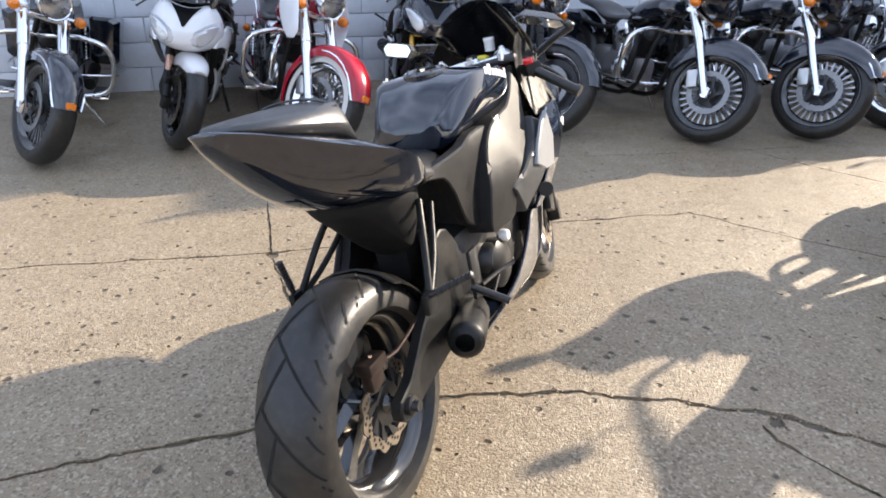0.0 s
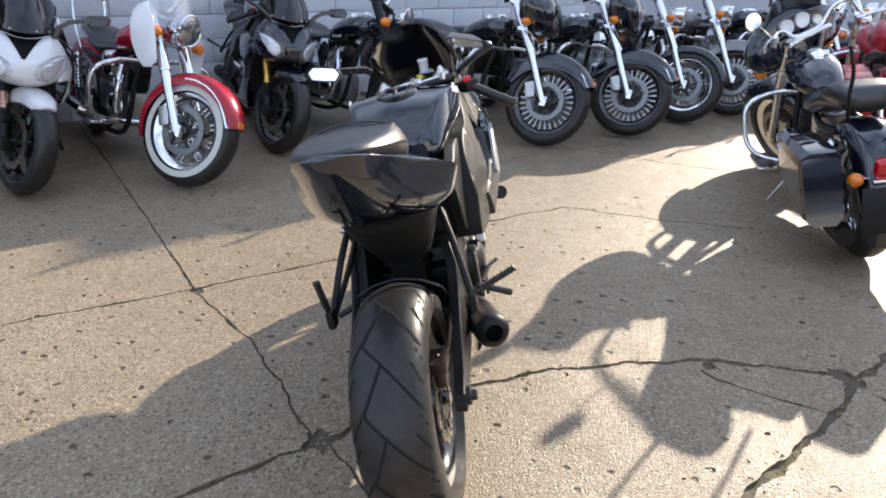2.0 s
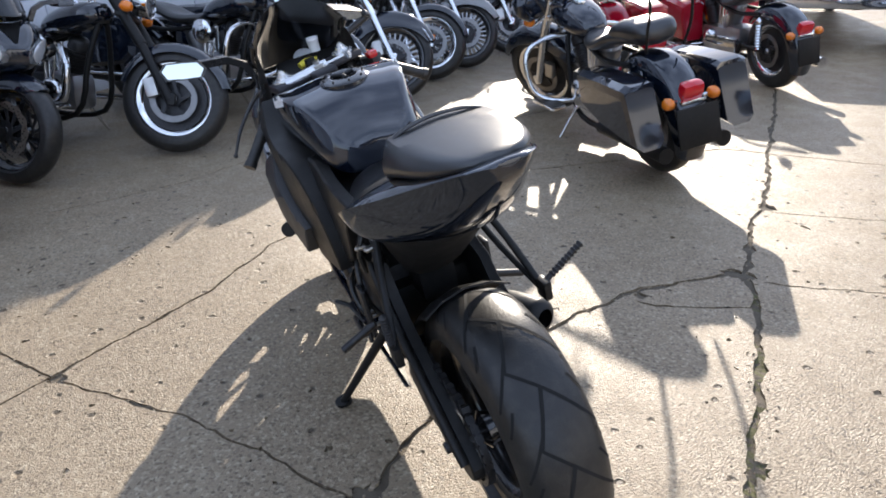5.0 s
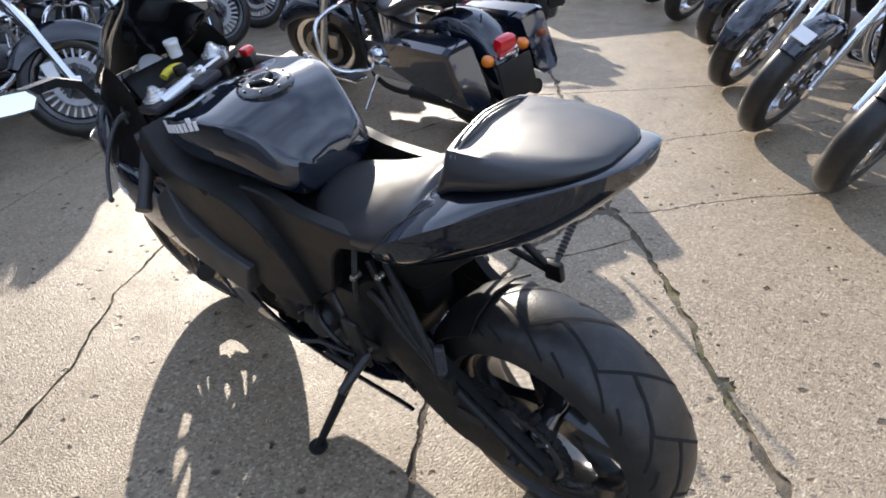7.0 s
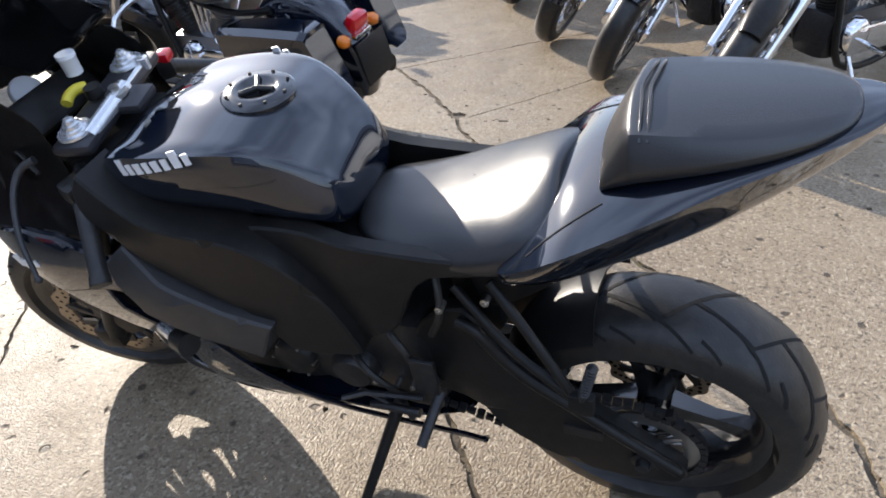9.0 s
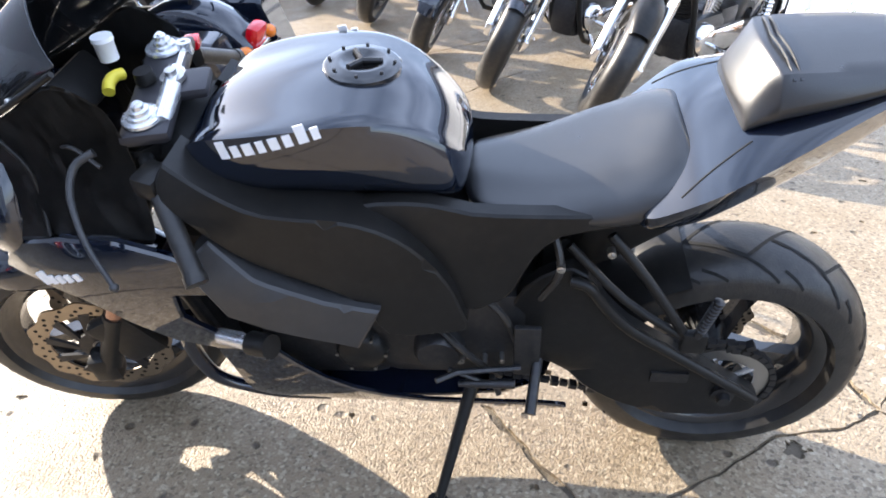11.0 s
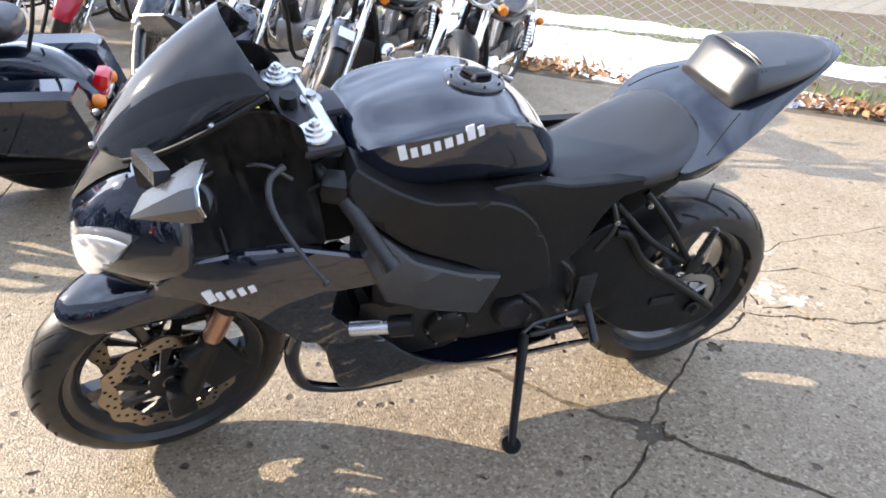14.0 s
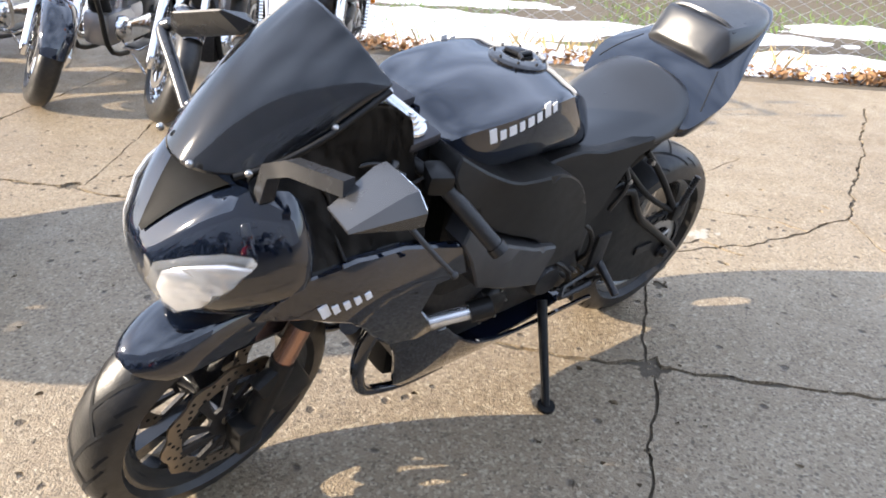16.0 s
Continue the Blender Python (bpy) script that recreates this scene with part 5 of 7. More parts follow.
    path += [Vector((-0.109, RY - 0.105 * math.sin(a), RR + 0.105 * math.cos(a))) for a in [0.1 * i for i in range(32)]]
    path += [Vector((-0.109, RY + 0.02 * k, RR - 0.105 + 0.0045 * k)) for k in range(30)]
    for k, q in enumerate(path):
        nx = path[min(k + 1, len(path) - 1)] - path[max(k - 1, 0)]
        box(bm, q, (0.018 if k % 2 else 0.011, 0.017, 0.013), 0, Matrix.Rotation(math.atan2(nx.z, nx.y), 4, "X"))
    part("chain", bm, DARKALLOY, b, "dark drive chain", smooth=False)
    bm = bmesh.new()
    box(bm, (0.098, 0.025, 0.440), (0.045, 0.075, 0.032), 0.008)
    box(bm, (0.098, 0.02, 0.405), (0.030, 0.055, 0.045), 0.008)
    tube(bm, [(0.095, 0.02, 0.46), (0.11, 0.12, 0.42), (0.11, 0.4, 0.48)], 0.005, 6, 4)
    part("rear_caliper", bm, BRONZE, b, "black rear brake caliper", m=Matrix.Translation((0, 0.009, 0.008)))

    if hero:
        for y, z, r, x1 in ((0.440, 0.667, 0.008, 0.166), (0.356, 0.700, 0.008, 0.160), (0.624, 0.403, 0.010, 0.168), (0.575, 0.398, 0.006, 0.166), (0.540, 0.405, 0.006, 0.166), (0.506, 0.399, 0.006, 0.172)):
            bm = lathe(bmesh.new(), [(0.0, -x1), (r * 0.5, -x1), (r * 0.55, -x1 + 0.003), (r, -x1 + 0.004), (r, -0.140), (0.0, -0.140)], 8, (0, y, z))
            part("bolt", bm, STEEL, b, "bright steel bolt head")
        part("shift_rod", tube(bmesh.new(), [(-0.182, 0.600, 0.372), (-0.182, 0.585, 0.374), (-0.184, 0.490, 0.380)], (0.006, 0.010), 10), DARKALLOY, b, "dark steel gear linkage rod", m=G)
        part("shift_link", tube(bmesh.new(), [(-0.176, 0.56, 0.375), (-0.182, 0.545, 0.325)], 0.007, 8), DARKALLOY, b)
        for pts in ([(-0.11, 0.60, 0.60), (-0.15, 0.52, 0.55), (-0.15, 0.49, 0.47), (-0.12, 0.47, 0.40)], [(-0.10, 0.44, 0.74), (-0.145, 0.42, 0.66), (-0.14, 0.45, 0.58)], [(-0.12, 0.66, 0.50), (-0.165, 0.60, 0.47), (-0.16, 0.55, 0.40), (-0.13, 0.52, 0.33)]):
            part("hose", tube(bmesh.new(), pts, 0.007, 7, 5), RUBBER, b, "black rubber hose", m=G)

        # right flank: grey duct plate, clutch cover cap and brake-side details
        o3 = [(1.070, 0.770), (1.010, 0.745), (0.945, 0.690), (0.905, 0.640), (0.985, 0.600), (1.075, 0.590), (1.11, 0.68)]
        part("duct_plate", panel(bmesh.new(), o3, lambda y, z: 0.262 + 0.02 * (0.7 - z), 0.012, 0.05), SILVERP, b, "silver-grey plastic duct plate", sharp=0.4)
        part("oil_cap", lathe(bmesh.new(), [(0.0, 0.196), (0.014, 0.196), (0.018, 0.190), (0.018, 0.170), (0.0, 0.170)], 14, (0, 0.735, 0.475)), SIGNW, b, "white oil filler cap")
        part("clutch_cover", lathe(bmesh.new(), [(0.0, 0.188), (0.055, 0.186), (0.074, 0.174), (0.080, 0.12), (0.0, 0.12)], 26, (0, 0.70, 0.40)), MATTE, b, "round black clutch cover")

    # exhaust
    bm = lathe(bmesh.new(), [(0.030, -0.02), (0.044, -0.012), (0.057, 0.0), (0.060, 0.012), (0.060, 0.10), (0.055, 0.26), (0.040, 0.34), (0.0, 0.34), (0.0, 0.30)], 28, (0, 0, 0), "y")
    lathe(bm, [(0.0, 0.06), (0.046, 0.06), (0.048, 0.0)], 28, (0, 0, 0), "y")
    ex = part("silencer", bm, MATTE, b, "stubby matte black exhaust silencer", m=Matrix.Translation((0.212, 0.290, 0.366)) @ Matrix.Scale(0.82, 4) @ Matrix.Rotation(radians(17), 4, "Z") @ Matrix.Rotation(radians(-8), 4, "X"))
    bm = tube(bmesh.new(), [(0.085, 0.56, 0.335), (0.08, 0.66, 0.24), (0.05, 0.80, 0.20), (0.0, 1.0, 0.22), (0.0, 1.10, 0.36)], 0.028, 12, 5)
    part("exhaust_pipe", bm, DARKALLOY, b, m=G)

    # fairings
    def xs_f(y, z, s):
        k = max(0, min(1, (1.53 - y) / 0.28))
        low = max(0, (0.68 - z) / 0.4)
        return s * (0.150 + 0.095 * math.sin(k * math.pi / 2) - 0.12 * low ** 1.5 - 0.05 * max(0, z - 0.72) / 0.1)
    def xs_l(y, z):
        return 0.148 + 0.030 * math.sin(max(0, min(1, (z - 0.2) / 0.25)) * 1.57) - 0.20 * max(0, y - 1.06) - 0.4 * max(0, 0.25 - z)
    up = [(1.475, 0.652), (1.440, 0.700), (1.389, 0.742), (1.30, 0.762), (1.20, 0.760), (1.116, 0.742), (1.04, 0.724), (0.965, 0.668), (1.03, 0.655), (1.120, 0.650), (1.132, 0.575), (1.075, 0.492), (1.03, 0.452), (1.10, 0.440), (1.186, 0.475), (1.248, 0.552), (1.272, 0.588), (1.309, 0.622), (1.387, 0.650)]
    lo = [(1.175, 0.470), (1.10, 0.435), (1.03, 0.450), (0.96, 0.375), (0.86, 0.290), (0.70, 0.252), (0.45, 0.262), (0.40, 0.250), (0.447, 0.226), (0.634, 0.205), (0.922, 0.196), (1.04, 0.206), (1.085, 0.222), (1.108, 0.275), (1.118, 0.34), (1.135, 0.40)]
    for s in (-1, 1):
        fa = part("side_fairing", panel(bmesh.new(), up, lambda y, z, s=s: xs_f(y, z, s), 0.014, 0.04), paint, b, sharp=0.4)
        part("lower_fairing", panel(bmesh.new(), lo, lambda y, z, s=s: s * xs_l(y, z), 0.012, 0.05, 2), paint, b, sharp=0.4)
        sc = [(1.075, 0.735), (1.035, 0.765), (0.965, 0.702), (0.921, 0.680), (0.847, 0.645), (0.757, 0.614), (0.804, 0.522), (0.898, 0.560), (1.025, 0.618)]
        part("radiator_duct", panel(bmesh.new(), sc, lambda y, z, s=s: s * (0.232 + 0.028 * max(0, min(1, (y - 0.75) / 0.2)) - 0.55 * max(0, z - 0.635 - 0.32 * (y - 0.85))), 0.06, 0.04), DUCT, b, "angular satin black duct", sharp=0.4)
        if hero:
            for k, hgt in enumerate((0.030, 0.020, 0.018, 0.018, 0.016)):
                y0 = 1.362 - k * 0.0195
                bm = box(bmesh.new(), (0, 0, 0), (0.005, 0.012 if k else 0.018, hgt), 0.0008, Matrix.Translation((xs_f(y0, 0.680, s), y0, 0.658 + k * 0.0065 + hgt * 0.45)) @ Matrix.Rotation(radians(-22), 4, "X"))
                part("mark_block", bm, SIGNW, fa, "plain white block of a model mark", smooth=False)
    if hero:
        for s in (-1, 1):
            bm = tube(bmesh.new(), [(s * (xs_l(y, z) - 0.008), y, z) for y, z in ((1.178, 0.485), (1.202, 0.42), (1.205, 0.34), (1.182, 0.262), (1.125, 0.218), (1.04, 0.206), (0.93, 0.204))], (0.021, 0.010), 10, 4)
            part("chin_guard", bm, paint, b, "black looped edge of the lower fairing")
    bm = bmesh.new()
    body(bm, [(1.10, [(0, 0.24), (0.06, 0.235), (0.10, 0.225), (0.09, 0.212), (0, 0.205)]), (0.95, [(0, 0.23), (0.08, 0.232), (0.145, 0.235), (0.13, 0.200), (0, 0.185)]), (0.65, [(0, 0.245), (0.09, 0.25), (0.15, 0.26), (0.13, 0.225), (0, 0.205)]), (0.40, [(0, 0.28), (0.09, 0.285), (0.145, 0.285), (0.13, 0.27), (0, 0.26)])])
    part("belly_pan", bm, paint, b, sub=1)
    part("inner_cowl", box(bmesh.new(), (0, 1.03, 0.34), (0.22, 0.16, 0.22), 0.03), UNDER, b, "dull black inner cowl")
    bm = bmesh.new()
    box(bm, (0, 1.10, 0.52), (0.30, 0.03, 0.32), 0.01, Matrix.Rotation(radians(-14), 4, "X"))
    part("radiator", bm, DARKALLOY, b, "dark finned radiator", smooth=False, m=G)
    nose = [
        (1.560, [(0, 0.800), (0.03, 0.797), (0.05, 0.775), (0.045, 0.745), (0, 0.735)]),
        (1.545, [(0, 0.822), (0.06, 0.815), (0.09, 0.778), (0.08, 0.725), (0, 0.712)]),
        (1.50, [(0, 0.866), (0.100, 0.866), (0.150, 0.800), (0.130, 0.708), (0, 0.690)]),
        (1.44, [(0, 0.900), (0.120, 0.922), (0.196, 0.838), (0.165, 0.700), (0, 0.675)]),
        (1.37, [(0, 0.895), (0.134, 0.945), (0.228, 0.850), (0.190, 0.695), (0, 0.665)]),
        (1.30, [(0, 0.84), (0.142, 0.938), (0.236, 0.842), (0.200, 0.700), (0, 0.670)]),
    ]
    NG = Matrix(((1.03, 0, 0, 0), (0, 1, 0, 0.046), (0, 0, 1.15, 0.803 - 1.15 * 0.852), (0, 0, 0, 1)))
    no = part("nose_fairing", ridge(body(bmesh.new(), nose), nose, (1,), 0.5), paint, b, sub=2, m=NG)
    skin = bvhtree.BVHTree.FromObject(no, bpy.context.evaluated_depsgraph_get())
    bm = bmesh.new()
    grid = []
    for i in range(7):
        y0, wide = 1.590 - 0.120 * i / 6, 0.008 + 0.082 * i / 6
        row = []
        for j in range(7):
            hit = skin.ray_cast(Vector((wide * (j - 3) / 3, y0, 1.3)), Vector((0, 0, -1)))[0]
            dip = 0.004 if abs(j - 3) == 3 or i == 0 else -0.012
            row.append(bm.verts.new(hit + Vector((0, 0, 0.002 + max(0, dip)))) if hit else None)
        grid.append(row)
    for a, c in zip(grid, grid[1:]):
        for j in range(6):
            q = (a[j], a[j + 1], c[j + 1], c[j])
            if all(q):
                bm.faces.new(q)
    bmesh.ops.solidify(bm, geom=bm.faces[:], thickness=0.004)
    part("ram_air_intake", bm, UNDER, b, "dull black triangular intake below the screen")
    for s in (-1, 1):
        hl = [(1.557, 0.765), (1.548, 0.805), (1.505, 0.838), (1.465, 0.852), (1.430, 0.852), (1.470, 0.792), (1.505, 0.752), (1.535, 0.728), (1.552, 0.738)]
        bm = panel(bmesh.new(), hl, lambda y, z, s=s: s * (float(np.interp(y, (1.42, 1.44, 1.50, 1.545, 1.56), (0.206, 0.196, 0.145, 0.088, 0.054))) + 0.004 - 0.10 * max(0, z - 0.80)), 0.02, 0.014)
        hlp = part("headlight", bm, COVER, b, "clear headlight cover", m=NG)
        cy, cz = sum(p[0] for p in hl) / len(hl), sum(p[1] for p in hl) / len(hl)
        ins = [(cy + (y - cy) * 0.88, cz + (z - cz) * 0.86) for y, z in hl]
        bm = panel(bmesh.new(), ins, lambda y, z, s=s: s * (float(np.interp(y, (1.42, 1.44, 1.50, 1.545, 1.56), (0.206, 0.196, 0.145, 0.088, 0.054))) + 0.0065 - 0.10 * max(0, z - 0.80) + 0.0022 * math.sin((y + 0.4 * z) * 620)), 0.008, 0.008)
        part("reflector", bm, REFLECT, hlp, "ribbed bright reflector", m=NG)
    # screen
    bm = bmesh.new()
    rows = []
    for j in range(13):
        u = j / 12 * 2 - 1
        w = abs(u)
        base = curve_pts([(0, 1.535, 0.897), (0.065, 1.518, 0.902), (0.119, 1.455, 0.908), (0.148, 1.345, 0.968), (0.150, 1.225, 1.036)], 3)[int(round(w * 12))] if w < 1 else Vector((0.150, 1.225, 1.036))
        topp = curve_pts([(0, 1.285, 1.140), (0.050, 1.280, 1.132), (0.096, 1.262, 1.108), (0.130, 1.24, 1.076), (0.149, 1.218, 1.046)], 3)[int(round(w * 12))] if w < 1 else Vector((0.149, 1.218, 1.046))
        row = []
        for i in range(9):
            t = i / 8
            q = base.lerp(topp, t)
            q += Vector((0.010 * w, 0.012 * (1 - w), 0.016 * (1 - w * 0.4))) * math.sin(t * math.pi) * (1 - 0.7 * w ** 3)
            row.append(bm.verts.new((q.x * (1 if u >= 0 else -1), q.y, q.z)))
        rows.append(row)
    for a, c in zip(rows, rows[1:]):
        for i in range(8):
            bm.faces.new((a[i], a[i + 1], c[i + 1], c[i]))
    bmesh.ops.remove_doubles(bm, verts=bm.verts, dist=1e-5)
    bmesh.ops.recalc_face_normals(bm, faces=bm.faces)
    bmesh.ops.solidify(bm, geom=bm.faces[:], thickness=0.003)
    sn = part("windscreen", bm, SMOKE, b, "dark smoked double-bubble windscreen", sub=1)
    bm = bmesh.new()
    for x, y, z in ((0.062, 1.522, 0.912), (-0.062, 1.522, 0.912), (0.121, 1.452, 0.912), (-0.121, 1.452, 0.912), (0.150, 1.32, 0.982), (-0.150, 1.32, 0.982)):
        bmesh.ops.create_uvsphere(bm, u_segments=8, v_segments=5, radius=0.007, matrix=Matrix.Translation((x, y, z + 0.004)))
    part("screws", bm, STEEL, sn)["kind"] = "stuff"
    for e in (-1, 1):
        part("screen_edge", tube(bmesh.new(), [(e * 0.110, 1.472, 0.908), (e * 0.132, 1.415, 0.930), (e * 0.152, 1.335, 0.974), (e * 0.154, 1.225, 1.037)], 0.0055, 8, 4), SATIN, sn, "raised black screen edge")
    # cockpit: inner cowl from the screen's edge down to the fairing, and the headstock behind it
    for s in (-1, 1):
        top = curve_pts([(0.118, 1.462, 0.905), (0.142, 1.345, 0.960), (0.146, 1.245, 1.018), (0.150, 1.165, 0.975)], 4)
        mid = curve_pts([(0.165, 1.450, 0.850), (0.160, 1.345, 0.870), (0.150, 1.245, 0.890), (0.150, 1.150, 0.880)], 4)
        bot = curve_pts([(0.205, 1.440, 0.740), (0.212, 1.345, 0.745), (0.208, 1.235, 0.748), (0.205, 1.130, 0.735)], 4)
        bm = bmesh.new()
        rows = [[bm.verts.new((s * p.x, p.y, p.z)) for p in ln] for ln in (top, [a.lerp(c, 0.5) for a, c in zip(top, mid)], mid, [a.lerp(c, 0.5) for a, c in zip(mid, bot)], bot)]
        for a, c in zip(rows, rows[1:]):
            for i in range(len(a) - 1):
                bm.faces.new((a[i], a[i + 1], c[i + 1], c[i]))
        bmesh.ops.solidify(bm, geom=bm.faces[:], thickness=0.004)
        cp = part("cockpit_panel", bm, MATTE, b, "matte black cockpit panel", sub=1)
        part("panel_edge", tube(bmesh.new(), [(s * 0.158, 1.372, 0.930), (s * 0.166, 1.335, 0.870), (s * 0.180, 1.330, 0.810), (s * 0.212, 1.320, 0.760)], 0.004, 8, 4), SATIN, cp)
    part("headstock", box(bmesh.new(), (0, 1.12, 0.78), (0.24, 0.14, 0.22), 0.04), UNDER, b, "dull black frame headstock")
    # mirrors
    for s in (-1, 1):
        if s < 0:
            bm = tube(bmesh.new(), [(-0.146, 1.440, 0.885), (-0.172, 1.440, 0.950), (-0.225, 1.432, 0.984), (-0.32, 1.400, 1.000)], 0.017, 4)
        else:
            bm = tube(bmesh.new(), [(0.128, 1.452, 0.900), (0.214, 1.443, 0.955), (0.280, 1.434, 0.985), (0.268, 1.420, 1.001)], 0.013, 8, 4)
        mi = part("mirror", bm, SHELL, b, "black mirror on a short arm")
        prof = [(0.062, [(0, -0.008), (0.040, -0.008), (0.046, -0.012), (0.040, -0.016), (0, -0.016)]), (0.0, [(0, 0.038), (0.057, 0.036), (0.078, 0.004), (0.061, -0.035), (0, -0.038)]), (-0.014, [(0, 0.040), (0.058, 0.038), (0.080, 0.004), (0.062, -0.036), (0, -0.040)])]
        if s < 0:
            mm = Matrix.Translation((-0.366, 1.360, 1.003)) @ Matrix.Rotation(radians(10), 4, "Y") @ Matrix.Rotation(radians(-10), 4, "Z") @ Matrix.Rotation(radians(-9), 4, "X") @ Matrix.Diagonal((0.90, 1.3, 0.70, 1))
        else:
            ex = Vector((-0.816, -0.485, 0.311))
            ez = ex.cross(Vector((-0.35, 0.60, 0.60))).normalized()
            ey = ez.cross(ex)
            mm = Matrix.Translation((0.190, 1.380, 1.027)) @ Matrix((ex, ey, ez)).transposed().to_4x4() @ Matrix.Diagonal((1.2, 0.6, 0.5, 1))
        part("mirror_shell", body(bmesh.new(), prof), SHELL, mi, m=mm, sharp=0.3)
        gl = [(y, [(0, 0.034), (0.051, 0.032), (0.071, 0.004), (0.055, -0.031), (0, -0.034)]) for y in (-0.014, -0.017)]
        part("mirror_glass", body(bmesh.new(), gl), MIRROR, mi, "hexagonal mirror glass", m=mm)
    # side stand, foot kept at its place on the ground
    if hero:
        foot = m.inverted() @ Vector((-0.328, 0.680, 0.010))
        bm = tube(bmesh.new(), [(-0.13, 0.60, 0.30), foot], (0.015, 0.011), 10)
        lathe(bm, [(0.0, 0.006), (0.026, 0.006), (0.026, -0.004), (0.0, -0.004)], 12, foot, "z")
    else:
        bm = tube(bmesh.new(), [(-0.13, 0.60, 0.30), (-0.22, 0.66, 0.055)], (0.015, 0.011), 10)
    part("side_stand", bm, MATTE, b, "black side stand")
    return b


# ---- cruiser motorcycle ----
def cruiser(name, label, F, az, group, paint=None, steer=28.0, lean=8.0, front="wire", rear="multi", whitewall=False, fork=None, fender_drop=0.05, trim=False, bags=False, shield=False, backrest=False, bars=0.16, crash=False, boards=True, trunk=False, lamps=False, bagmat=None, small=False, lower_shield=False, fmat=None, mirrors=True, batwing=False, tag=False, wb=0.0):
    paint, fork = paint or GLOSS, fork or CHROME
    fmat = fmat or paint
    wb = wb or (1.50 if small else 1.63)
    FR = 0.325 if not small else 0.33
    RR = 0.325
    FW = 0.132 if small else 0.138
    h = Vector((math.sin(radians(az)), math.cos(radians(az)), 0))
    base = Vector((F[0], F[1], 0)) - h * wb
    m = Matrix.Translation(base + Vector((0, 0, 0.004))) @ Matrix.Rotation(radians(-az), 4, "Z") @ Matrix.Rotation(radians(-lean), 4, "Y")
    b = thing(name, m, label, "motorcycle", group)
    rake = 31.0
    ax = Vector((0, -math.sin(radians(rake)), math.cos(radians(rake))))
    hy = wb - 0.40
    pv = Vector((0, hy - 0.05, 0.95))
    S = Matrix.Translation(pv) @ Matrix.Rotation(radians(steer), 4, ax) @ Matrix.Translation(-pv)
    rimm = RIMBLK if front == "multi" else CHROME
    wheel(b, "front_wheel", (0, wb, FR), FR, FW, 0.245 if front == "multi" else 0.225, front, steer=S, whitewall=whitewall, disc=0.145, rimmat=rimm, seg=40, hub=0.075, lip=CHROME)
    wheel(b, "rear_wheel", (0, 0, RR), RR, 0.15, 0.21, rear, whitewall=whitewall, disc=0.14, rimmat=rimm, seg=36, hub=0.09)
    # fork
    for s in (-1, 1):
        x = s * 0.112
        bm = tube(bmesh.new(), [(x, wb - 0.005, FR - 0.02), (x, wb - 0.20, FR + 0.32)], 0.029, 12)
        box(bm, (x, wb, FR - 0.01), (0.045, 0.055, 0.075), 0.012)
        fl = part("fork_slider", bm, fork, b, m=S)
        bm = tube(bmesh.new(), [(x, wb - 0.19, FR + 0.305), (x, hy - 0.02, 0.975)], 0.024 if small else 0.034, 12)
        part("fork_tube", bm, CHROME if small else fork, b, m=S)
        bm = bmesh.new()
        box(bm, (s * 0.092, wb - 0.13, FR + 0.055), (0.045, 0.075, 0.12), 0.014, Matrix.Rotation(radians(20), 4, "X"))
        part("brake_caliper", bm, STEEL, b, "steel brake caliper", m=S)
    bm = bmesh.new()
    box(bm, (0, hy - 0.03, 0.985), (0.29, 0.085, 0.028), 0.012)
    part("triple_clamp", bm, fork, b, m=S)
    bm = bmesh.new()
    box(bm, (0, hy + 0.09, 0.80), (0.29, 0.08, 0.03), 0.012)
    part("lower_clamp", bm, fork, b, m=S)
    bm = fender_arc(bmesh.new(), wb, FR, FR + (0.055 if fender_drop > 0.07 else 0.028), (0.098 if fender_drop > 0.07 else 0.090) if not small else 0.068, (30 if fender_drop > 0.07 else 16) if not small else 48, (198 if whitewall else 165) if not small else 140, fender_drop)
    ff = part("front_fender", bm, fmat, b, m=S)
    if tag:
        bm = box(bmesh.new(), (0, 0, 0), (0.095, 0.075, 0.004), 0.001, Matrix.Translation((0, wb + (FR + 0.040) * math.cos(radians(64)), FR + (FR + 0.040) * math.sin(radians(64)))) @ Matrix.Rotation(radians(-26), 4, "X"))
        part("price_tag", bm, SIGNW, ff, "blank white tag on the fender", m=S, smooth=False)
    if trim:
        bm = bmesh.new()
        R = FR + (0.060 if fender_drop > 0.07 else 0.032)
        a1 = 31 if fender_drop > 0.07 else 17
        for s in (-1, 1):
            tube(bm, [(s * (0.089 if k else 0.075), wb + (R - 0.055) * math.cos(radians(a1 + 14 * k)), FR + (R - 0.055) * math.sin(radians(a1 + 14 * k))) for k in range(7)], 0.006, 6)
        tube(bm, [(s * 0.075, wb + (R - 0.05) * math.cos(radians(a1)), FR + (R - 0.05) * math.sin(radians(a1))) for s in (-1, -0.4, 0.4, 1)], 0.007, 6)
        part("fender_trim", bm, CHROME, ff, "chrome fender trim", m=S)
        bm = bmesh.new()
        box(bm, (0, wb + (R - 0.015) * math.cos(radians(a1 + 3)), FR + (R - 0.015) * math.sin(radians(a1 + 3))), (0.055, 0.03, 0.04), 0.01)
        part("fender_lamp", bm, AMBER, ff, "amber fender-tip lamp", m=S)
    # headlight
    hz, hyy = 0.905, hy + 0.17
    bm = lathe(bmesh.new(), [(0.0, -0.10), (0.05, -0.09), (0.085, -0.03), (0.093, 0.03), (0.096, 0.045), (0.090, 0.050), (0.084, 0.046)], 28, (0, hyy, hz), "y")
    hd = part("headlight", bm, CHROME, b, "chrome headlight bucket", m=S)
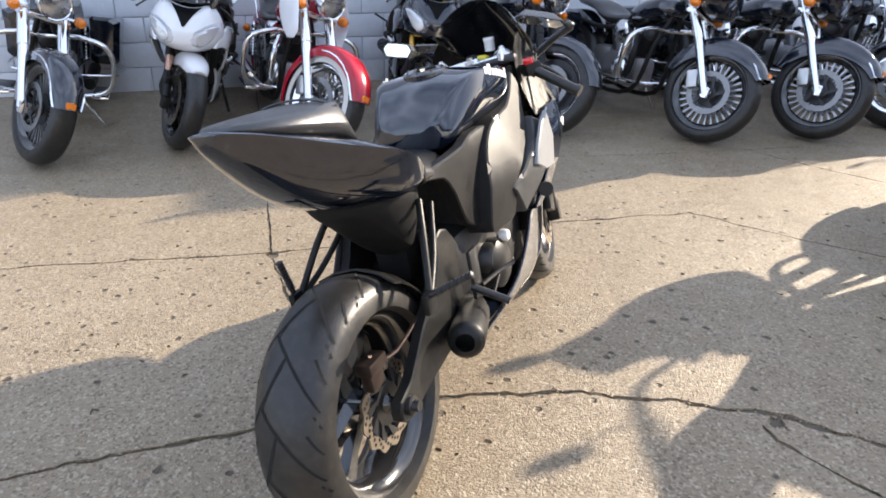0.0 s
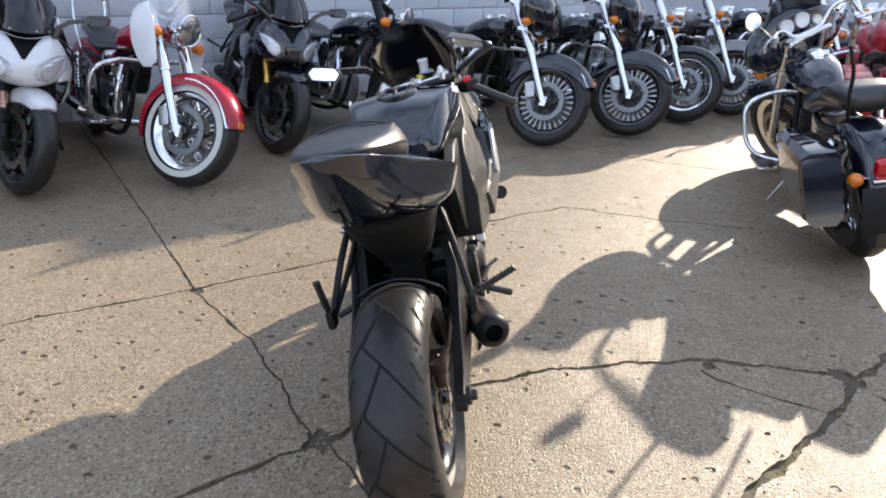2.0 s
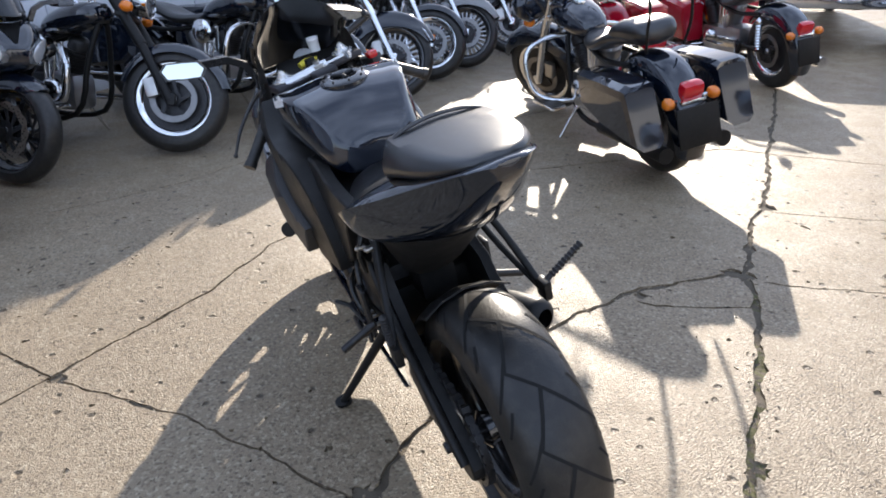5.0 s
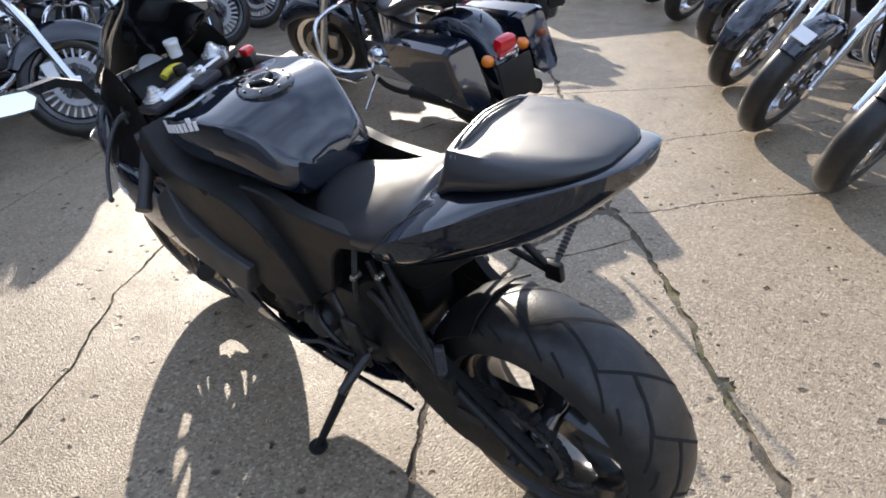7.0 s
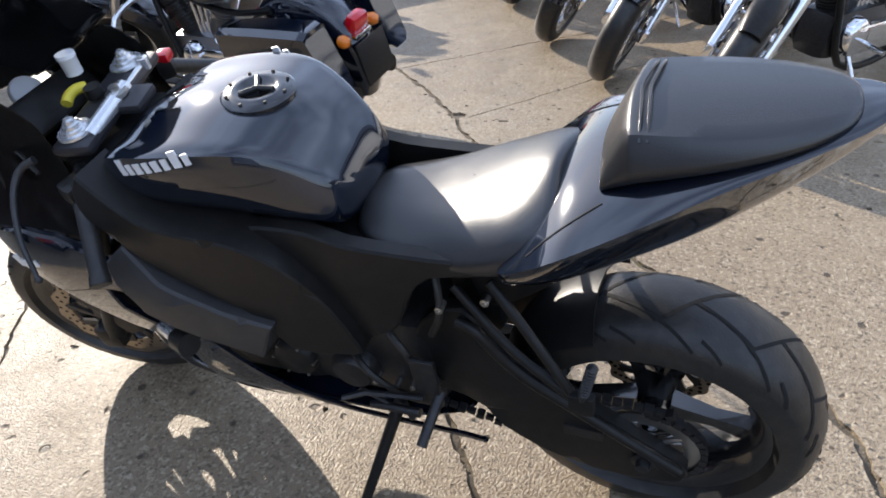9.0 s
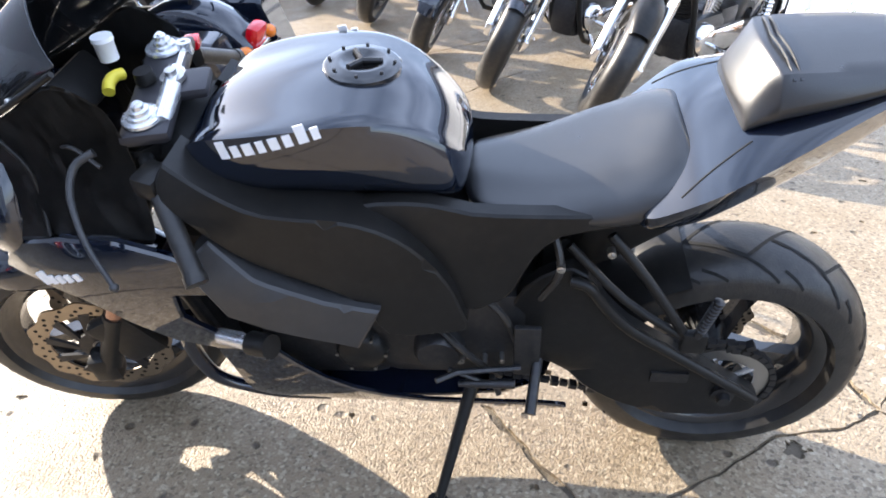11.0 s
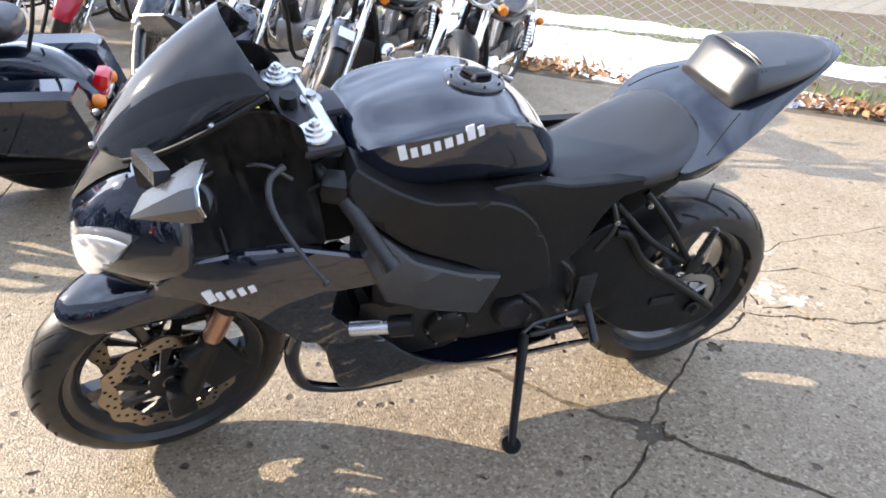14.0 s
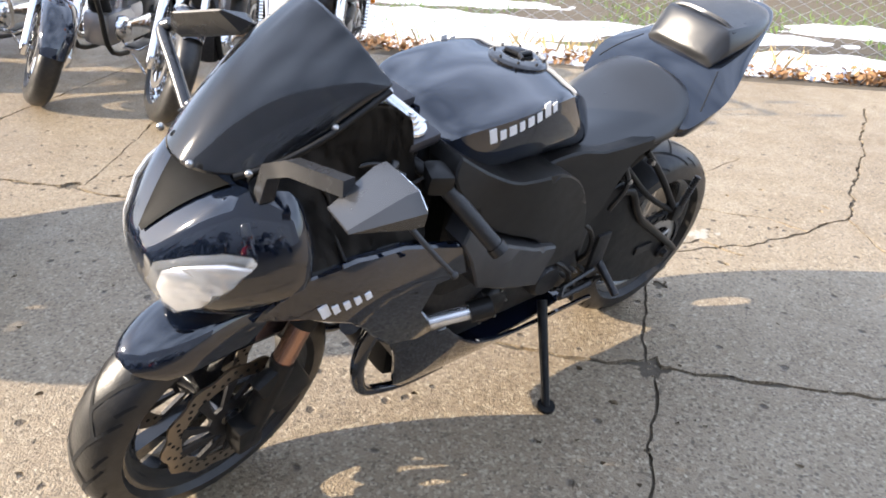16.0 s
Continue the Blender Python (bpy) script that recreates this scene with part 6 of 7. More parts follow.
    bm = lathe(bmesh.new(), [(0.0, 0.060), (0.05, 0.056), (0.085, 0.045), (0.085, 0.030), (0.0, 0.030)], 28, (0, hyy, hz), "y")
    part("headlight_lens", bm, LENSCLR, hd, "clear fluted lens", m=S)
    if lamps:
        bm = tube(bmesh.new(), [(-0.21, hyy - 0.03, hz - 0.11), (0.21, hyy - 0.03, hz - 0.11)], 0.012, 8)
        part("lamp_bar", bm, CHROME, b, m=S)
    for s in (-1, 1):
        if lamps:
            bm = lathe(bmesh.new(), [(0.0, -0.05), (0.04, -0.035), (0.056, 0.01), (0.058, 0.02), (0.052, 0.024)], 20, (s * 0.19, hyy, hz - 0.02), "y")
            pl = part("passing_lamp", bm, CHROME, b, "chrome passing lamp", m=S)
            part("passing_lamp_lens", lathe(bmesh.new(), [(0.0, 0.03), (0.05, 0.022), (0.05, 0.01), (0.0, 0.01)], 20, (s * 0.19, hyy, hz - 0.02), "y"), LENSCLR, pl, m=S)
        sx = 0.24 if lamps else 0.185
        bm = tube(bmesh.new(), [(s * 0.10, hyy - 0.06, hz - 0.07), (s * sx, hyy - 0.04, hz - 0.07)], 0.009, 6)
        sg = part("turn_signal", bm, CHROME, b, m=S)
        bm = lathe(bmesh.new(), [(0.0, 0.035), (0.025, 0.028), (0.034, 0.005), (0.032, -0.02), (0.015, -0.04), (0.0, -0.042)], 16, (s * sx, hyy - 0.03, hz - 0.07), "y")
        part("signal_lens", bm, AMBER, sg, "amber turn signal", m=S)
        # bar, grip, lever and mirror
        top = 0.99 + bars
        bm = tube(bmesh.new(), [(0, hy - 0.05, 1.00), (s * 0.09, hy - 0.05, 1.01), (s * 0.19, hy - 0.08, top), (s * 0.32, hy - 0.20, top), (s * 0.36, hy - 0.25, top - 0.01)], 0.0127, 8, 4)
        hb = part("handlebar", bm, CHROME, b, "chrome handlebar", m=S)
        part("grip", tube(bmesh.new(), [(s * 0.33, hy - 0.215, top - 0.003), (s * 0.42, hy - 0.32, top - 0.02)], 0.0175, 10), RUBBER, hb, "black rubber grip", m=S)
        bm = tube(bmesh.new(), [(s * 0.31, hy - 0.15, top - 0.005), (s * 0.36, hy - 0.17, top - 0.02), (s * 0.43, hy - 0.26, top - 0.03)], 0.006, 6, 3)
        part("lever", bm, CHROME, hb, m=S)
        if mirrors:
            bm = tube(bmesh.new(), [(s * 0.30, hy - 0.16, top), (s * 0.33, hy - 0.14, top + 0.07), (s * 0.37, hy - 0.15, top + 0.12)], 0.005, 6, 3)
            bm2 = lathe(bm, [(0.0, 0.016), (0.035, 0.012), (0.052, -0.004), (0.050, -0.010)], 18, (s * 0.385, hy - 0.15, top + 0.135), "y")
            mi = part("mirror", bm2, CHROME if not small else SATIN, b, m=S)
            part("mirror_glass", lathe(bmesh.new(), [(0.0, -0.008), (0.049, -0.008), (0.049, -0.004), (0.0, -0.004)], 18, (s * 0.385, hy - 0.15, top + 0.135), "y"), MIRROR, mi, m=S)
    if shield:
        bm = bmesh.new()
        rows = []
        for j in range(9):
            u = j / 8 * 2 - 1
            row = []
            for i in range(6):
                t = i / 5
                w = 0.24 * (0.75 + 0.35 * t) * (1 - 0.25 * max(0, t - 0.6))
                row.append(bm.verts.new((u * w, hy + 0.20 - 0.13 * u * u - 0.20 * t, 0.92 + 0.50 * t - 0.06 * u * u * t)))
            rows.append(row)
        for a, c in zip(rows, rows[1:]):
            for i in range(5):
                bm.faces.new((a[i], a[i + 1], c[i + 1], c[i]))
        bmesh.ops.solidify(bm, geom=bm.faces[:], thickness=0.004)
        part("windshield", bm, SHIELD, b, "clear touring windshield", m=S)
    if lower_shield:
        for s in (-1, 1):
            bm = panel(bmesh.new(), [(hy + 0.03, 0.98), (hy + 0.13, 0.90), (hy + 0.20, 0.68), (hy + 0.10, 0.62), (hy + 0.0, 0.75), (hy - 0.03, 0.92)], lambda y, z, s=s: s * (0.17 + 0.05 * math.sin((z - 0.6) * 6)), 0.004, 0.06, 2)
            part("wind_deflector", bm, WHITE, b, "pale lower wind deflector", m=S)
    if batwing:
        bw = [
            (hy + 0.31, [(0, 1.00), (0.06, 0.995), (0.12, 0.95), (0.11, 0.86), (0, 0.83)]),
            (hy + 0.28, [(0, 1.06), (0.14, 1.05), (0.22, 0.97), (0.20, 0.84), (0, 0.80)]),
            (hy + 0.20, [(0, 1.13), (0.20, 1.11), (0.31, 0.99), (0.28, 0.83), (0, 0.79)]),
            (hy + 0.10, [(0, 1.16), (0.22, 1.14), (0.37, 1.00), (0.33, 0.82), (0, 0.80)]),
            (hy + 0.06, [(0, 1.13), (0.20, 1.11), (0.36, 0.99), (0.32, 0.83), (0, 0.82)]),
        ]
        fg = part("fork_fairing", body(bmesh.new(), bw), paint, b, "black fork-mounted fairing", m=S, sub=1)
        for x, z, r in ((-0.055, 1.055, 0.040), (0.055, 1.055, 0.040), (-0.15, 1.02, 0.024), (0.15, 1.02, 0.024)):
            bm = lathe(bmesh.new(), [(0.0, -0.004), (r, -0.004), (r * 1.15, -0.008), (r * 1.15, 0.02), (0.0, 0.02)], 18, (x, hy + 0.055, z), "y")
            part("gauge", bm, SIGNW, fg, "round pale-faced gauge", m=S)
        bm = bmesh.new()
        rows = []
        for j in range(7):
            u = j / 6 * 2 - 1
            rows.append([bm.verts.new((u * 0.24 * (1 - 0.25 * t), hy + 0.20 - 0.08 * u * u - 0.10 * t, 1.10 - 0.05 * u * u + 0.14 * t * (1 - 0.3 * u * u))) for t in (0, 0.33, 0.66, 1)])
        for a, c in zip(rows, rows[1:]):
            for i in range(3):
                bm.faces.new((a[i], a[i + 1], c[i + 1], c[i]))
        bmesh.ops.solidify(bm, geom=bm.faces[:], thickness=0.004)
        part("fairing_screen", bm, SMOKE, fg, "low smoked fairing screen", m=S)
    # frame and engine
    bm = bmesh.new()
    for s in (-1, 1):
        tube(bm, [(0, hy - 0.08, 0.88), (s * 0.09, hy - 0.16, 0.55), (s * 0.12, hy - 0.28, 0.20), (s * 0.12, 0.45, 0.17), (s * 0.11, 0.30, 0.36)], 0.018, 8, 4)
        tube(bm, [(0, hy - 0.09, 0.80), (s * 0.05, 0.75, 0.66), (s * 0.10, 0.40, 0.60), (s * 0.10, 0.10, 0.62)], 0.017, 8, 4)
        tube(bm, [(s * 0.10, 0.42, 0.34), (s * 0.105, 0.0, RR)], 0.022, 8)
    part("frame", bm, MATTE, b)
    bm = bmesh.new()
    box(bm, (0, 0.70, 0.33), (0.20, 0.46, 0.24), 0.06)
    box(bm, (0, 0.46, 0.36), (0.20, 0.22, 0.22), 0.05)
    en = part("engine", bm, ALLOY if not small else DARKALLOY, b, "v-twin engine crankcase")
    for k, (tilt, yy) in enumerate(((26, 0.62), (-22, 0.82))):
        prof = [(0.0, 0.0)]
        for i in range(11):
            prof += [(0.070, 0.02 + i * 0.017), (0.070, 0.026 + i * 0.017), (0.054, 0.028 + i * 0.017), (0.054, 0.036 + i * 0.017)]
        prof += [(0.066, 0.215), (0.066, 0.27), (0.045, 0.295), (0.0, 0.30)]
        bm = lathe(bmesh.new(), prof, 18, axis="z")
        part("cylinder", bm, DARKALLOY if k else ALLOY, en, "finned engine cylinder", m=Matrix.Translation((0, yy, 0.40)) @ Matrix.Rotation(radians(tilt), 4, "X"))
    for s in (-1, 1):
        bm = lathe(bmesh.new(), [(0.0, s * 0.155), (0.06, s * 0.152), (0.085, s * 0.135), (0.092, s * 0.09), (0.0, s * 0.09)], 24, (0, 0.76, 0.33))
        if s < 0:
            box(bm, (-0.125, 0.58, 0.31), (0.05, 0.46, 0.15), 0.022)
        part("engine_cover", bm, CHROME, en, "chrome engine cover")
        for k in range(3):
            part("pushrod_tube", tube(bmesh.new(), [(0.115 if s > 0 else -0.05, 0.69 + 0.03 * k + 0.03 * s, 0.40), (0.09 if s > 0 else -0.05, 0.66 + 0.05 * k + 0.05 * s, 0.64)], 0.009, 8), CHROME, en)
    bm = lathe(bmesh.new(), [(0.0, 0.175), (0.06, 0.172), (0.085, 0.155), (0.088, 0.10), (0.0, 0.10)], 26, (0, 0.73, 0.60))
    part("air_cleaner", bm, CHROME, b, "round chrome air cleaner")
    bm = tube(bmesh.new(), [(0.10, 0.88, 0.60), (0.16, 0.95, 0.48), (0.165, 0.88, 0.27), (0.17, 0.55, 0.21), (0.175, -0.28, 0.23)], 0.026, 10, 5)
    tube(bm, [(0.175, 0.30, 0.215), (0.175, -0.35, 0.24)], 0.044, 14)
    part("exhaust", bm, CHROME if not bags else MATTE, b, "long exhaust pipe and silencer")
    if bags:
        bm = tube(bmesh.new(), [(-0.175, 0.35, 0.215), (-0.175, -0.36, 0.24)], 0.044, 14)
        part("exhaust", bm, MATTE, b, "long black silencer")
    # tank, seat, rear fender
    tank = [
        (0.66, [(0, 0.765), (0.05, 0.76), (0.075, 0.72), (0.06, 0.68), (0, 0.67)]),
        (0.76, [(0, 0.835), (0.09, 0.82), (0.135, 0.745), (0.11, 0.68), (0, 0.67)]),
        (0.90, [(0, 0.885), (0.11, 0.865), (0.165, 0.785), (0.14, 0.70), (0, 0.69)]),
        (1.04, [(0, 0.905), (0.11, 0.885), (0.160, 0.81), (0.13, 0.73), (0, 0.72)]),
        (1.13, [(0, 0.895), (0.08, 0.88), (0.115, 0.82), (0.09, 0.76), (0, 0.75)]),
        (1.17, [(0, 0.86), (0.04, 0.85), (0.06, 0.82), (0.05, 0.79), (0, 0.78)]),
    ]
    if small:
        tank = [(y - 0.06, [(x * 0.82, z + 0.03) for x, z in hh]) for y, hh in tank]
    tk = part("fuel_tank", body(bmesh.new(), tank), paint, b, sub=2)
    part("fuel_cap", lathe(bmesh.new(), [(0.0, 0.016), (0.026, 0.014), (0.032, 0.004), (0.032, -0.01)], 18, (0.05, 0.95, 0.885 + (0.03 if small else 0)), "z"), CHROME, tk, "chrome fuel cap")
    if not small:
        bm = body(bmesh.new(), [(0.83, [(0, 0.885), (0.025, 0.88), (0.03, 0.86), (0.02, 0.84), (0, 0.83)]), (0.93, [(0, 0.925), (0.045, 0.915), (0.055, 0.885), (0.04, 0.86), (0, 0.85)]), (1.09, [(0, 0.930), (0.045, 0.92), (0.05, 0.89), (0.04, 0.86), (0, 0.85)])])
        part("tank_console", bm, CHROME, tk, "chrome tank console", sub=1)
    seat = [
        (0.70, [(0, 0.745), (0.06, 0.74), (0.09, 0.71), (0.08, 0.67), (0, 0.66)]),
        (0.56, [(0, 0.705), (0.12, 0.705), (0.165, 0.675), (0.14, 0.64), (0, 0.63)]),
        (0.42, [(0, 0.715), (0.15, 0.725), (0.18, 0.69), (0.15, 0.645), (0, 0.64)]),
        (0.32, [(0, 0.785), (0.13, 0.785), (0.155, 0.75), (0.13, 0.70), (0, 0.69)]),
        (0.14, [(0, 0.810), (0.11, 0.805), (0.135, 0.775), (0.12, 0.73), (0, 0.72)]),
        (-0.02, [(0, 0.800), (0.09, 0.795), (0.105, 0.77), (0.09, 0.735), (0, 0.73)]),
        (-0.06, [(0, 0.78), (0.05, 0.775), (0.06, 0.76), (0.05, 0.745), (0, 0.74)]),
    ]
    part("seat", body(bmesh.new(), seat), VINYL, b, "black vinyl two-up seat", sub=2)
    if backrest:
        if backrest == "rods":
            bm = body(bmesh.new(), [(0.30, [(0, 0.79), (0.10, 0.79), (0.14, 0.77), (0.12, 0.74), (0, 0.74)]), (0.24, [(0, 0.85), (0.12, 0.85), (0.155, 0.81), (0.13, 0.74), (0, 0.74)]), (0.02, [(0, 0.88), (0.12, 0.88), (0.15, 0.83), (0.12, 0.74), (0, 0.74)]), (-0.08, [(0, 0.84), (0.09, 0.84), (0.11, 0.80), (0.10, 0.74), (0, 0.74)])])
            br = part("passenger_seat", bm, VINYL, b, "plump black vinyl passenger seat", sub=2)
            for e in (-1, 1):
                part("rack_rod", tube(bmesh.new(), [(e * 0.11, -0.10, 0.72), (e * 0.125, -0.15, 0.84), (e * 0.12, -0.18, 0.96), (e * 0.14, -0.19, 1.08)], 0.0085, 6, 4), MATTE, br, "thin upright black rack rod")
        else:
            bm = bmesh.new()
            box(bm, (0, -0.12, 1.06), (0.26, 0.07, 0.20), 0.035)
            br = part("backrest", bm, VINYL, b, "padded black backrest")
            bm = tube(bmesh.new(), [(-0.11, 0.05, 0.62), (-0.11, -0.12, 0.80), (-0.10, -0.16, 1.10), (0, -0.17, 1.18), (0.10, -0.16, 1.10), (0.11, -0.12, 0.80), (0.11, 0.05, 0.62)], 0.010, 8, 4)
            part("sissy_bar", bm, CHROME, br, "chrome sissy bar")
    rf = part("rear_fender", fender_arc(bmesh.new(), 0, RR, RR + 0.055, 0.100, 38, 205, 0.09), paint, b)
    ty, tz = (RR + 0.070) * math.cos(radians(146)), RR + (RR + 0.070) * math.sin(radians(146))
    bm = bmesh.new()
    box(bm, (0, ty, tz), (0.125, 0.07, 0.095), 0.03, Matrix.Rotation(radians(18), 4, "X"))
    tlp = part("tail_light", bm, LENSRED, b, "red tail light lens")
    bm = bmesh.new()
    box(bm, (0, ty + 0.008, tz - 0.055), (0.14, 0.075, 0.022), 0.008)
    part("tail_light_bezel", bm, CHROME, tlp, m=None)
    for s in (-1, 1):
        bm = tube(bmesh.new(), [(0, ty + 0.02, tz - 0.05), (s * 0.125, ty + 0.01, tz - 0.045)], 0.009, 6)
        sg = part("rear_signal", bm, CHROME, b)
        part("signal_lens", lathe(bmesh.new(), [(0.0, -0.032), (0.022, -0.026), (0.033, -0.004), (0.030, 0.02), (0.0, 0.035)], 16, (s * 0.13, ty, tz - 0.045), "y"), AMBER, sg, "amber rear signal")
    bm = bmesh.new()
    box(bm, (0, ty - 0.065, tz - 0.175), (0.24 if bags == "stretched" else 0.19, 0.012, 0.21), 0.004, Matrix.Rotation(radians(-8), 4, "X"))
    part("plate_panel", bm, SATIN, rf, "plain dark plate panel")
    if bags:
        bmat = bagmat or paint
        for s in (-1, 1):
            rings = []
            long_bag = ((0.34, 0.44, 0.58, 0.19, 0.29), (0.29, 0.40, 0.605, 0.18, 0.325), (0.05, 0.35, 0.625, 0.18, 0.345), (-0.245, 0.31, 0.63, 0.18, 0.352), (-0.275, 0.305, 0.62, 0.185, 0.340))
            for y, z0, z1, x0, x1 in long_bag if bags == "stretched" else ((0.20, 0.40, 0.66, 0.185, 0.33), (0.16, 0.34, 0.68, 0.175, 0.375), (-0.08, 0.31, 0.67, 0.175, 0.390), (-0.285, 0.30, 0.645, 0.175, 0.385), (-0.305, 0.315, 0.635, 0.185, 0.372)):
                r = 0.03
                rings.append([(s * x0, y, z0 + r), (s * (x0 + r), y, z0), (s * (x1 - r), y, z0), (s * x1, y, z0 + r), (s * (x1 + 0.008), y, z1 - r), (s * (x1 - 0.03), y, z1), (s * (x0 + r), y, z1), (s * x0, y, z1 - r)])
            if bags == "stretched":
                rings[-2:] = [[(x, y - 0.10 * (0.63 - z) / 0.32, z) for x, y, z in r] for r in rings[-2:]]
            bg = part("saddlebag", loft(bmesh.new(), rings), bmat, b, "hard black saddlebag", sharp=0.4)
            lid = [(y - 0.002 * k, z1 + 0.002, x0, x1) for k, (y, z0, z1, x0, x1) in enumerate(long_bag)]
            rings = [[(s * (x0 - 0.003), y, z1 - 0.055), (s * (x1 + 0.012), y, z1 - 0.055), (s * (x1 + 0.010), y, z1 - 0.015), (s * (x1 - 0.03), y, z1 + 0.006), (s * (x0 + 0.02), y, z1 + 0.006), (s * (x0 - 0.003), y, z1 - 0.015)] for y, z1, x0, x1 in (lid if bags == "stretched" else ((0.205, 0.662, 0.185, 0.33), (0.16, 0.682, 0.175, 0.375), (-0.08, 0.672, 0.175, 0.390), (-0.290, 0.647, 0.175, 0.385), (-0.310, 0.637, 0.185, 0.372)))]
            part("saddlebag_lid", loft(bmesh.new(), rings), bmat, bg, "saddlebag lid", sharp=0.4)
            if bags != "stretched":
                part("bag_rail", tube(bmesh.new(), [(s * 0.15, 0.26, 0.26), (s * 0.36, 0.20, 0.27), (s * 0.385, -0.20, 0.27), (s * 0.20, -0.33, 0.27)], 0.011, 8, 4), CHROME, b, "chrome bag guard rail")
    if trunk:
        bm = bmesh.new()
        body(bm, [(-0.50, [(0, 0.98), (0.14, 0.98), (0.20, 0.94), (0.18, 0.86), (0, 0.84)]), (-0.44, [(0, 1.05), (0.18, 1.04), (0.26, 0.96), (0.24, 0.82), (0, 0.80)]), (-0.20, [(0, 1.07), (0.19, 1.06), (0.27, 0.97), (0.25, 0.82), (0, 0.80)]), (-0.12, [(0, 1.02), (0.16, 1.01), (0.23, 0.95), (0.22, 0.83), (0, 0.81)])])
        part("tour_trunk", bm, paint, b, "rounded rear trunk", sub=2)
    if crash:
        bm = tube(bmesh.new(), [(0, hy - 0.14, 0.66), (0.20, hy - 0.10, 0.67), (0.36, hy - 0.10, 0.60), (0.375, hy - 0.14, 0.40), (0.30, hy - 0.20, 0.30), (0.10, hy - 0.28, 0.26), (-0.10, hy - 0.28, 0.26), (-0.30, hy - 0.20, 0.30), (-0.375, hy - 0.14, 0.40), (-0.36, hy - 0.10, 0.60), (-0.20, hy - 0.10, 0.67), (0, hy - 0.14, 0.66)], 0.016, 10, 4)
        part("crash_bar", bm, CHROME, b, "chrome engine guard bar")
    for s in (-1, 1):
        if boards:
            bm = bmesh.new()
            box(bm, (s * 0.29, 0.88, 0.27), (0.11, 0.32, 0.022), 0.01)
            fb = part("floorboard", bm, CHROME, b, "chrome-edged floorboard")
            bm = bmesh.new()
            box(bm, (s * 0.29, 0.88, 0.284), (0.095, 0.29, 0.008), 0.003)
            part("board_rubber", bm, RUBBER, fb)
        else:
            part("foot_peg", tube(bmesh.new(), [(s * 0.13, 0.72, 0.30), (s * 0.27, 0.73, 0.29)], 0.014, 8), CHROME, b)
        part("shock", lathe(bmesh.new(), [(0.0, 0.0), (0.026, 0.0)] + [(0.030 if i % 2 else 0.022, 0.01 + i * 0.012) for i in range(18)] + [(0.026, 0.24), (0.0, 0.26)], 12, (s * 0.135, 0.05, RR + 0.02), "z"), CHROME, b, "chrome shock absorber")
    sh = math.sin(radians(lean)) * 0.25
    bm = tube(bmesh.new(), [(-0.13, 0.78, 0.24), (-0.30, 0.80, 0.060 - sh + 0.0)], (0.014, 0.010), 8)
    part("side_stand", bm, CHROME, b, "chrome side stand")
    return b

# ---- assembly ----
sport_bike("sport_motorcycle", pose(-0.0319, 0, 0.004, 0, 0, -1.42) @ pose(0, 0, 0, 0, -12.71, 0), "gloss black sport motorcycle leaning on its side stand", "", GLOSS)


def sport_at(label, F, az, paint, steer, slider=None):
    h = Vector((math.sin(radians(az)), math.cos(radians(az)), 0))
    base = Vector((F[0], F[1], 0.004)) - h * 1.49
    m = Matrix.Translation(base) @ Matrix.Rotation(radians(-az), 4, "Z") @ Matrix.Rotation(radians(-10), 4, "Y")
    return sport_bike("sport_motorcycle", m, label, WALLROW, paint, steer, False, slider)


WALLROW, LAWNROW, MIDROW = "motorcycles parked along the block wall", "motorcycles parked along the lawn", "motorcycles parked in the middle of the lot"
cruiser("touring_motorcycle", "black touring cruiser with windshield and chrome crash bar by the wall", (-3.10, 1.711), 138, WALLROW, steer=30, front="multi", trim=True, bags=True, shield=True, crash=True, lamps=False)
sport_at("white sport motorcycle with twin headlights by the block wall", (-2.568, 2.295), 148.3, WHITE, 24)
cruiser("cruiser_motorcycle", "red and white cruiser with whitewall tyres and studded seat", (-1.727, 2.555), 135, WALLROW, paint=RED, steer=30, front="wire", rear="wire", whitewall=True, backrest=True, shield=True, lower_shield=True, crash=True, trim=True, fender_drop=0.045)
sport_at("black sport motorcycle with gold forks by the block wall", (-1.395, 3.383), 150, GLOSS, 18, GOLD)
cruiser("cruiser_motorcycle", "black softail cruiser with solid disc wheels by the wall", (-0.519, 3.61), 134.5, WALLROW, steer=28, front="disc", rear="disc", fender_drop=0.03, fork=MATTE, bars=0.12)
cruiser("touring_motorcycle", "black bagger with valanced chrome-trimmed front fender", (0.505, 3.90), 136, WALLROW, batwing=True, steer=28, front="multi", trim=True, bags=True, crash=True, lamps=True, fender_drop=0.10)
cruiser("touring_motorcycle", "black bagger with chrome-trimmed fender and passing lamps", (1.219, 4.325), 136, WALLROW, batwing=True, steer=28, front="multi", trim=True, bags=True, crash=True, lamps=True, fender_drop=0.10)
cruiser("cruiser_motorcycle", "dark cruiser with many-spoked wire front wheel", (1.814, 4.921), 136, WALLROW, steer=25, front="wire", rear="wire", fender_drop=0.03, bars=0.25)
cruiser("cruiser_motorcycle", "silver-grey cruiser with deep front fender", (2.359, 5.313), 135.7, WALLROW, paint=GREYP, steer=25, front="multi", crash=True, fender_drop=0.08, lamps=True)
cruiser("touring_motorcycle", "black touring cruiser with chrome crash bar in the row", (3.173, 5.832), 135, WALLROW, steer=26, front="multi", bags=True, crash=True, shield=True, fender_drop=0.08)
cruiser("cruiser_motorcycle", "dark cruiser with wire wheels farther along the row", (3.843, 6.306), 135, WALLROW, steer=24, front="wire", fender_drop=0.05, shield=True)
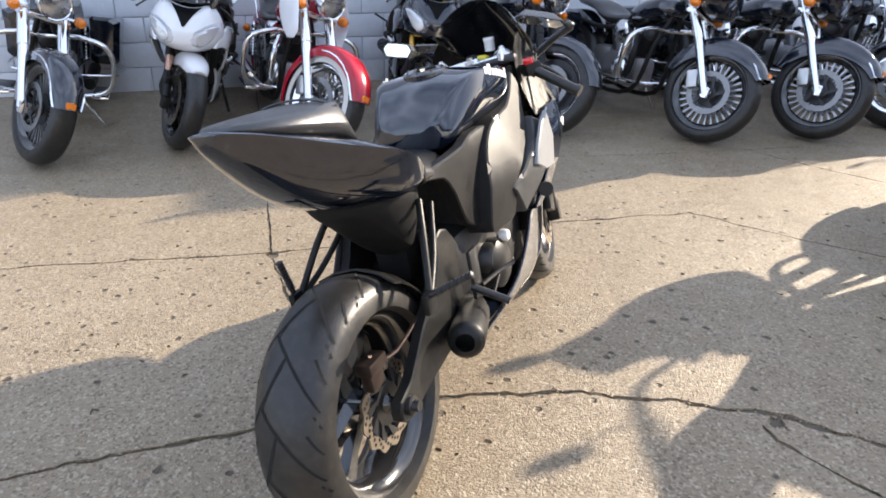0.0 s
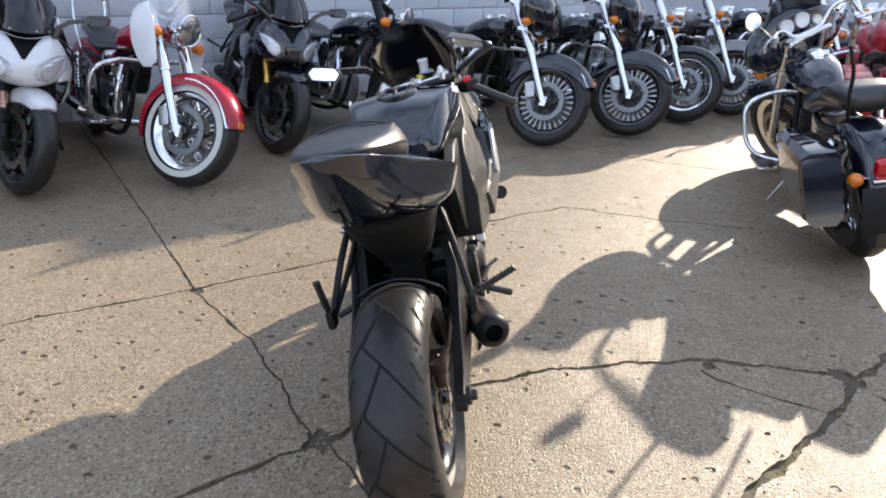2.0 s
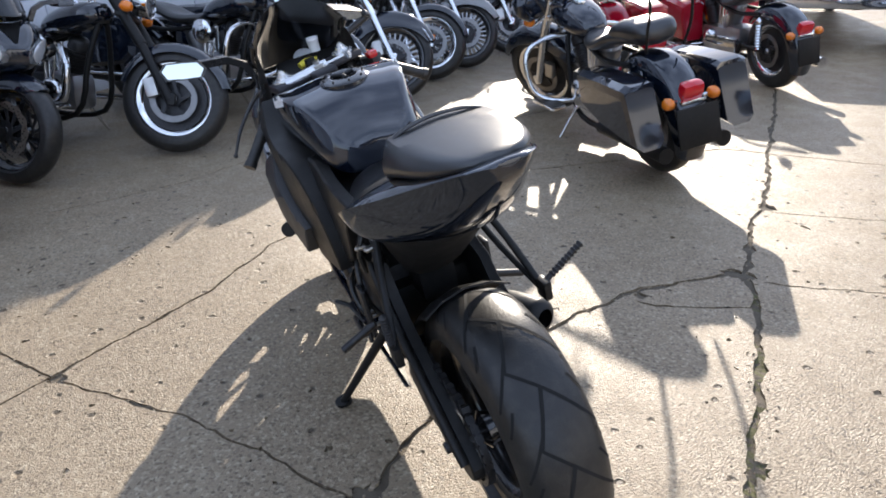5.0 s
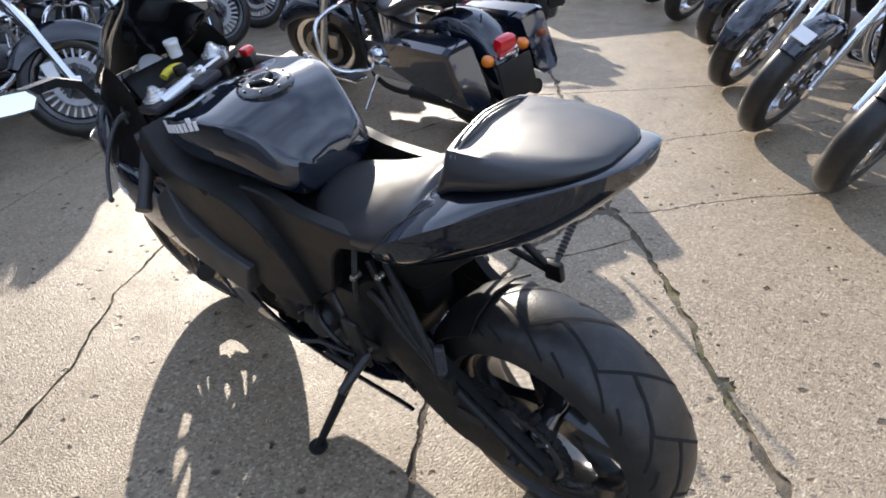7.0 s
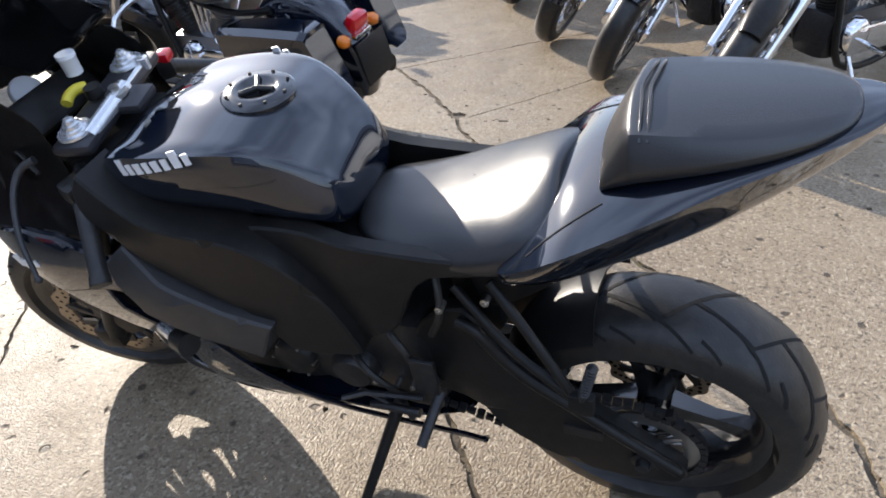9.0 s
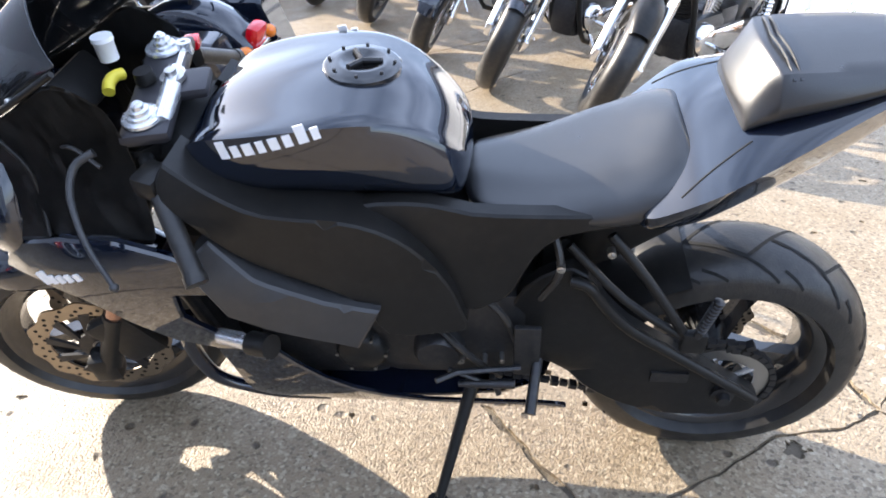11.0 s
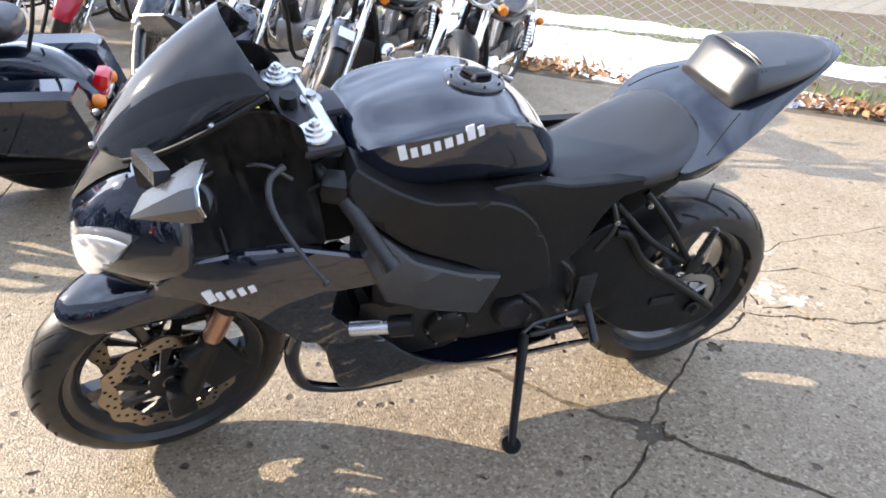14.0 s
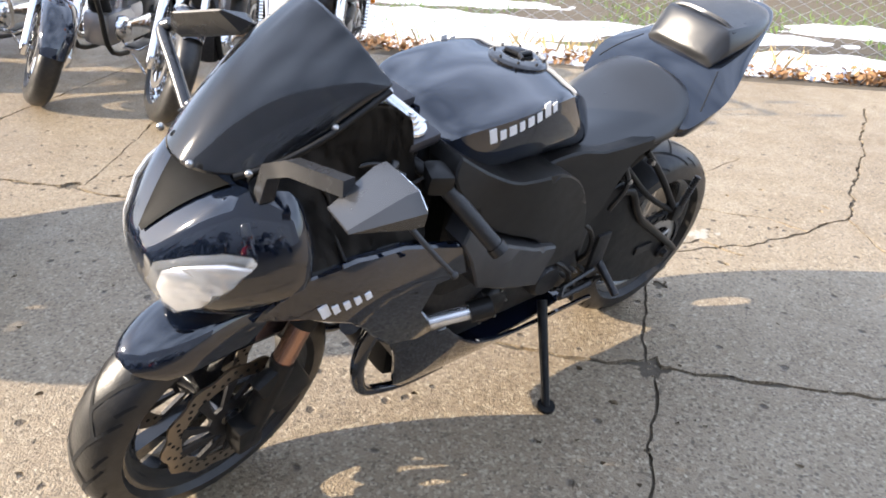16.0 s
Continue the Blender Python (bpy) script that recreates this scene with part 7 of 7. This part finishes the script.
cruiser("touring_motorcycle", "blue touring cruiser near the end of the row", (4.436, 6.809), 135, WALLROW, paint=BLUEP, steer=24, front="multi", bags=True, crash=True)

# the middle of the lot
# solid front wheel disc is made up, to close gaps in the bagger's shadow
cruiser("touring_motorcycle", "black bagger with hard saddlebags and red tail light", (2.255, 3.48), 9.0, MIDROW, wb=1.50, steer=28, lean=11, front="disc", rear="multi", bags="stretched", crash=True, lamps=True, fender_drop=0.08, bars=0.10, mirrors=True, batwing=True, backrest="rods")
cruiser("cruiser_motorcycle", "black cruiser with wide rear tyre behind the bagger", (4.645, 4.91), 9.8, MIDROW, paint=GLOSS, steer=24, front="wire", rear="disc", bars=0.14)
cruiser("touring_motorcycle", "red touring cruiser with a rounded trunk", (3.712, 5.584), 17.8, MIDROW, paint=RED, steer=22, front="multi", bags=True, trunk=True, crash=True)
cruiser("touring_motorcycle", "dark red touring cruiser farther down the lot", (5.181, 6.067), 16, MIDROW, paint=RED, steer=22, front="multi", bags=True, trunk=True)
cruiser("cruiser_motorcycle", "black cruiser at the far end of the lot", (6.208, 6.814), 18.8, MIDROW, steer=22, front="wire", bags=True)

# the row along the lawn
LAWNBIKES = [
    ((2.211, 0.041), GREYP, "silver-grey standard motorcycle with bare chrome fork", dict(small=True, front="wire", boards=False, fender_drop=0.02, fmat=SATIN)),
    ((2.804, 0.587), GLOSS, "black cruiser with a knobbly front tyre and chrome fork", dict(small=True, front="wire", boards=False, fender_drop=0.03, tag=True)),
    ((3.56, 1.065), GLOSS, "black cruiser with tall chrome fork in the row", dict(front="wire", fender_drop=0.05)),
    ((4.637, 1.613), GLOSS, "black and chrome cruiser with crash bar in the row", dict(front="multi", crash=True, fender_drop=0.06)),
    ((5.426, 2.253), RED, "dark red cruiser with wire wheels in the row", dict(front="wire", fender_drop=0.06)),
    ((6.216, 2.904), GLOSS, "black cruiser with chrome fork far along the row", dict(front="multi", crash=True, fender_drop=0.06)),
    ((7.037, 3.578), GLOSS, "black touring cruiser far along the row", dict(front="multi", bags=True, shield=True, fender_drop=0.06)),
]
for F, pt, lab, kw in LAWNBIKES:
    cruiser("cruiser_motorcycle", lab, F, -48.3, LAWNROW, paint=pt, steer=35, lean=9, **kw)



def make_pickup(m):
    t = thing("pickup_truck", m, "dark pickup truck parked at the far end of the lot", "truck")
    bm = body(bmesh.new(), [(-2.6, [(0, 1.02), (0.80, 1.02), (0.90, 0.95), (0.90, 0.50), (0, 0.45)]), (-0.6, [(0, 1.08), (0.86, 1.08), (0.95, 0.98), (0.95, 0.48), (0, 0.42)]), (1.4, [(0, 1.10), (0.86, 1.10), (0.95, 0.98), (0.95, 0.48), (0, 0.42)]), (2.6, [(0, 1.02), (0.78, 1.0), (0.88, 0.9), (0.88, 0.48), (0, 0.45)])])
    bd = part("body", bm, GLOSS, t)
    bm = body(bmesh.new(), [(-0.7, [(0, 1.76), (0.58, 1.76), (0.68, 1.66), (0.84, 1.08), (0, 1.05)]), (0.5, [(0, 1.80), (0.62, 1.80), (0.70, 1.70), (0.86, 1.10), (0, 1.05)]), (1.25, [(0, 1.25), (0.62, 1.24), (0.72, 1.18), (0.80, 1.08), (0, 1.05)])])
    cb = part("cab", bm, GLOSS, t)
    for s in (-1, 1):
        part("side_window", panel(bmesh.new(), [(-0.55, 1.18), (-0.50, 1.62), (0.45, 1.66), (0.95, 1.18)], lambda y, z, s=s: s * (0.872 - 0.26 * (z - 1.08)), 0.02, 0.3), SMOKE, cb, "dark side window")
        bm = bmesh.new()
        box(bm, (s * 0.83, -2.60, 0.85), (0.13, 0.05, 0.30), 0.02)
        part("tail_lamp", bm, LENSRED, t, "red tail lamp")
        for y in (-1.6, 1.65):
            wheel(t, "wheel", (s * 0.84, y, 0.37), 0.37, 0.24, 0.22, "multi", disc=0, seg=30)
    bm = bmesh.new()
    box(bm, (0, -2.68, 0.56), (1.7, 0.12, 0.18), 0.03)
    part("rear_bumper", bm, CHROME, t, "chrome rear bumper")


make_pickup(Matrix.Translation((8.0, 6.2, 0)) @ Matrix.Rotation(radians(-38), 4, "Z"))
make_building()
make_lawn()
make_fence()
make_house()
